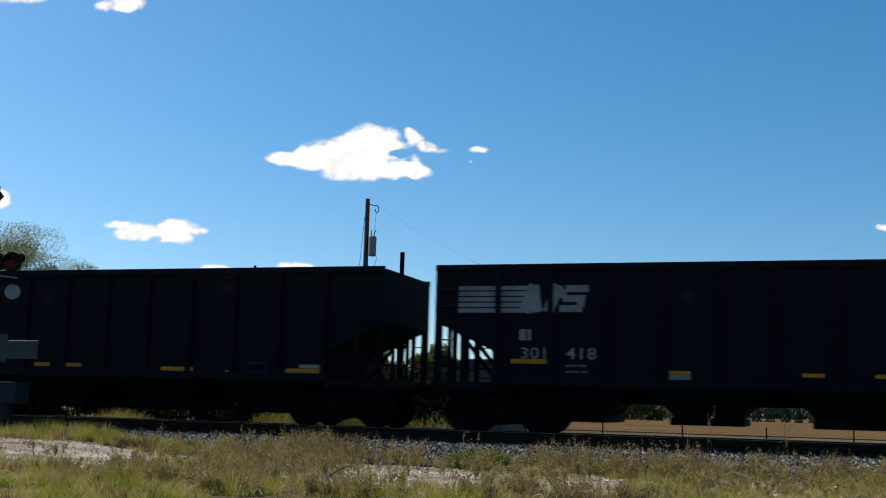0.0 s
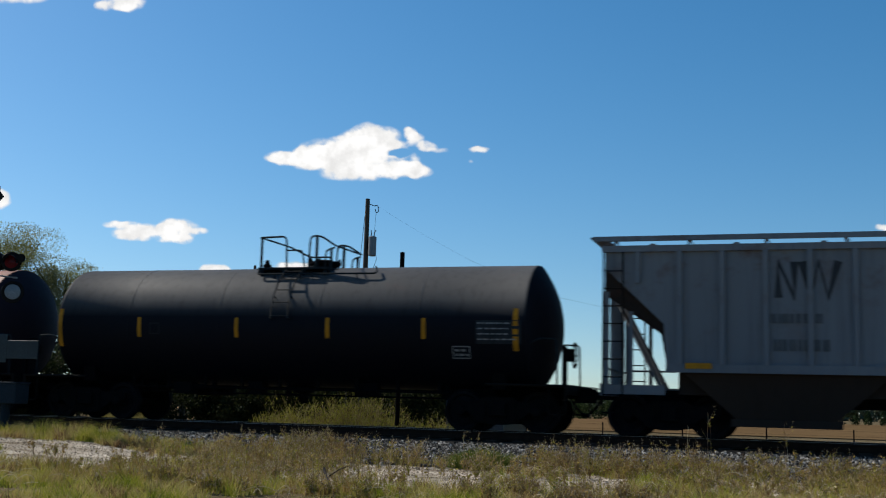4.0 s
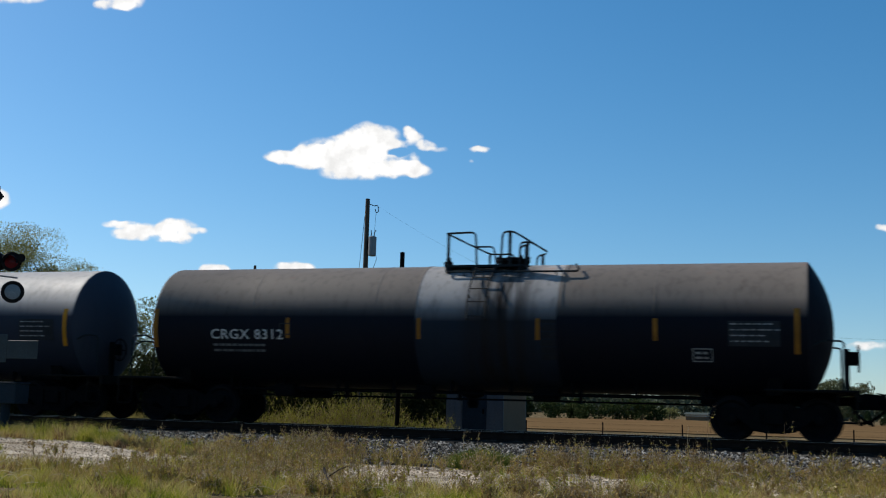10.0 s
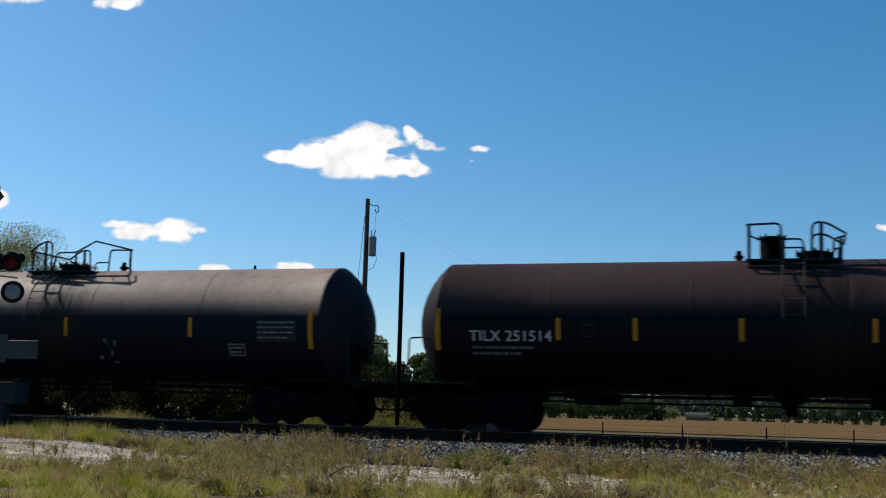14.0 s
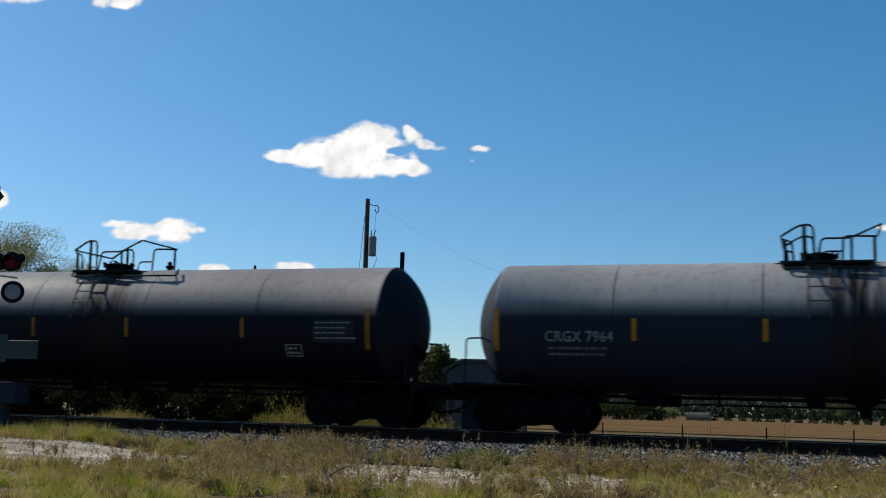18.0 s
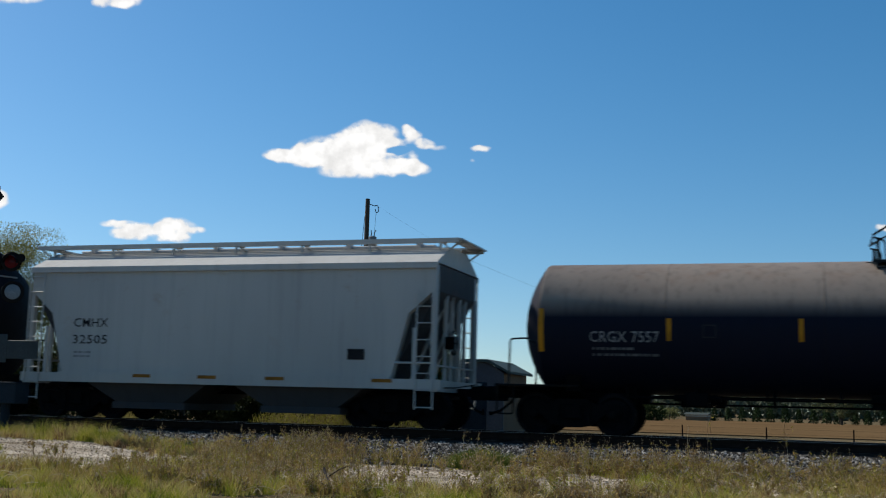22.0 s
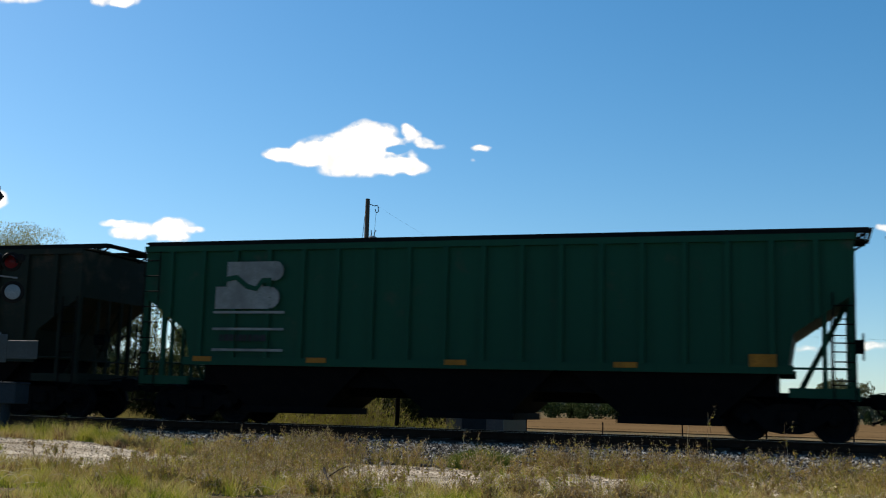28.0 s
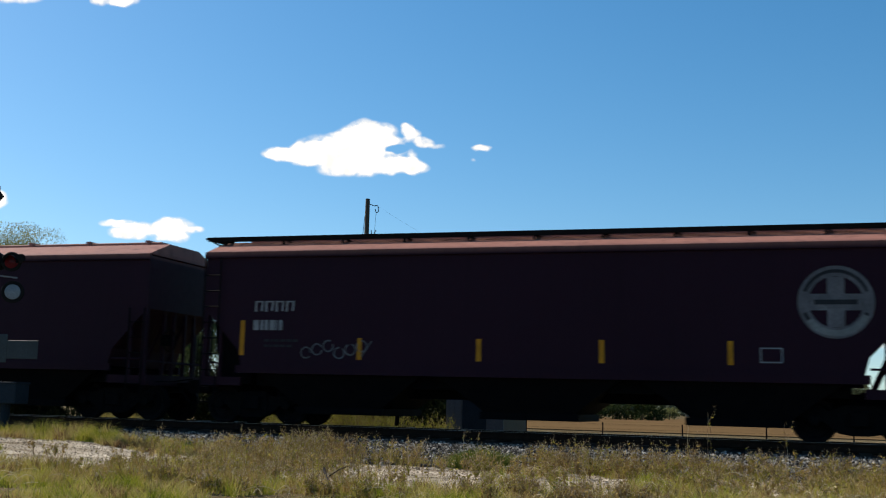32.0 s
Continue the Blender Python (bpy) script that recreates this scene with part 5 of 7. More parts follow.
LETTERS = {
    "K": [[(0.1, 0), (0.15, 1)], [(0.9, 1), (0.2, 0.45), (0.95, 0)]], "U": [[(0.1, 1), (0.1, 0.3), (0.3, 0.02), (0.7, 0.02), (0.9, 0.3), (0.9, 1)]],
    "M": [[(0.0, 0), (0.15, 1), (0.5, 0.35), (0.85, 1), (1.0, 0)]], "N": [[(0.05, 0), (0.1, 1), (0.85, 0.05), (0.95, 1)]],
    "Z": [[(0.05, 0.95), (0.95, 1), (0.1, 0.08), (1.0, 0.02)]], "I": [[(0.5, 0), (0.5, 1)]],
    "E": [[(0.95, 0.96), (0.15, 1), (0.1, 0.02), (0.95, 0.04)], [(0.15, 0.5), (0.75, 0.52)]],
    "A": [[(0.0, 0), (0.45, 1), (0.95, 0)], [(0.2, 0.3), (0.75, 0.3)]], "T": [[(0.0, 0.95), (1.0, 0.9)], [(0.55, 0.92), (0.45, 0)]],
    "O": [[(0.5, 1), (0.15, 0.85), (0.05, 0.5), (0.15, 0.12), (0.5, 0.0), (0.85, 0.12), (0.95, 0.5), (0.85, 0.88), (0.5, 1.0)]],
    "S": [[(0.92, 0.9), (0.5, 1), (0.12, 0.82), (0.25, 0.55), (0.75, 0.42), (0.92, 0.18), (0.5, 0), (0.08, 0.1)]],
    "V": [[(0.0, 1), (0.35, 0.1), (0.9, 1)]], "P": [[(0.15, 0), (0.15, 1), (0.8, 0.95), (0.85, 0.6), (0.2, 0.5)]], "C": [[(0.9, 0.9), (0.4, 1), (0.08, 0.6), (0.12, 0.15), (0.5, 0), (0.92, 0.1)]]}


def tag_lines(text, x0, x1, z0, z1, seed, sway=0.06):
    """Skeleton lines of spray-can capitals that jostle each other along a panel."""
    r = random.Random(seed)
    w = (x1 - x0) / len(text)
    out = []
    for i, ch in enumerate(text):
        a, lift, k = x0 + i * w + r.uniform(-0.05, 0.05) * w, r.uniform(-sway, sway), r.uniform(0.86, 1.02)
        for line in LETTERS[ch]:
            pts = [(a + u * w * k, z0 + v * (z1 - z0) + lift) for u, v in line]
            fine = [pts[0]]
            for p, q in zip(pts, pts[1:]):
                fine += [(p[0] + (q[0] - p[0]) * t / 3, p[1] + (q[1] - p[1]) * t / 3) for t in (1, 2, 3)]
            out.append(fine)
    return out


L1 = tag_lines("SPASE", -1.25, 2.0, 1.66, 2.34, 3)
strokes(car_o, L1, 0.58, M_PINK_S, rs, "graffiti", "pink-edged spray paint")
strokes(car_o, L1, 0.48, M_PALE_S, rs, "graffiti", "pale blue bubble letter fill", 0.004)
strokes(car_o, L1, 0.03, M_PINK_S, rs, "graffiti", "pink spray-paint inner lines", 0.008)
L2 = tag_lines("ZAMATE", 3.95, 5.9, 2.12, 2.50, 8, 0.03) + tag_lines("CONSOVA", 3.7, 6.2, 1.58, 1.98, 9, 0.03)
strokes(car_o, L2, 0.30, M_PALE_S, rs, "graffiti", "pale spray-paint outline")
strokes(car_o, L2, 0.19, M_NAVY_S, rs, "graffiti", "navy spray-paint shapes", 0.004)


def round_emblem(car, surf, x, z, mat, r=0.74):
    """A ring and a broad cross that leave four small quarters of the body showing."""
    strokes(car, [arc(x, z, r - 0.11, 0, 360, 32)], 0.22, mat, surf, "round_emblem", "", 0.0, True)
    strokes(car, [[(x - 0.52, z), (x + 0.52, z)], [(x, z - 0.52), (x, z + 0.52)]], 0.34, mat, surf, "emblem_cross", "", 0.002)
    for a in (200, 20):
        strokes(car, [arc(x, z, r - 0.11, a, a + 140, 18)], 0.07, M_DIM, surf, "emblem_band", "", 0.004)
    strokes(car, [[(x - 0.42, z), (x + 0.42, z)]], 0.10, M_DIM, surf, "emblem_band", "", 0.005)


def slanted_name(car, surf, x0, x1, z0, z1, mat):
    """Four plain slanted blocks in a row, each of two tiers."""
    w, h = (x1 - x0) / 4, (z1 - z0)
    for i in range(4):
        a = x0 + i * w
        for k, (u, v) in enumerate(((0.0, 0.78), (0.12, 0.86))):
            z = z0 + h * (0.22 + 0.54 * k)
            strokes(car, [[(a + u * w + 0.12 * k, z), (a + v * w + 0.12 * k, z)]], h * 0.36, mat, surf, "name_block")
        strokes(car, [[(a + 0.08, z0), (a + 0.34, z1)]], 0.20, mat, surf, "name_bar", "", 0.002)


for car, surf, num, nx in ((car_r2, surf_r2, "", -6.9), (car_r3, surf_r3, "479545", -6.95), (car_r4, surf_r4, "495942", -6.2), (car_r5, surf_r5, "", -6.7)):
    for i in range(4):
        strokes(car, [[(nx + 0.05 + i * 0.27, 2.66), (nx + 0.05 + i * 0.27, 2.90), (nx + 0.22 + i * 0.27, 2.90), (nx + 0.20 + i * 0.27, 2.68)]], 0.055, M_FADED, surf, "initial_block")
    if num:
        lettering(car, num, nx - 0.05, 2.20, 0.26, M_FADED, surf, "car_number", 1.2)
    else:
        bars(car, nx, nx + 1.1, 2.22, 1, M_FADED, surf, 0.24, 0.3, "car_number")
    bars(car, nx + 0.3, nx + 1.2, 1.95, 2, M_DIM, surf, 0.06, 0.13, seed=6)
for car, surf, half in ((car_r1, surf_r1, 8.3), (car_r2, surf_r2, 8.3)):
    sill_reflectors(car, lambda x, z: (x, -1.69, z), [-half + 1.8 + i * (2 * half - 3.6) / 5 for i in range(6)], 1.34, 0.55, 0.11)
for x in (-6.16, -3.89, -1.41, 0.93, 3.44, 5.79):
    plate(car_r4, x, x + (0.75 if x < -6 else 0.5), 1.36, 1.44, M_YELLOW, lambda x, z: (x, -1.70, z), "reflector")
plate(car_r4, 2.25, 2.5, 1.10, 1.16, M_WHITE, lambda x, z: (x, -1.70, z), "stencil_strip")
for x in (-4.95, -2.5, -0.32, 1.88, 4.56):
    plate(car_r3, x, x + 0.42, 1.34, 1.42, M_YELLOW_OLD, lambda x, z: (x, -1.70, z), "reflector")
for x in (-7.04, -4.01, -1.14, 1.62, 4.32):
    plate(car_r5, x, x + 0.11, 1.55 if x > -7 else 1.62, 2.05 if x > -7 else 2.45, M_YELLOW, surf_r5, "reflective_stripe")
plate(car_r3, -5.79, -5.3, 1.52, 1.72, M_YELLOW, surf_r3, "reflector")
plate(car_r3, 5.82, 6.30, 1.52, 1.70, M_YELLOW, surf_r3, "reflector")
plate(car_r3, 5.32, 5.75, 1.58, 1.88, M_FADED, surf_r3, "inspection_stencil", "", 0.03)
plate(car_r5, 4.97, 5.42, 1.60, 1.92, M_FADED, surf_r5, "inspection_stencil", "", 0.03)
slanted_name(car_r1, surf_r1, 3.0, 7.0, 2.75, 3.2, M_EMBLEM)
slanted_name(car_r4, surf_r4, 2.35, 6.05, 2.66, 3.04, M_EMBLEM)
round_emblem(car_r3, surf_r3, 4.47, 2.93, M_EMB_DIM, 0.75)
round_emblem(car_r5, surf_r5, 6.47, 2.86, M_EMB_DIM, 0.75)
strokes(car_r5, [arc(6.47, 2.86, 0.64, 215, 335, 16)], 0.13, M_EMB_MID, surf_r5, "emblem_band", "", 0.007)
strokes(car_r4, [[(-5.30, 2.05), (-5.15, 1.5), (-4.6, 1.48), (-2.0, 1.62), (0.5, 1.6), (3.0, 1.62), (5.2, 1.6), (6.3, 1.62)]], 0.56, M_SPRAYW, surf_r4, "graffiti", "grey-white spray-paint background")
step = 0
for word, x0, x1, seed in (("KUMK", -4.45, -1.42, 21), ("ZIME", -1.38, 2.1, 22), ("ATMOS", 2.1, 6.3, 23)):
    w = (x1 - x0) / len(word)
    for i, ch in enumerate(word):
        ls = tag_lines(ch, x0 + i * w, x0 + (i + 1) * w, 1.57, 2.41, seed + i)
        strokes(car_r4, ls, 0.50, M_SPRAYG, surf_r4, "graffiti", "dull spray-paint halo", 0.003 + 0.0012 * step)
        strokes(car_r4, ls, 0.43, M_SPRAYW, surf_r4, "graffiti", "white spray-paint outline", 0.0034 + 0.0012 * step)
        strokes(car_r4, ls, 0.31, M_GREEN_S, surf_r4, "graffiti", "dark green spray-paint letter", 0.0038 + 0.0012 * step)
        strokes(car_r4, [[(x + 0.07, z - 0.05) for x, z in ls[0]]], 0.028, M_SPRAYW, surf_r4, "graffiti", "thin pale spray-paint line", 0.0042 + 0.0012 * step)
        step += 1
strokes(car_r5, [arc(-5.3 + i * 0.28, 1.70 + 0.08 * (i % 3), 0.13, 30 * i, 30 * i + 320, 9) for i in range(6)] + [[(-3.9, 1.62), (-3.66, 1.98)]], 0.030, M_PRINT, surf_r5, "scrawl")

# placards, notices and scrawls on the tank cars
TK = {}
for car, c0 in CARS:
    TK[int(-c0 + 0.5)] = car


def tank_skin(top_z, radius):
    zc = top_z - radius
    return lambda x, z: (x, -(radius + 0.010) * math.sqrt(max(0.01, 1 - ((z - zc) / (radius + 0.010)) ** 2)), z)


SKG = tank_skin(3.78, 1.430)
SK, SKB = tank_skin(3.88, 1.480), tank_skin(4.14, 1.610)
for k, x0, x1, z0, z1, mat in ((34, 3.66, 4.43, 1.68, 1.90, M_SIGNY), (52, 2.99, 3.79, 1.58, 1.82, M_SIGNY), (229, -3.8, -3.0, 1.95, 2.22, M_SIGNY), (244, 2.82, 3.57, 1.93, 2.22, M_SIGNY)):
    plate(TK[k], x0, x1, z0, z1, mat, SKG if k < 60 else SK, "placard", "yellow notice placard")
    bars(TK[k], x0 + 0.08, x1 - 0.05, z0 + 0.06, 1, M_BLACKL, tank_skin(3.788, 1.434) if k < 60 else tank_skin(3.888, 1.484), 0.06, 0.1, "placard_print", k)
plate(TK[436], 0.48, 1.28, 1.42, 2.06, M_SIGNY, SKB, "placard", "square yellow placard")
for k, kx in ((436, -2.60), (453, -1.50)):
    plate(TK[k], kx, kx + 0.75, 1.68, 1.96, M_YELLOW_OLD, SKB, "placard", "orange notice placard")
    bars(TK[k], 1.75, 3.95, 2.86, 9, M_PRINT, SKB, 0.05, 0.125, "notice_print", k)
    bars(TK[k], -3.05, -2.1, 2.40, 5, M_PRINT, SKB, 0.035, 0.10, "notice_print", k + 1)
plate(TK[471], 4.27, 5.02, 1.93, 2.18, M_SIGNY, tank_skin(3.97, 1.525), "placard", "yellow notice placard")
bars(TK[471], 2.71, 3.75, 2.58, 8, M_PRINT, tank_skin(3.97, 1.525), 0.04, 0.12, "notice_print", 12)
bars(TK[244], 0.55, 1.79, 1.85, 5, M_FADED, SK, 0.04, 0.11, "notice_print", 13)
bars(TK[244], -1.1, -0.4, 1.98, 3, M_FADED, SK, 0.04, 0.10, "notice_print", 14)
bars(TK[175], 1.4, 2.5, 1.85, 5, M_PRINT, tank_skin(3.99, 1.535), 0.04, 0.10, "notice_print", 15)
bars(TK[175], -1.6, -0.1, 3.22, 1, M_EMBLEM, tank_skin(3.99, 1.535), 0.12, 0.2, "worn_patch", 16)
scr = tank_skin(3.97, 1.525)
strokes(TK[471], [arc(-4.20, 1.80, 0.13, 20, 330, 10), [(-3.95, 1.62), (-3.92, 1.88), (-3.80, 1.68), (-3.70, 1.88), (-3.58, 1.64)], arc(-3.38, 1.74, 0.12, 0, 350, 10), [(-3.20, 1.95), (-3.20, 1.62)], arc(-3.0, 1.74, 0.12, 0, 350, 10), [(-2.78, 1.84), (-2.66, 1.62), (-2.55, 1.84)], arc(-2.40, 1.74, 0.11, 40, 320, 9), [(-2.22, 1.98), (-2.20, 1.62), (-2.10, 1.82), (-2.02, 1.62)],
                  [(-1.88, 1.84), (-1.86, 1.62)], [(-1.88, 1.93), (-1.87, 1.97)], arc(-1.66, 1.76, 0.12, 20, 320, 9), [(-1.42, 2.0), (-1.38, 1.62)], [(-1.14, 2.0), (-1.18, 1.70)], [(-1.19, 1.60), (-1.20, 1.56)]], 0.032, M_SPRAYW, scr, "scrawl", "looping white paint handwriting")
strokes(TK[121], [arc(0.7 + i * 0.27, 1.78 + 0.07 * (i % 3), 0.15, 40 * i, 40 * i + 290, 9) for i in range(5)], 0.05, M_EMBLEM, SK, "scrawl", "pale paint scrawl")
strokes(TK[103], [[(-4.2 + i * 0.36, 1.62), (-4.1 + i * 0.36, 1.98), (-3.95 + i * 0.36, 1.70), (-3.86 + i * 0.36, 1.95)] for i in range(9)], 0.045, M_EMBLEM, tank_skin(3.93, 1.505), "scrawl", "white paint scrawl")
strokes(TK[278], [[(1.9, 1.5), (2.1, 2.0), (2.25, 1.6), (2.4, 1.95), (2.3, 1.4)]], 0.07, M_EMBLEM, SK, "scrawl", "pale paint scrawl")
bars(TK[244], 4.19, 5.20, 2.42, 6, M_PRINT, SK, 0.045, 0.075, "data_panel", 18)
bars(TK[244], 2.85, 3.7, 1.80, 3, M_FADED, SK, 0.022, 0.05, "notice_print", 19)
for k, x in ((34, 7.1), (52, 7.05), (244, 4.89)):
    strokes(TK[k], [[(x, 1.42), (x + 0.1, 1.52), (x, 1.62), (x - 0.1, 1.52)]], 0.085, M_WHITE, SKG if k < 60 else SK, "hazard_diamond", "", 0.0, True)

# ---- crossing signal beside the track ----
M_BLACKM = plain("signal_black", (0.012, 0.012, 0.012), 0.5)
M_RED = plain("red_lens", (0.10, 0.008, 0.012), 0.25)
M_LENS = plain("pale_lens", (0.17, 0.20, 0.22), 0.2)
M_SIGNW = plain("weathered_sign_white", (0.034, 0.046, 0.050), 0.6)
M_CAB = plain("grey_cabinet_paint", (0.016, 0.026, 0.036), 0.6)
sig = tagged(empty("crossing_signal", pose(-18.75, -2.9, GZ)), "level crossing signal with dark lamps, white signs and grey case", "crossing signal")
bm = bmesh.new()
tube(bm, [(0, 0, 0), (0, 0, 6.15)], 0.06, 12)
lathe(bm, [(0.0, 0.22), (0.25, 0.20), (0.4, 0.10)], "z", 14)
part("mast", bm, M_GALV, sig, "", True)
bm = bmesh.new()
box(bm, -0.95, 0.22, -0.10, -0.05, 5.85, 6.08)
bmesh.ops.rotate(bm, verts=bm.verts, cent=(0, 0, 5.95), matrix=Matrix.Rotation(radians(48), 3, "Y"))
part("crossbuck_board", bm, M_BLACKM, sig)
bm = bmesh.new()
tube(bm, [(-0.7, 0, 4.28), (0.75, 0, 4.28)], 0.035, 8)
tube(bm, [(0.1, 0, 3.98), (0.8, -0.05, 3.90)], 0.022, 6)
part("lamp_arm", bm, M_GALV, sig)


def lamp(x, z, lens, r=0.26, faces=-20, hood=True):
    bm = bmesh.new()
    lathe(bm, [(-0.02, r), (0.0, r + 0.015), (0.02, r), (0.16, 0.14), (0.22, 0.06)], "y", 24)
    b = part("lamp", bm, M_BLACKM, sig, "black round lamp backing")
    b.matrix_basis = pose(x, -0.12, z, 0, 0, faces)
    bm = bmesh.new()
    lathe(bm, [(-0.05, 0.03), (-0.045, 0.10), (-0.03, r * 0.70), (-0.01, r * 0.74)], "y", 20)
    part("lens", bm, lens, b, "", True)
    if hood:
        bm = bmesh.new()
        pts = [(0.15 * math.cos(radians(a)), 0.15 * math.sin(radians(a))) for a in range(-10, 191, 20)]
        for (p, q), (u, v) in zip(pts, pts[1:]):
            a = [bm.verts.new(c) for c in ((p, -0.03, q), (u, -0.03, v), (u, -0.30, v - 0.03), (p, -0.30, q - 0.03))]
            bm.faces.new(a)
        part("hood", bm, M_BLACKM, b)


lamp(0.66, 4.28, M_RED, 0.22, 30)
lamp(0.30, 4.28, M_RED, 0.22, -60)
lamp(0.76, 3.56, M_LENS, 0.25, 35, False)
bm = bmesh.new()
lathe(bm, [(-0.03, 0.05), (-0.02, 0.10), (0.03, 0.10)], "y", 14)
b = part("side_light", bm, M_BLACKM, sig)
b.matrix_basis = pose(0.95, -0.15, 4.36, 0, 0, 35)
bm = bmesh.new()
box(bm, 0.32, 0.70, -0.10, -0.08, 1.90, 2.56, 0.01)
part("sign", bm, M_SIGNW, sig, "weathered white sign plate")
bm = bmesh.new()
box(bm, 0.68, 1.56, -0.09, -0.07, 1.99, 2.42, 0.01)
part("sign", bm, M_SIGNW, sig, "grey-white information plate")
bm = bmesh.new()
for z in (2.1, 2.3):
    tube(bm, [(0, -0.06, z), (1.2, -0.06, z)], 0.012, 5)
part("sign_bracket", bm, M_GALV, sig)
bm = bmesh.new()
box(bm, 0.30, 1.16, -0.25, 0.25, 0.95, 1.42, 0.02)
part("relay_case", bm, M_CAB, sig, "grey metal relay case")
bm = bmesh.new()
box(bm, 0.28, 1.18, -0.27, 0.27, 1.41, 1.45, 0.01)
part("case_lid", bm, M_CAB, sig)
bm = bmesh.new()
tube(bm, [(0.72, 0, -0.03), (0.72, 0, 0.97)], 0.11, 12)
part("pedestal", bm, M_CAB, sig)

# ---- poles, posts, shed and fence behind the track ----
pole = tagged(empty("utility_pole", pose(-20.04, 24, GZ)), "grey wooden utility pole with transformer and cutout", "utility pole")
bm = bmesh.new()
tube(bm, [(0, 0, -0.1), (0, 0, 5), (0, 0, 10.8)], 0.15, 12, 0.105)
part("pole_shaft", bm, M_WOODPOLE, pole, "", True)
bm = bmesh.new()
lathe(bm, [(8.05, 0.14), (8.08, 0.19), (8.95, 0.19), (9.0, 0.10)], "z", 16, (0.33, -0.05, 0))
for k in (-0.07, 0.08):
    tube(bm, [(0.33 + k, -0.05, 8.98), (0.34 + k, -0.05, 9.15), (0.36 + k * 1.6, -0.05, 9.28)], 0.025, 6)
part("transformer", bm, M_GALV, pole, "grey can transformer", True)
bm = bmesh.new()
box(bm, 0.08, 0.2, -0.08, 0.0, 8.3, 8.8)
part("transformer_bracket", bm, M_STEEL, pole)
bm = bmesh.new()
tube(bm, [(0.1, 0, 10.55), (0.34, -0.02, 10.45)], 0.02, 5)
tube(bm, bent([(0.34, 0, 10.45), (0.52, 0, 10.48), (0.58, 0, 10.18), (0.44, 0, 10.1), (0.40, 0, 10.3)], 0.08), 0.022, 5)
part("fuse_cutout", bm, M_STEEL, pole, "fuse cutout on a short bracket")
bm = bmesh.new()
tube(bm, [(0.44, 0, 10.1), (0.42, 0, 9.6), (0.38, 0, 9.2)], 0.008, 4)
tube(bm, [(-0.12, 0, 10.0), (-0.35, 0, 7.0), (-0.75, 0, 0.2)], 0.012, 4)
tube(bm, [(0.42, 0, 8.4), (0.55, 0, 7.9), (0.40, 0, 7.5), (0.12, 0, 7.4)], 0.012, 4)
part("wiring", bm, M_STEEL, pole)
cable = bmesh.new()
tube(cable, [(-19.6, 24, 9.85 - 0.0), (-17.5, 24.5, 8.55), (-15.2, 25, 7.3), (-11, 26, 5.6), (-4, 28, 4.2), (6, 31, 4.0)], 0.0028, 4)
tagged(part("power_cable", cable, M_STEEL), "thin sagging power cable from the pole", "cable")
post = bmesh.new()
tube(post, [(0, 0, -0.1), (0, 0, 5.46)], 0.068, 10)
lathe(post, [(5.46, 0.07), (5.48, 0.075), (5.5, 0.03)], "z", 10)
o = part("steel_post", post, M_STEEL, None, "", True)
o.matrix_basis = pose(-11.18, 5, GZ)
tagged(o, "tall dark steel post beside the track", "post")
for x, y, top in ((-34.2, 40, 9.8),):
    bm = bmesh.new()
    tube(bm, [(0, 0, 0), (0, 0, top)], 0.13, 8, 0.09)
    o = part("utility_pole", bm, M_WOODPOLE)
    o.matrix_basis = pose(x, y, GZ)
    tagged(o, "distant plain wooden utility pole", "utility pole")
for x, top in ((-13.18, 1.52), (-12.76, 1.54)):
    bm = bmesh.new()
    lathe(bm, [(-0.05, 0.022), (top - 0.05, 0.022), (top, 0.008)], "z", 8)
    o = part("marker_stake", bm, M_SIGNW)
    o.matrix_basis = pose(x, 6, GZ)
    tagged(o, "thin white marker stake among weeds", "stake", "marker stakes")

M_SHEDW = surface("pale_shed_siding", (0.075, 0.082, 0.095), (0.11, 0.118, 0.13), 0.6, 0, 1.2, 20, 0.1, 0.005)
M_SHEDR = surface("green_grey_roofing", (0.05, 0.075, 0.065), (0.085, 0.11, 0.10), 0.7, 0, 2, 25, 0.2, 0.01)
M_SHEDT = surface("tan_shed_end", (0.11, 0.066, 0.036), (0.15, 0.092, 0.052), 0.7, 0, 1.5, 20, 0.1, 0.005)
shed = tagged(empty("signal_shed", pose(-10.4, 11.5, GZ)), "small pale metal equipment shed with grey-green roof", "shed")
for nm, a, mat in (("front_wall", (-0.95, 0.95, -1.5, -1.44, 0, 2.25), M_SHEDW), ("back_wall", (-0.95, 0.95, 1.44, 1.5, 0, 2.25), M_SHEDW), ("side_wall", (-0.95, -0.89, -1.44, 1.44, 0, 2.25), M_SHEDW), ("side_wall", (0.89, 0.95, -1.44, 1.44, 0, 2.25), M_SHEDT)):
    bm = bmesh.new()
    box(bm, *a)
    part(nm, bm, mat, shed)
bm = bmesh.new()
for i in range(9):
    x = -0.9 + i * 0.225
    box(bm, x - 0.012, x + 0.012, -1.515, -1.5, 0.02, 2.23)
part("siding_ribs", bm, M_SHEDW, shed)
bm = bmesh.new()
prism(bm, [(-1.14, 2.24), (-0.42, 2.60), (0.42, 2.60), (1.14, 2.24), (1.14, 2.32), (0.44, 2.69), (-0.44, 2.69), (-1.14, 2.32)], -1.62, 1.62)
part("roof", bm, M_SHEDR, shed)
for s in (-1.47, 1.47):
    bm = bmesh.new()
    prism(bm, [(-0.95, 2.25), (0.95, 2.25), (0.42, 2.59), (-0.42, 2.59)], s - 0.03, s + 0.03)
    part("gable", bm, M_SHEDW, shed)
bm = bmesh.new()
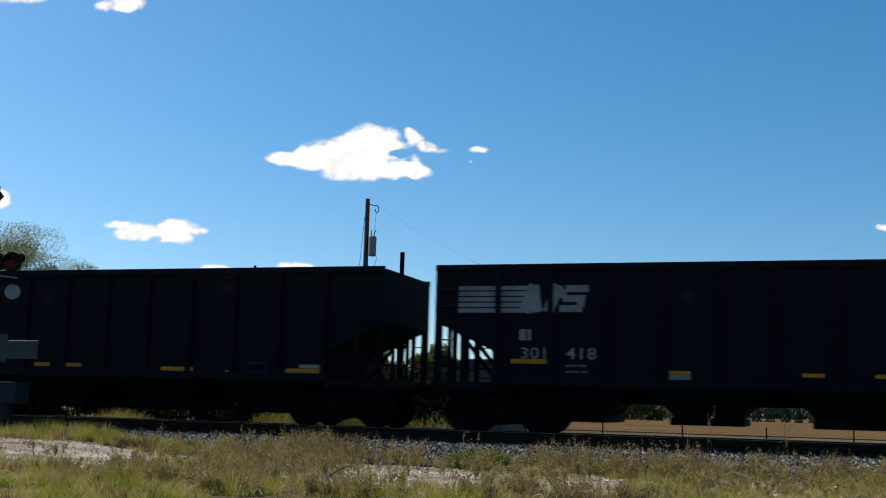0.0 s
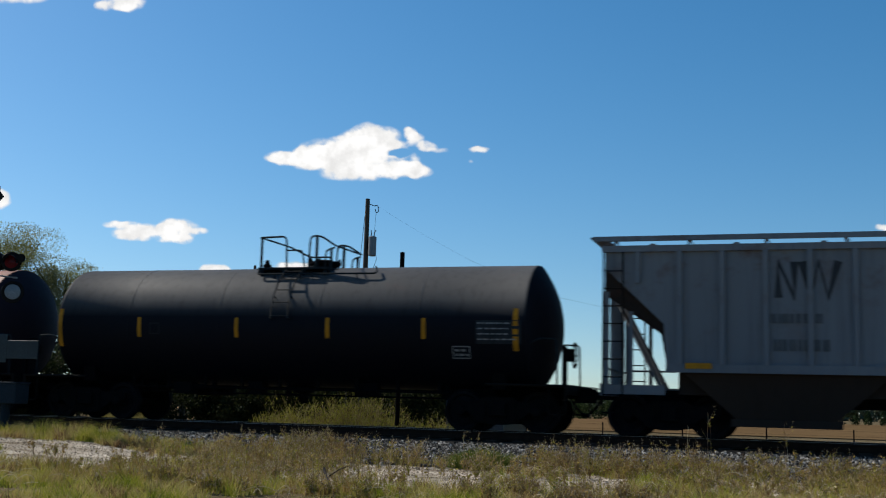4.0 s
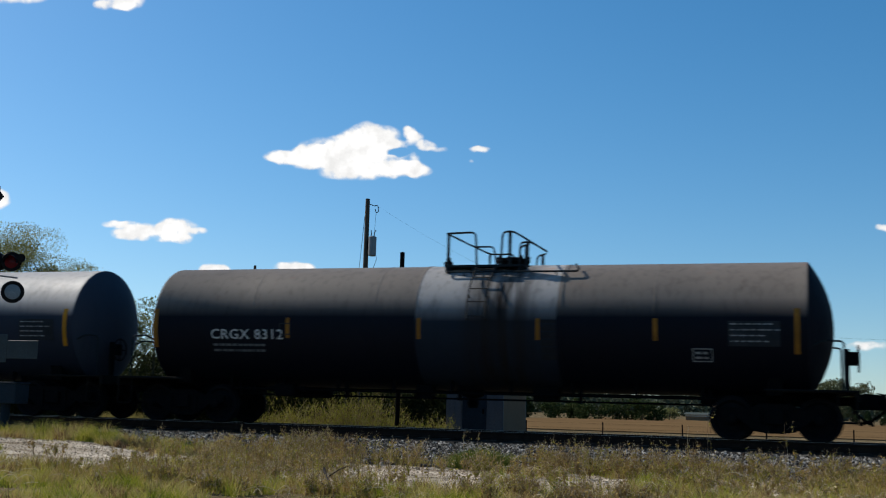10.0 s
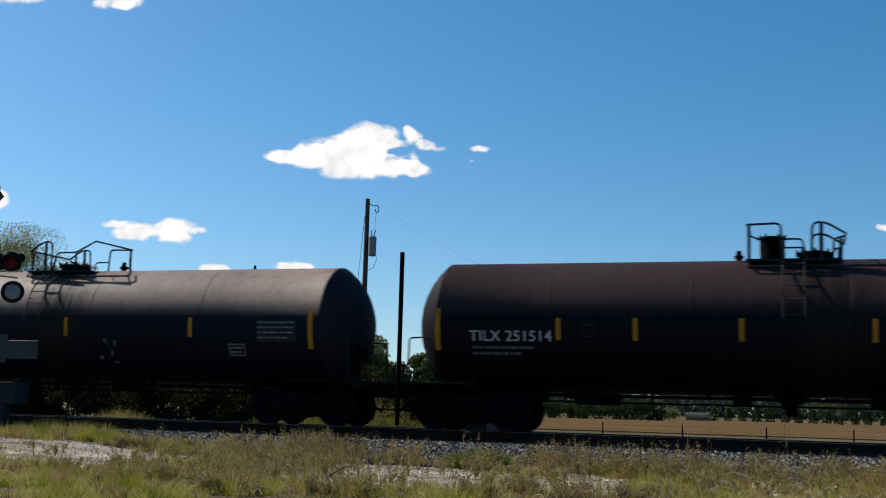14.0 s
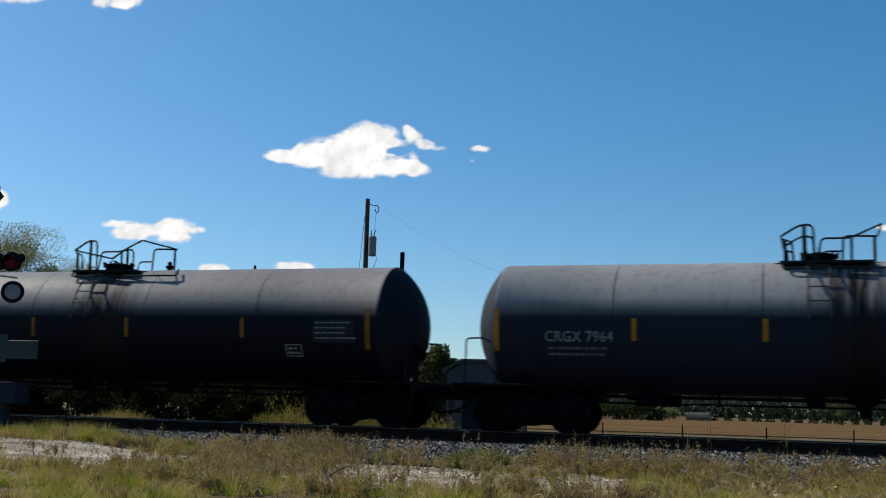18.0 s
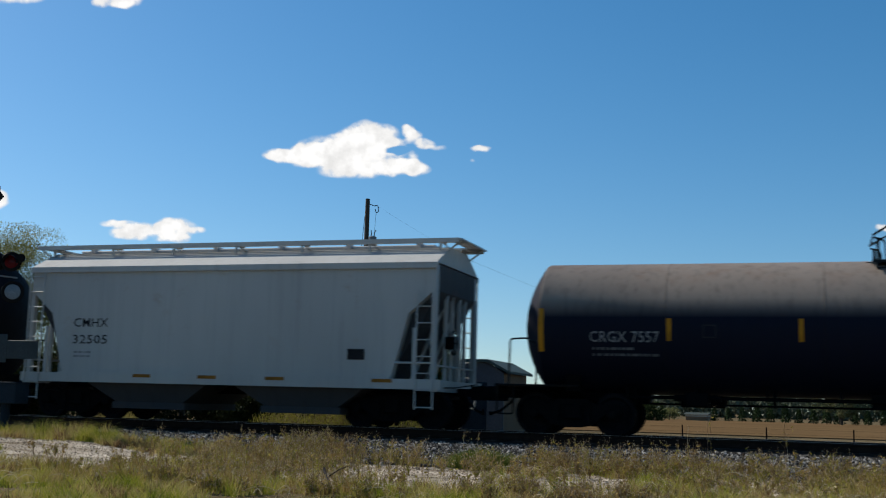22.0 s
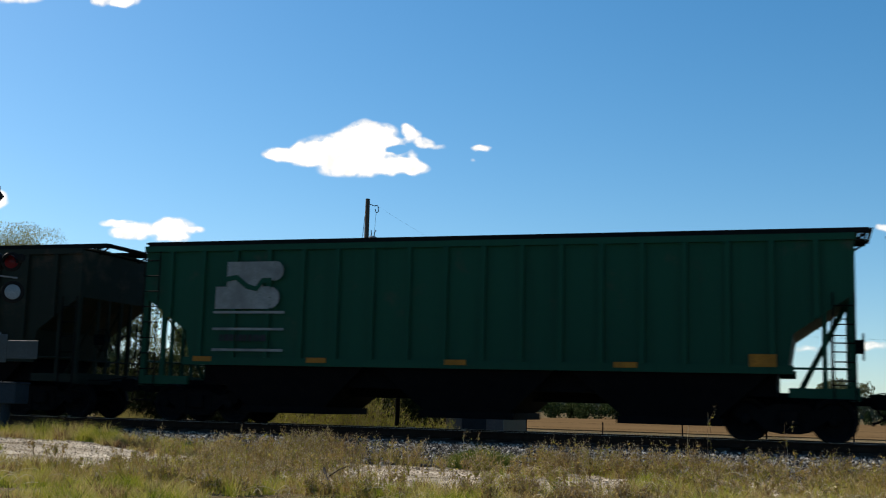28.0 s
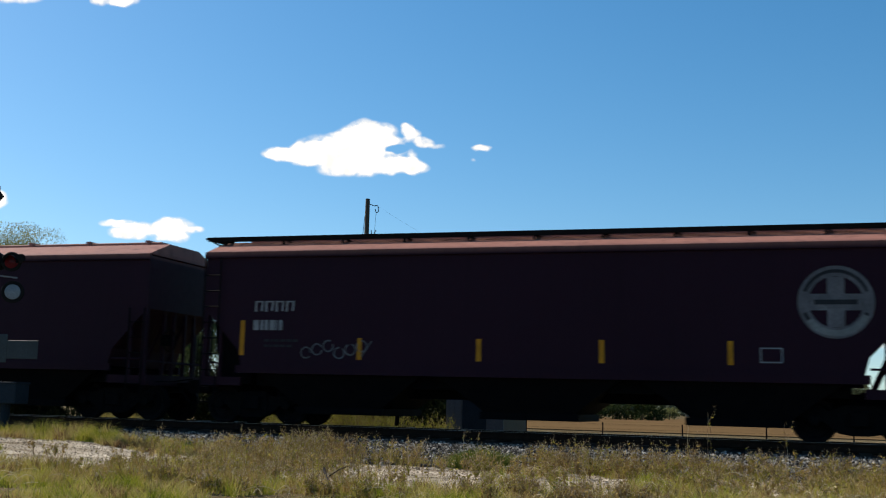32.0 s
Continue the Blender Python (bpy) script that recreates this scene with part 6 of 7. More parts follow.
box(bm, -0.40, 0.40, -1.53, -1.50, 0.05, 1.95, 0.01)
d = part("door", bm, M_CAB, shed)
bm = bmesh.new()
box(bm, 0.28, 0.33, -1.57, -1.53, 0.95, 1.10)
part("handle", bm, M_STEEL, d)
fence = tagged(empty("wire_fence", pose(0, 20, GZ)), "thin wire fence on steel posts before the field", "fence")
for i in range(26):
    x = -33.0 + i * 3.12
    def fpost(bm):
        box(bm, -0.025, 0.025, -0.025, 0.025, -0.05, 0.70)
    put("fence_post", cached("fence_post", fpost, M_RAIL), fence, pose(x, 0, 0, 0, random.uniform(-3, 3), 0))
for z in (0.25, 0.45, 0.64):
    bm = bmesh.new()
    tube(bm, [(-33, -0.03, z), (45, -0.03, z)], 0.0022, 4)
    part("fence_wire", bm, M_RAIL, fence)

# far farm building
M_FARW = plain("far_white_siding", (0.5, 0.49, 0.46), 0.7)
M_FARR = plain("far_tan_siding", (0.22, 0.14, 0.08), 0.7)
M_FARG = plain("far_dark_roof", (0.05, 0.06, 0.05), 0.8)
farm = tagged(empty("farm_building", pose(-17.0, 150, GZ)), "small far tan and white farm building, dark roof", "building")
bm = bmesh.new()
box(bm, -1.4, 1.6, -2.0, 4, 0, 0.62)
part("wall", bm, M_FARR, farm)
bm = bmesh.new()
box(bm, -1.45, 1.65, -2.05, 4.05, 0.62, 0.95)
part("upper_wall", bm, M_FARW, farm)
bm = bmesh.new()
A = [bm.verts.new(p) for p in ((-1.7, -2.4, 0.93), (1.9, -2.4, 0.93), (1.9, 1, 1.25), (-1.7, 1, 1.25), (1.9, 4.4, 0.93), (-1.7, 4.4, 0.93))]
for q in ((0, 1, 2, 3), (3, 2, 4, 5), (0, 3, 5), (1, 4, 2), (0, 5, 4, 1)):
    bm.faces.new([A[i] for i in q])
part("roof", bm, M_FARG, farm)

# a dead branch lying in the weeds
bm = bmesh.new()
tube(bm, [(0, 0, 0.30), (0.18, -0.3, 0.20), (0.42, -0.7, 0.10), (0.7, -1.2, 0.0)], 0.022, 6, 0.012)
tube(bm, [(0.18, -0.3, 0.20), (0.30, -0.2, 0.30), (0.45, -0.2, 0.36)], 0.010, 5, 0.004)
tube(bm, [(0.42, -0.7, 0.10), (0.36, -0.9, 0.18), (0.25, -1.0, 0.24)], 0.009, 5, 0.004)
o = part("fallen_branch", bm, M_TIE)
o.matrix_basis = pose(-6.25, -11.1, GZ)
tagged(o, "dead brown branch lying among dry weeds", "branch")


# ---- plants ----


def mesh_np(name, V, F, material):
    """A mesh straight from arrays of points and triangles or quads."""
    me = bpy.data.meshes.new(name)
    V, F = np.asarray(V, dtype=np.float32), np.asarray(F, dtype=np.int32)
    k = F.shape[1]
    me.vertices.add(len(V))
    me.vertices.foreach_set("co", V.ravel())
    me.loops.add(F.size)
    me.loops.foreach_set("vertex_index", F.ravel())
    me.polygons.add(len(F))
    me.polygons.foreach_set("loop_start", np.arange(0, F.size, k, dtype=np.int32))
    me.polygons.foreach_set("loop_total", np.full(len(F), k, dtype=np.int32))
    me.update(calc_edges=True)
    me.materials.append(material)
    return me


def blades(x, y, z, h, w, rnd, lean=0.45):
    """Grass blades: two bent quads and a tip each, at the given roots."""
    n = len(x)
    a = rnd.uniform(0, 2 * np.pi, n)
    b = rnd.uniform(0, 2 * np.pi, n)
    d = np.stack([np.cos(a), np.sin(a), np.zeros(n)], 1)
    side = np.stack([np.cos(b), np.sin(b), np.zeros(n)], 1) * (w / 2)[:, None]
    root = np.stack([x, y, z], 1)
    k = (h * lean * rnd.uniform(0.2, 1.0, n))[:, None]
    up = np.array([0, 0, 1.0])
    m = root + up * (h * 0.55)[:, None] + d * k * 0.3
    t = root + up * (h * 0.97)[:, None] + d * k
    V = np.stack([root - side, root + side, m + side * 0.8, m - side * 0.8, t], 1)
    base = (np.arange(n) * 5)[:, None]
    F = np.concatenate([base + np.array([[0, 1, 2]]), base + np.array([[0, 2, 3]]), base + np.array([[3, 2, 4]])], 0)
    return V.reshape(-1, 3), F


def leaves(P, size, rnd, droop=0.6):
    """Small leaf quads round the given points."""
    n = len(P)
    u = rnd.normal(size=(n, 3))
    u /= np.linalg.norm(u, axis=1)[:, None]
    v = np.cross(u, rnd.normal(size=(n, 3)))
    v /= np.linalg.norm(v, axis=1)[:, None]
    s = (size * rnd.uniform(0.6, 1.3, n))[:, None]
    V = np.stack([P - u * s, P + v * s * 0.45, P + u * s, P - v * s * 0.45], 1)
    return V.reshape(-1, 3), (np.arange(n) * 4)[:, None] + np.array([[0, 1, 2, 3]])


GREENS = [(0.022, 0.030, 0.008), (0.12, 0.155, 0.014), (0.27, 0.29, 0.028), (0.37, 0.33, 0.055), (0.52, 0.43, 0.17), (0.34, 0.225, 0.10), (0.13, 0.07, 0.035), (0.04, 0.025, 0.018)]
STRAWS = [(0.30, 0.20, 0.12), (0.56, 0.45, 0.30), (0.15, 0.085, 0.055), (0.30, 0.23, 0.12), (0.06, 0.034, 0.026)]
M_GRASS = attr_mix("grass_blades", GREENS, 0.7, 0.35, 0.70, 1.1)
M_STRAW = attr_mix("dry_stalks", STRAWS, 0.8, 0.25, 0.4)
M_SEED = attr_mix("seed_heads", [(0.24, 0.14, 0.08), (0.10, 0.052, 0.036), (0.29, 0.22, 0.10), (0.56, 0.47, 0.36), (0.055, 0.03, 0.022)], 0.9, 0.3, 0.45, 1.3)
M_WEEDL = attr_mix("weed_leaves", [(0.075, 0.085, 0.014), (0.27, 0.24, 0.04), (0.34, 0.23, 0.085), (0.15, 0.085, 0.045)], 0.7, 0.4, 0.5, 1.2)


def foreground_grass():
    """Tufts of bent blades: low on the verge, sparse on the road, taller along the ballast foot."""
    rnd = np.random.RandomState(11)
    X, Y, Z, H, Wd = [], [], [], [], []

    def tuft(xi, yi, h, n, r):
        X.append(xi + rnd.normal(0, r, n))
        Y.append(yi + rnd.normal(0, r, n))
        Z.append(np.full(n, ground_height(xi, yi) - 0.01))
        H.append(h * rnd.uniform(0.4, 1.1, n))
        Wd.append(rnd.uniform(0.005, 0.012, n))

    for _ in range(72000):
        xi, yi = rnd.uniform(-21, 4), rnd.uniform(-16, -2.6)
        ang = math.degrees(math.atan2(-xi, yi + 25.25))
        if ang > 41 or ang < -5:
            continue
        big = noise.noise(Vector((xi * 0.6, yi * 0.6, 7.3)))
        fine = noise.noise(Vector((xi * 2.3, yi * 2.3, 2.1)))
        bare, road = bare_at(xi, yi), road_at(xi, yi)
        if yi > -3.7 - 0.65 * ease((xi + 16.5) / 3) and xi < -11.2:
            # thick verge between the road and the track
            k = ease((-11.2 - xi) / 1.5)
            dens, h = 0.75 + 0.5 * fine, (0.20 + 0.14 * big + 0.08 * fine) * (0.5 + 0.5 * k)
        elif yi > -3.9:
            dens, h = 0.05 + 0.9 * max(0, big) + 0.3 * fine + 0.5 * ease((-8.3 - xi) / 1.5) * ease((-2.9 - yi) / 0.6), 0.14 + 0.12 * big
        else:
            patch = noise.noise(Vector((xi * 1.3, yi * 0.9, 4.4)))
            dens = (0.10 + 0.9 * big + 1.2 * patch + 0.8 * fine) * (1 - bare) ** 2 + 0.16 * (1 - road)
            h = 0.085 + 0.09 * max(0.0, patch) + 0.07 * big + 0.07 * fine + (0.04 if xi > -7 else 0)
        if rnd.rand() > dens:
            continue
        h = max(0.035, h * rnd.uniform(0.45, 1.9))
        tuft(xi, yi, h, rnd.randint(8, 22), rnd.uniform(0.015, 0.07))
    V, F = blades(np.concatenate(X), np.concatenate(Y), np.concatenate(Z), np.concatenate(H), np.concatenate(Wd), rnd, 0.9)
    tagged(put("grass", mesh_np("grass", V, F, M_GRASS)), "uneven dry yellow-green grass beside the track", "grass", kind="stuff")


foreground_grass()


def straw_litter():
    """Pale dead stems that lie bent over the grass."""
    rnd = np.random.RandomState(61)
    VV, FF, o = [], [], 0
    for _ in range(900):
        x, y = rnd.uniform(-14, 2.5), rnd.uniform(-13, -4.2)
        if bare_at(x, y) > 0.5:
            continue
        a, L = rnd.uniform(0, 6.28), rnd.uniform(0.12, 0.55)
        t = np.linspace(0, 1, 5)
        p = np.stack([x + np.cos(a) * L * t, y + np.sin(a) * L * t + 0.06 * L * np.sin(3 * t), ground_height(x, y) + 0.04 + rnd.uniform(0.02, 0.16) * np.sin(np.pi * (0.15 + 0.8 * t))], 1)
        w = rnd.uniform(0.002, 0.005)
        VV.append(np.stack([p + np.array([0, 0, w]), p - np.array([0, 0, w])], 1).reshape(-1, 3))
        FF += [(o + 2 * i, o + 2 * i + 1, o + 2 * i + 3, o + 2 * i + 2) for i in range(4)]
        o += 10
    m = attr_mix("bleached_stems", [(0.44, 0.36, 0.22), (0.70, 0.60, 0.42), (0.26, 0.18, 0.10)], 0.8, 0.2)
    tagged(put("straw_litter", mesh_np("straw_litter", np.concatenate(VV), np.array(FF), m)), "pale dead stems lying over the grass", "straw", kind="stuff")


straw_litter()


def weed_plants(name, spots, rnd, label, leaf_mat=None, seed_mat=None):
    """Branching dry weeds: thin stems, side twigs, narrow leaves and seed heads."""
    SV, SF, LV, LF, HV, HF = [], [], [], [], [], []
    so = lo = ho = 0
    for px, py, ph, bushy in spots:
        stems = rnd.randint(2, 5) if bushy else 1
        for _ in range(stems):
            lean = rnd.uniform(-0.5, 0.5, 2) * (1.0 if bushy else 0.16)
            z0 = ground_height(px, py) - 0.01 if py < -3.5 else (GZ if py > 0 else GZ + max(0.0, min(1.0, (py + 3.7) / 2.3)) * 0.4)
            h = ph * rnd.uniform(0.7, 1.05)
            k = 7
            ts = np.linspace(0, 1, k)
            pts = np.stack([px + lean[0] * h * ts ** 1.4 + rnd.normal(0, 0.008, k), py + lean[1] * h * ts ** 1.4, z0 + h * ts], 1)
            twigs = [pts]
            for j in range(rnd.randint(5, 11) if bushy else rnd.randint(2, 5)):
                b = pts[rnd.randint(2, k - 1)]
                d = rnd.normal(size=3)
                d[2] = abs(d[2]) + 0.45
                d /= np.linalg.norm(d)
                L = h * rnd.uniform(0.15, 0.36)
                twigs.append(np.stack([b, b + d * L * 0.6, b + d * L + np.array([0, 0, 0.02])]))
            for q in twigs:
                r = 0.0036 if q is pts else 0.0020
                m = len(q)
                ring = np.stack([q + np.array([r, 0, 0]), q + np.array([-r * 0.5, r * 0.87, 0]), q + np.array([-r * 0.5, -r * 0.87, 0])], 1).reshape(-1, 3)
                SV.append(ring)
                for i in range(m - 1):
                    for c in range(3):
                        a, b2 = so + i * 3 + c, so + i * 3 + (c + 1) % 3
                        SF.append((a, b2, b2 + 3, a + 3))
                so += m * 3
                # leaves along, seeds at the tip
                nl = rnd.randint(1, 5)
                t = rnd.uniform(0.1, 0.9, nl)
                i0 = np.minimum((t * (m - 1)).astype(int), m - 2)
                fr = (t * (m - 1) - i0)[:, None]
                P = q[i0] * (1 - fr) + q[i0 + 1] * fr + rnd.normal(0, 0.014, (nl, 3))
                V, F = leaves(P, rnd.uniform(0.014, 0.034, nl), rnd)
                LV.append(V)
                LF.append(F + lo)
                lo += len(V)
                ns = rnd.randint(3, 8)
                P = q[-1] + rnd.normal(0, 1, (ns, 3)) * np.array([0.016, 0.016, 0.030])
                V, F = leaves(P, np.full(ns, 0.010), rnd)
                HV.append(V)
                HF.append(F + ho)
                ho += len(V)
    ob = put(name, mesh_np(name, np.concatenate(SV), np.array(SF), M_STRAW))
    tagged(ob, label, "weeds", kind="stuff")
    put("leaves", mesh_np(name + "_leaf", np.concatenate(LV), np.concatenate(LF), leaf_mat or M_WEEDL), ob)
    put("seed_heads", mesh_np(name + "_seed", np.concatenate(HV), np.concatenate(HF), seed_mat or M_SEED), ob)
    return ob


def scatter_weeds():
    rnd = np.random.RandomState(23)
    spots = []
    for _ in range(6400):
        x, y = rnd.uniform(-15, 3.2), rnd.uniform(-12.5, -3.6)
        ang = math.degrees(math.atan2(-x, y + 25.25))
        if ang > 41 or ang < -4.5:
            continue
        big = noise.noise(Vector((x * 0.55, y * 0.5, 21.0)))
        side = math.degrees(math.atan2(-x, y + 25.25))
        lush = 0.02 + 0.23 * math.exp(-((side - 26.5) / 4.2) ** 2) + (0.22 if side < 17 else 0.06)
        if side > 33 and y > -10.5:
            lush = 0.012
        if rnd.rand() < (lush + 0.55 * big) * (1 - 0.96 * bare_at(x, y)):
            tall = 0.17 + 0.17 * ease((y + 9) / 4.5)
            spots.append((x, y, rnd.uniform(0.6, 1.7) * tall * (1.0 + 0.5 * big), True))
    # clumps that stand out along the ballast foot
    for cx, cy, h, n in ((-9.6, -4.0, 0.66, 22), (-8.9, -4.3, 0.60, 18), (-10.6, -4.1, 0.5, 16), (-11.6, -3.8, 0.45, 12), (-8.1, -4.2, 0.42, 8), (-4.6, -3.9, 0.36, 8), (-0.9, -4.2, 0.50, 14), (-1.5, -4.0, 0.46, 10), (0.3, -4.2, 0.5, 12), (-2.6, -4.3, 0.4, 10), (0.9, -4.4, 0.5, 8)):
        for _ in range(n):
            spots.append((cx + rnd.normal(0, 0.28), cy + rnd.normal(0, 0.25), h * rnd.uniform(0.5, 1.1), True))
    weed_plants("roadside_weeds", spots, rnd, "brown and green dry weeds with seed heads")
    tall = [(-1.96, -3.0, 1.22, False), (-1.90, -3.02, 1.0, False), (-0.55, -3.0, 1.15, False), (-0.5, -3.05, 0.95, False), (-2.35, -2.9, 0.75, False), (-6.9, -2.6, 0.62, False), (-6.6, -2.6, 0.58, False), (-4.6, -2.4, 0.6, False)]
    while len(tall) < 420:
        x, y = rnd.uniform(-12.5, -3.5), rnd.uniform(-11.5, -4.0)
        side = math.degrees(math.atan2(-x, y + 25.25))
        if rnd.rand() < math.exp(-((side - 25.5) / 5.0) ** 2):
            tall.append((x, y, rnd.uniform(0.26, 0.60) * (0.7 + 0.3 * ease((y + 10) / 5)), False))
    weed_plants("tall_stalks", tall, rnd, "tall thin brown seed stalks among the weeds")


scatter_weeds()


def weedy_grass():
    """Loose tall bunches of dry grass that stand among the weeds."""
    rnd = np.random.RandomState(83)
    X, Y, Z, H, Wd = [], [], [], [], []
    while len(X) < 150:
        cx, cy = rnd.uniform(-12.5, 2.0), rnd.uniform(-12, -4.2)
        side = math.degrees(math.atan2(-cx, cy + 25.25))
        if rnd.rand() > 0.22 + math.exp(-((side - 26.0) / 5.5) ** 2) or side < -3 or bare_at(cx, cy) > 0.25:
            continue
        n = rnd.randint(35, 110)
        X.append(cx + rnd.normal(0, 0.10, n))
        Y.append(cy + rnd.normal(0, 0.10, n))
        Z.append(np.full(n, ground_height(cx, cy) - 0.01))
        H.append(rnd.uniform(0.16, 0.36) * rnd.uniform(0.5, 1.15, n))
        Wd.append(rnd.uniform(0.006, 0.013, n))
    V, F = blades(np.concatenate(X), np.concatenate(Y), np.concatenate(Z), np.concatenate(H), np.concatenate(Wd), rnd, 0.7)
    m = attr_mix("bunch_grass", [(0.16, 0.17, 0.025), (0.34, 0.29, 0.06), (0.24, 0.145, 0.06), (0.42, 0.33, 0.13), (0.10, 0.06, 0.03)], 0.75, 0.35, 0.4, 1.2)
    tagged(put("bunch_grass", mesh_np("bunch_grass", V, F, m)), "loose olive and brown bunches of dry grass", "grass", kind="stuff")


weedy_grass()


def clump(name, cx, cy, rx, ry, n, h, mat, label, seed, z=None, category="grass"):
    rnd = np.random.RandomState(seed)
    a, r = rnd.uniform(0, 6.28, n), np.sqrt(rnd.uniform(0, 1, n))
    x, y = cx + np.cos(a) * r * rx, cy + np.sin(a) * r * ry
    zz = np.full(n, GZ if z is None else z)
    V, F = blades(x, y, zz, h * rnd.uniform(0.45, 1.15, n) * (1.05 - 0.5 * r), rnd.uniform(0.006, 0.014, n), rnd, 0.6)
    return tagged(put(name, mesh_np(name, V, F, mat)), label, category, kind="stuff")


M_FRESH = attr_mix("fresh_grass", [(0.06, 0.10, 0.015), (0.12, 0.15, 0.03), (0.20, 0.18, 0.05)], 0.7, 0.35)
M_PALEG = attr_mix("pale_dry_grass", [(0.26, 0.21, 0.06), (0.36, 0.29, 0.10), (0.20, 0.18, 0.05)], 0.8, 0.35)
clump("grass_tuft", -6.1, -4.1, 0.66, 0.38, 2600, 0.47, M_FRESH, "green grass tuft at the ballast foot", 3)
clump("grass_tuft", -7.55, -4.0, 0.42, 0.3, 700, 0.20, M_PALEG, "pale dry grass tuft at the ballast foot", 4)
clump("grass_tuft", -3.4, -4.2, 0.5, 0.35, 1100, 0.33, M_PALEG, "pale dry grass tuft at the ballast foot", 5)
clump("grass_tuft", 0.25, -4.9, 0.38, 0.3, 1100, 0.30, M_PALEG, "pale dry grass tuft at the ballast foot", 6)
clump("grass_mound", -20.8, 6.0, 1.25, 0.7, 3600, 0.92, M_PALEG, "rounded pale yellow grass clump behind the rails", 7)
clump("verge_grass", -24, 8.0, 14, 3.2, 26000, 0.26, M_PALEG, "sunlit yellow grass verge behind the rails", 8)
clump("verge_grass", -8, 7.5, 10, 2.6, 12000, 0.22, M_PALEG, "sunlit yellow grass verge behind the rails", 9)


def back_weeds():
    rnd = np.random.RandomState(41)
    spots = []
    for _ in range(190):
        x = rnd.uniform(-15.4, -11.2)
        tall = 0.56 + 0.50 * math.exp(-((x + 12.6) / 0.9) ** 2) + 0.30 * math.exp(-((x + 14.4) / 0.4) ** 2)
        spots.append((x, rnd.uniform(4.6, 6.6), tall * rnd.uniform(0.6, 1.7), True))
    spots += [(rnd.uniform(-11.0, -9.6), rnd.uniform(4.6, 6.0), rnd.uniform(0.4, 0.85), True) for _ in range(40)]
    ym = attr_mix("yellow_weed_leaves", [(0.22, 0.23, 0.03), (0.42, 0.37, 0.06), (0.13, 0.15, 0.03)], 0.7, 0.4)
    weed_plants("yellow_weeds", spots, rnd, "yellow-green flowering weeds behind the track", ym, ym)
    clump("yellow_weed_grass", -12.8, 5.6, 2.4, 1.0, 3200, 0.62, ym, "tall yellow-green grass behind the track", 43)


back_weeds()

M_BARK = surface("tree_bark", (0.04, 0.03, 0.022), (0.09, 0.07, 0.05), 0.9, 0, 3, 20, 0.5, 0.02)


def tree(x, y, height, width, n, mat, label, seed, leaf=0.11, base=0.12, name="tree", group="trees behind the railway", fill=9):
    """A tapered trunk with limbs and a crown of many small leaves in uneven clumps."""
    rnd = np.random.RandomState(seed)
    t = empty(name, pose(x, y, GZ))
    tagged(t, label, "tree", group)
    bm = bmesh.new()
    r0 = 0.035 * height
    tube(bm, [(0, 0, -0.1), (rnd.normal(0, 0.05), rnd.normal(0, 0.05), height * 0.3), (rnd.normal(0, 0.2), rnd.normal(0, 0.2), height * 0.62), (rnd.normal(0, 0.3), 0, height * 0.88)], r0, 8, r0 * 0.15)
    cl = []
    for k in range(11):
        z0 = height * rnd.uniform(base + 0.08, 0.65)
        a = rnd.uniform(0, 6.28)
        rr = width / 2 * rnd.uniform(0.45, 0.95)
        zt = min(height * 0.97, z0 + height * rnd.uniform(0.10, 0.35))
        tip = (math.cos(a) * rr, math.sin(a) * rr, zt)
        tube(bm, [(0, 0, z0), (tip[0] * 0.5, tip[1] * 0.5, (z0 + zt) / 2 + 0.1), tip], r0 * 0.35, 5, r0 * 0.08)
        cl.append((*tip, width * rnd.uniform(0.14, 0.24)))
        cl.append((tip[0] * 0.6, tip[1] * 0.6, zt - height * 0.06, width * rnd.uniform(0.12, 0.2)))
    for k in range(fill):
        a, q = rnd.uniform(0, 6.28), rnd.uniform(0, 0.42)
        cl.append((math.cos(a) * q * width, math.sin(a) * q * width, height * rnd.uniform(base + 0.15, 0.95) * (1 - 0.25 * q), width * rnd.uniform(0.13, 0.22)))
    part("trunk", bm, M_BARK, t, "", True)
    per = n // len(cl)
    P = []
    for cx, cy, cz, r in cl:
        d = rnd.normal(size=(per, 3))
        d /= np.linalg.norm(d, axis=1)[:, None]
        P.append(np.array([cx, cy, cz]) + d * (r * rnd.uniform(0.25, 1.0, per) ** 0.6)[:, None] * np.array([1, 1, 0.8]))
    P = np.concatenate(P)
    P = P[P[:, 2] < height]
    V, F = leaves(P, np.full(len(P), leaf), rnd)
    put("crown", mesh_np("crown", V, F, mat), t)
    return t


M_LEAFA = attr_mix("autumn_leaves", [(0.10, 0.115, 0.045), (0.17, 0.18, 0.07), (0.24, 0.23, 0.10), (0.13, 0.145, 0.065)], 0.7, 0.65)
M_LEAFM = attr_mix("dull_green_leaves", [(0.05, 0.068, 0.022), (0.09, 0.11, 0.035), (0.14, 0.145, 0.055)], 0.75, 0.45)
M_LEAFD = attr_mix("dark_leaves", [(0.008, 0.012, 0.003), (0.018, 0.023, 0.007), (0.028, 0.030, 0.010)], 0.75, 0.25)
M_LEAFF = attr_mix("far_leaves", [(0.014, 0.024, 0.008), (0.03, 0.046, 0.013), (0.055, 0.065, 0.022)], 0.8, 0.2)
# paler grey-green leaf colour stands in for distance haze
M_HAZE_TINT = attr_mix("haze_tinted_far_leaves", [(0.045, 0.062, 0.040), (0.075, 0.092, 0.062), (0.11, 0.12, 0.085)], 0.8, 0.2)
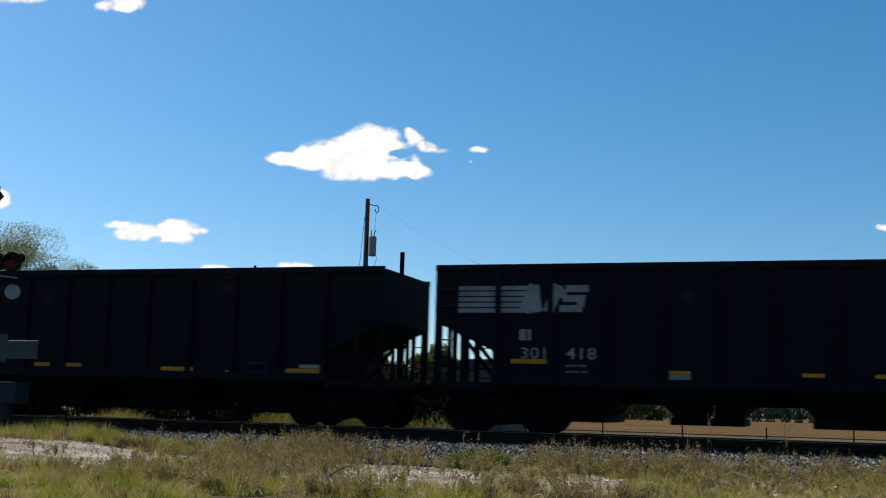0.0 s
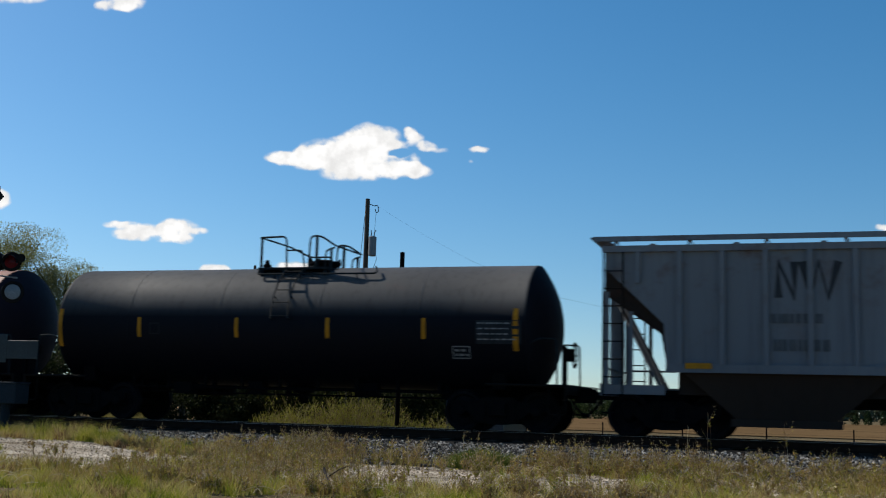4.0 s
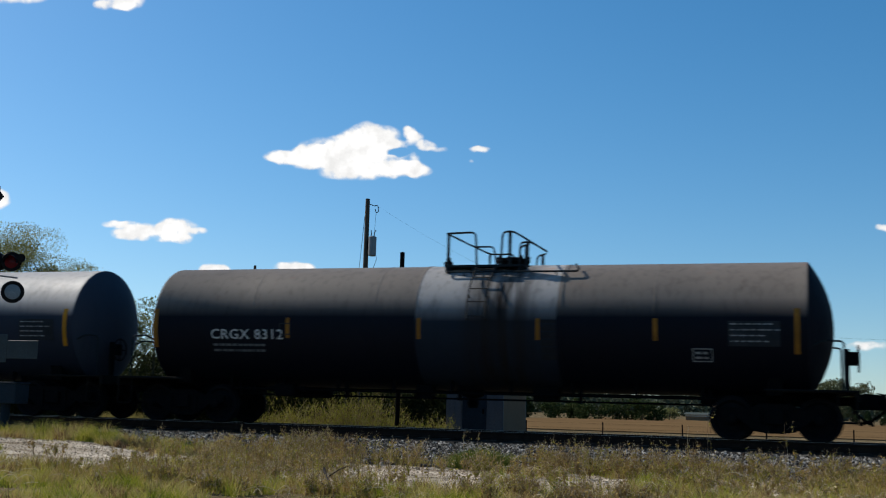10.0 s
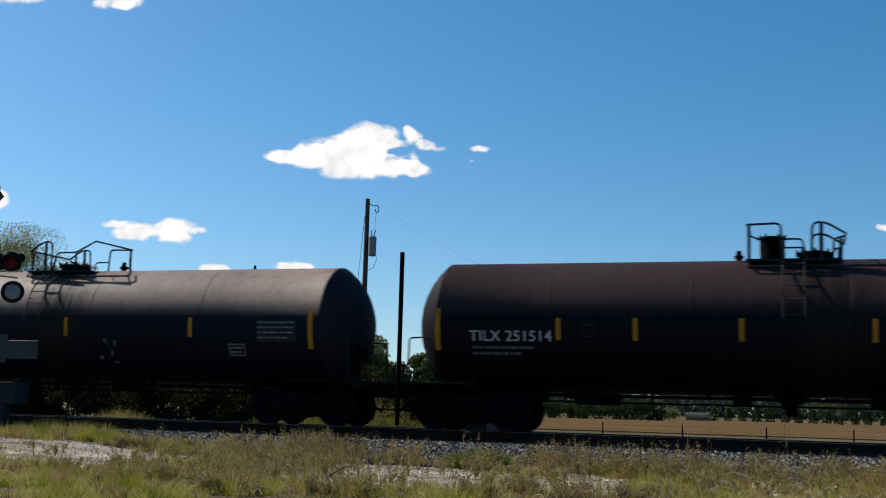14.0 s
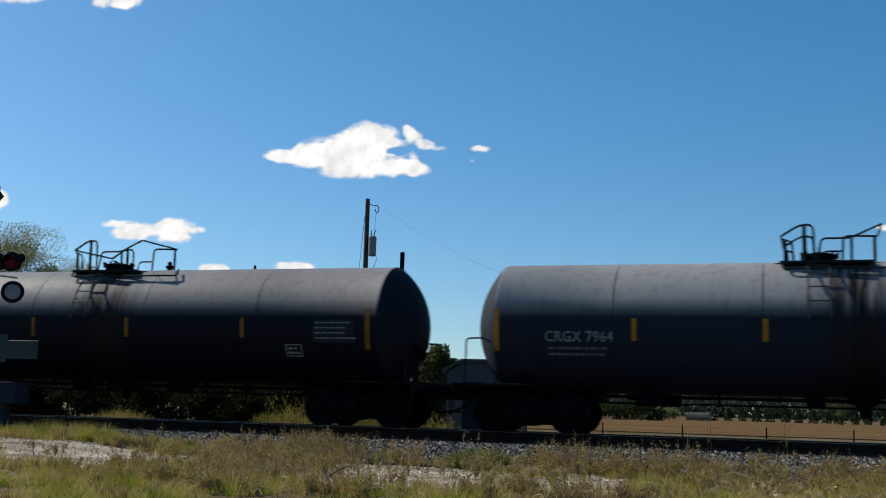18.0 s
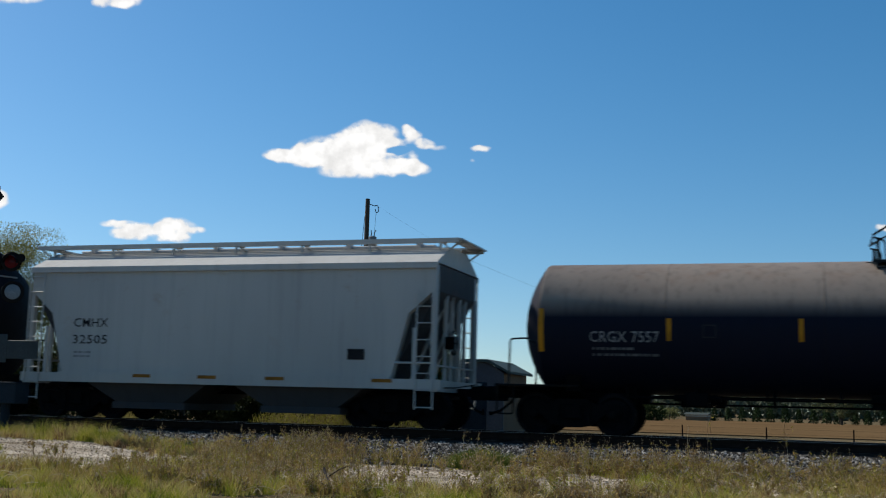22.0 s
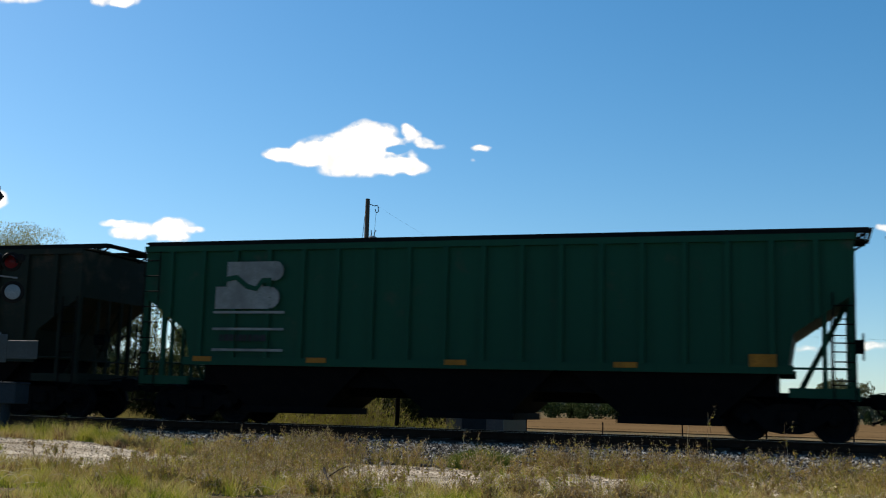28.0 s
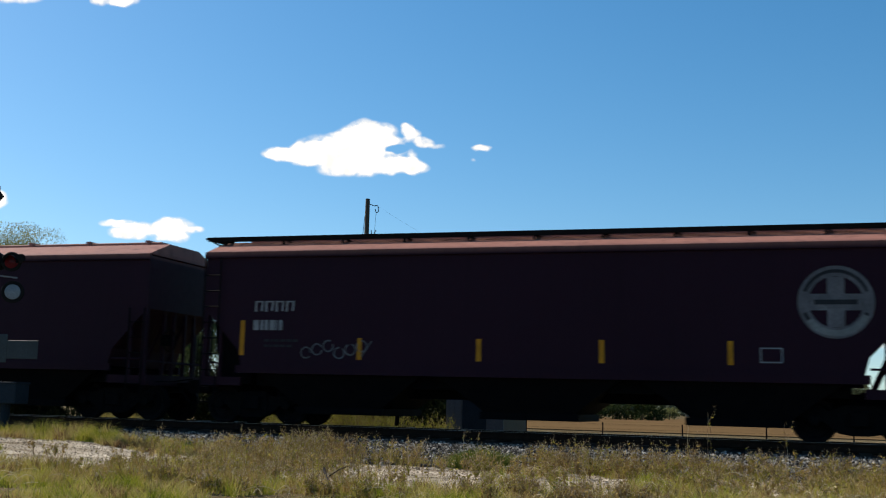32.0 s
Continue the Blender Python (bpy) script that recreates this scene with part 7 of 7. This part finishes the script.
M_JUN = attr_mix("juniper_leaves", [(0.018, 0.032, 0.012), (0.03, 0.05, 0.018), (0.045, 0.06, 0.025)], 0.8, 0.15)
tree(-45.9, 30, 11.3, 8.4, 90000, M_LEAFA, "feathery yellow-green tree behind the railway", 51, 0.052, fill=30)
tree(-41.8, 31, 9.3, 6.6, 56000, M_LEAFA, "feathery yellow-green tree behind the railway", 52, 0.052, fill=26)
tree(-37.4, 30, 6.9, 4.4, 22000, M_LEAFA, "bushy small tree behind the railway", 53, 0.07, fill=16)
tree(-33.5, 31, 6.7, 4.6, 22000, M_LEAFM, "dull green small tree behind the railway", 54, 0.08, fill=16)
tree(-28.5, 33, 5.6, 4.4, 18000, M_LEAFM, "dull green small tree behind the railway", 55, 0.08, fill=16)
tree(-22.0, 30, 5.2, 3.6, 16000, M_LEAFA, "yellow-green small tree behind the railway", 56)
tree(-18.6, 31, 4.3, 2.8, 12000, M_LEAFM, "small bushy tree behind the railway", 57)
tree(3.3, 140, 6.4, 6.8, 9000, attr_mix("pale_far_leaves", [(0.05, 0.065, 0.03), (0.10, 0.11, 0.05), (0.15, 0.145, 0.08)], 0.8, 0.3), "round far tree beyond the field", 58, 0.17)
for i in range(19):
    tree(-44 + i * 1.65 + random.uniform(-0.4, 0.4), 15.5 + random.uniform(-0.8, 0.8), random.uniform(1.9, 2.6), 2.9, 5200, M_LEAFD, "dark scrubby bush behind the railway", 70 + i, 0.085, -0.14, "bush", "bushes behind the railway")
for i in range(10):
    tree(-42 + i * 2.9 + random.uniform(-0.4, 0.4), 18.5 + random.uniform(-0.8, 0.8), random.uniform(2.6, 3.4), 3.4, 4500, M_LEAFD, "tall dark scrubby bush behind the railway", 170 + i, 0.10, -0.14, "bush", "bushes behind the railway")
for i in range(12):
    tree(-37 + i * 1.55 + random.uniform(-0.4, 0.4), 122 + random.uniform(-4, 8), random.uniform(2.2, 3.2), 3.2, 1300, M_LEAFF, "far green bush beyond the field", 100 + i, 0.15, -0.14, "bush", "bushes beyond the field")
for i in range(2):
    tree(-22.6 + i * 2.6, 141, 1.9, 3.0, 1000, M_LEAFA, "far bright green bush beyond the field", 130 + i, 0.14, -0.14, "bush", "bushes beyond the field")


def juniper_row():
    rnd = np.random.RandomState(9)
    def build(seed):
        r = np.random.RandomState(seed)
        n = 420
        t = r.uniform(0, 1, n)
        a = r.uniform(0, 6.28, n)
        q = (0.62 * (1 - t) ** 0.6 + 0.12) * np.sqrt(r.uniform(0.1, 1, n))
        P = np.stack([np.cos(a) * q, np.sin(a) * q, 0.15 + t * 2.2], 1)
        V, F = leaves(P, np.full(n, 0.17), r)
        return mesh_np("crown", V, F, M_JUN)
    crowns = [build(s) for s in (1, 2, 3)]
    tr = bmesh.new()
    tube(tr, [(0, 0, -0.1), (0, 0, 1.2)], 0.08, 6, 0.03)
    tm = bpy.data.meshes.new("trunk")
    tr.to_mesh(tm)
    tr.free()
    tm.materials.append(M_BARK)
    for i in range(30):
        t = empty("juniper", pose(-14.2 + i * 1.95 + rnd.uniform(-0.25, 0.25), 150 + rnd.uniform(-1, 1), GZ, 0, 0, rnd.uniform(0, 360)))
        k = rnd.uniform(0.85, 1.2)
        t.scale = (k, k, k * rnd.uniform(0.9, 1.15))
        tagged(t, "dark green juniper in a far windbreak row", "tree", "windbreak row")
        put("trunk", tm, t)
        put("crown", crowns[i % 3], t)


juniper_row()


def far_wood():
    """A low belt of trees along the horizon, haze painted into its leaf colour."""
    rnd = np.random.RandomState(77)
    n = 60000
    x = rnd.uniform(-420, 260, n)
    h = np.array([6.6 + 1.2 * noise.noise(Vector((a * 0.03, 0, 5))) + 1.2 * noise.noise(Vector((a * 0.2, 0, 9))) for a in x])
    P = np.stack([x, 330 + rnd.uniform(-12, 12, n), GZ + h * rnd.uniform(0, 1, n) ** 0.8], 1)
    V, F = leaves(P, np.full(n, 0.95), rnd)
    tagged(put("far_wood", mesh_np("far_wood", V, F, M_HAZE_TINT)), "low far belt of trees on the horizon", "woods", kind="stuff")


far_wood()

# ---- clouds: small fair-weather clouds far off ----


def cloud_material():
    m = bpy.data.materials.new("cloud")
    m.use_nodes = True
    nt = m.node_tree
    nt.nodes.clear()
    at = nt.nodes.new("ShaderNodeAttribute")
    at.attribute_name = "puff"
    br = nt.nodes.new("ShaderNodeMapRange")
    br.inputs["From Min"].default_value, br.inputs["From Max"].default_value = 0.0, 1.0
    br.inputs["To Min"].default_value, br.inputs["To Max"].default_value = 0.80, 1.06
    # billows: bright lobes and greyer hollows are painted into the sheet's own glow
    lobes = nt.nodes.new("ShaderNodeTexNoise")
    lobes.inputs["Scale"].default_value, lobes.inputs["Detail"].default_value = 0.045, 4
    oc = nt.nodes.new("ShaderNodeTexCoord")
    nt.links.new(oc.outputs["Object"], lobes.inputs["Vector"])
    lr = nt.nodes.new("ShaderNodeMapRange")
    lr.inputs["From Min"].default_value, lr.inputs["From Max"].default_value = 0.33, 0.62
    nt.links.new(lobes.outputs[0], lr.inputs[0])
    lm = nt.nodes.new("ShaderNodeMath")
    lm.operation = "MULTIPLY"
    nt.links.new(at.outputs["Fac"], lm.inputs[0])
    nt.links.new(lr.outputs[0], lm.inputs[1])
    nt.links.new(lm.outputs[0], br.inputs[0])
    e = nt.nodes.new("ShaderNodeEmission")
    e.inputs[0].default_value = (1.0, 0.995, 0.985, 1)
    nt.links.new(br.outputs[0], e.inputs[1])
    al = nt.nodes.new("ShaderNodeMapRange")
    al.interpolation_type = "SMOOTHSTEP"
    al.inputs["From Min"].default_value, al.inputs["From Max"].default_value = 0.0, 0.62
    nt.links.new(at.outputs["Fac"], al.inputs[0])
    tr = nt.nodes.new("ShaderNodeBsdfTransparent")
    mx = nt.nodes.new("ShaderNodeMixShader")
    nt.links.new(al.outputs[0], mx.inputs[0])
    nt.links.new(tr.outputs[0], mx.inputs[1])
    nt.links.new(e.outputs[0], mx.inputs[2])
    out = nt.nodes.new("ShaderNodeOutputMaterial")
    nt.links.new(mx.outputs[0], out.inputs[0])
    return m


M_CLOUD = cloud_material()
CLOUDS = []
K = 1500.0 / 2010.0


def cloud(cx, cy, puffs, seed, label, thick=1.0, drift=(-7, -5)):
    """A soft puffy sheet 1.5 km off, facing the viewer, placed to fit the camera's view at pixel (cx, cy); puffs are
    (x, y, rx, ry, weight) in pixels of 0.75 m about its centre.
    """
    x0, x1 = min(p[0] - p[2] for p in puffs) - 14, max(p[0] + p[2] for p in puffs) + 14
    y0, y1 = min(p[1] - p[3] for p in puffs) - 10, max(p[1] + p[3] for p in puffs) + 10
    nx, ny = max(8, int((x1 - x0) / 1.6)), max(6, int((y1 - y0) / 1.6))
    vs, den = [], []
    for j in range(ny + 1):
        for i in range(nx + 1):
            x, y = x0 + (x1 - x0) * i / nx, y0 + (y1 - y0) * j / ny
            wx = x + 5 * noise.noise(Vector((x * 0.05, y * 0.06, seed)))
            wy = y + 5 * noise.noise(Vector((x * 0.05, y * 0.06, seed + 9)))
            d = 0.0
            for a, b, rx, ry, w in puffs:
                q = 1 - ((wx - a) / rx) ** 2 - ((wy - b) / ry) ** 2
                if q > 0:
                    d += w * q
            f = noise.fractal(Vector((x * 0.055, y * 0.075, seed * 3.1)), 0.8, 2.1, 5)
            d = max(0.0, min(1.0, thick * (d * (1.05 + 0.25 * f) + 0.16 * f * min(1, d * 3))))
            vs.append((x * K, -y * K, 6 * d))
            den.append(d)
    fs = [(j * (nx + 1) + i, j * (nx + 1) + i + 1, (j + 1) * (nx + 1) + i + 1, (j + 1) * (nx + 1) + i) for j in range(ny) for i in range(nx)]
    me = bpy.data.meshes.new("cloud")
    me.from_pydata(vs, [], fs)
    me.attributes.new("puff", "FLOAT", "POINT").data.foreach_set("value", den)
    me.materials.append(M_CLOUD)
    me.shade_smooth()
    at = lambda dx, dy: CAM_POSE @ Matrix.Translation(((cx - 784 + dx) * K, -(cy - 441 + dy) * K, -1500))
    ob = put("cloud", me, None, at(0, 0))
    ob.visible_shadow = False
    tagged(ob, label, "cloud", "clouds", kind="structure")
    CLOUDS.append((ob, at(0, 0), at(*drift)))


cloud(630, 275, [(-8, 0, 112, 36, 0.85), (26, -26, 60, 32, 0.9), (-70, 6, 66, 24, 0.8), (-112, 8, 44, 15, 0.7), (-142, 4, 22, 11, 0.6), (84, 26, 46, 18, 0.8), (10, 32, 84, 16, 0.7), (112, 30, 28, 16, 0.7), (106, 12, 12, 16, 0.4), (96, -38, 14, 12, 0.6), (108, -26, 18, 15, 0.6), (126, -14, 22, 9, 0.45), (146, -8, 22, 6, 0.3), (82, -18, 22, 8, 0.35), (74, -4, 26, 9, -0.9)], 1, "small white puffy cloud in the blue sky", 1.0, (-6, -8))
cloud(847, 265, [(0, 0, 21, 9, 0.8), (-12, 20, 6, 5, 0.25)], 2, "tiny white wisp of cloud", 0.9, (5, -3))
cloud(270, 408, [(-55, -10, 38, 8, 0.6), (-30, 6, 48, 15, 0.8), (45, -2, 42, 22, 0.9), (85, 2, 18, 8, 0.5), (40, 16, 36, 9, 0.6), (0, 0, 50, 14, 0.5)], 3, "flat white puffy cloud in the blue sky", 1.0, (-8, -3))
cloud(383, 476, [(0, 2, 34, 13, 0.9)], 4, "small white cloud low in the sky", 1.0, (-4, -2))
cloud(522, 476, [(0, 2, 42, 16, 0.9), (20, 0, 20, 12, 0.5)], 5, "small white cloud low in the sky", 1.0, (-4, -2))
cloud(218, 6, [(10, -2, 36, 20, 0.8), (-34, 4, 18, 12, 0.7), (0, 8, 26, 9, 0.5)], 6, "white cloud scrap high in the sky", 0.9, (-8, -10))
cloud(40, -2, [(0, 0, 55, 12, 0.7)], 7, "thin white cloud scrap high in the sky", 0.8, (-10, 0))
cloud(4, 352, [(0, 0, 18, 20, 0.9)], 8, "small white cloud scrap", 1.0, (-6, 0))
cloud(1562, 404, [(0, 0, 14, 8, 0.7)], 9, "small white cloud scrap", 0.8, (0, 0))
cloud(1535, 612, [(0, 0, 46, 10, 0.6), (-110, 6, 34, 7, 0.4), (-255, -60, 26, 8, 0.0)], 10, "thin pale cloud streak near the horizon", 0.75, (0, 0))



def motions():
    """The train rolls by at a steady speed, its wheels turning while they are before the viewer; the clouds drift a little."""
    starts = {}
    for car, c0 in CARS:
        starts[car.name] = c0
        walk(car, [(0.0, pose(c0, TRACK_Y, 0)), (32.0, pose(c0 + SPEED * 32.0, TRACK_Y, 0))])
    step = radians(80) * 0.457 / SPEED
    for wheel, car, along, turn in WHEELS:
        still = wheel.matrix_basis.copy()
        begin = max(0.0, (-24.0 - starts[car.name] - along) / SPEED)
        end = min(32.0, (6.0 - starts[car.name] - along) / SPEED)
        rows = [(0.0, still)]
        if begin < 32.0 and end > 0.0:
            count = int((end - begin) / step)
            rows += [(begin + k * step, still @ Matrix.Rotation(turn * radians(80) * k, 4, "Y")) for k in range(1 if begin == 0.0 else 0, count + 1)]
        if rows[-1][0] < 31.99:
            rows.append((32.0, rows[-1][1]))
        walk(wheel, rows)
    for ob, a, b in CLOUDS:
        walk(ob, [(0.0, a), (32.0, b)])


motions()
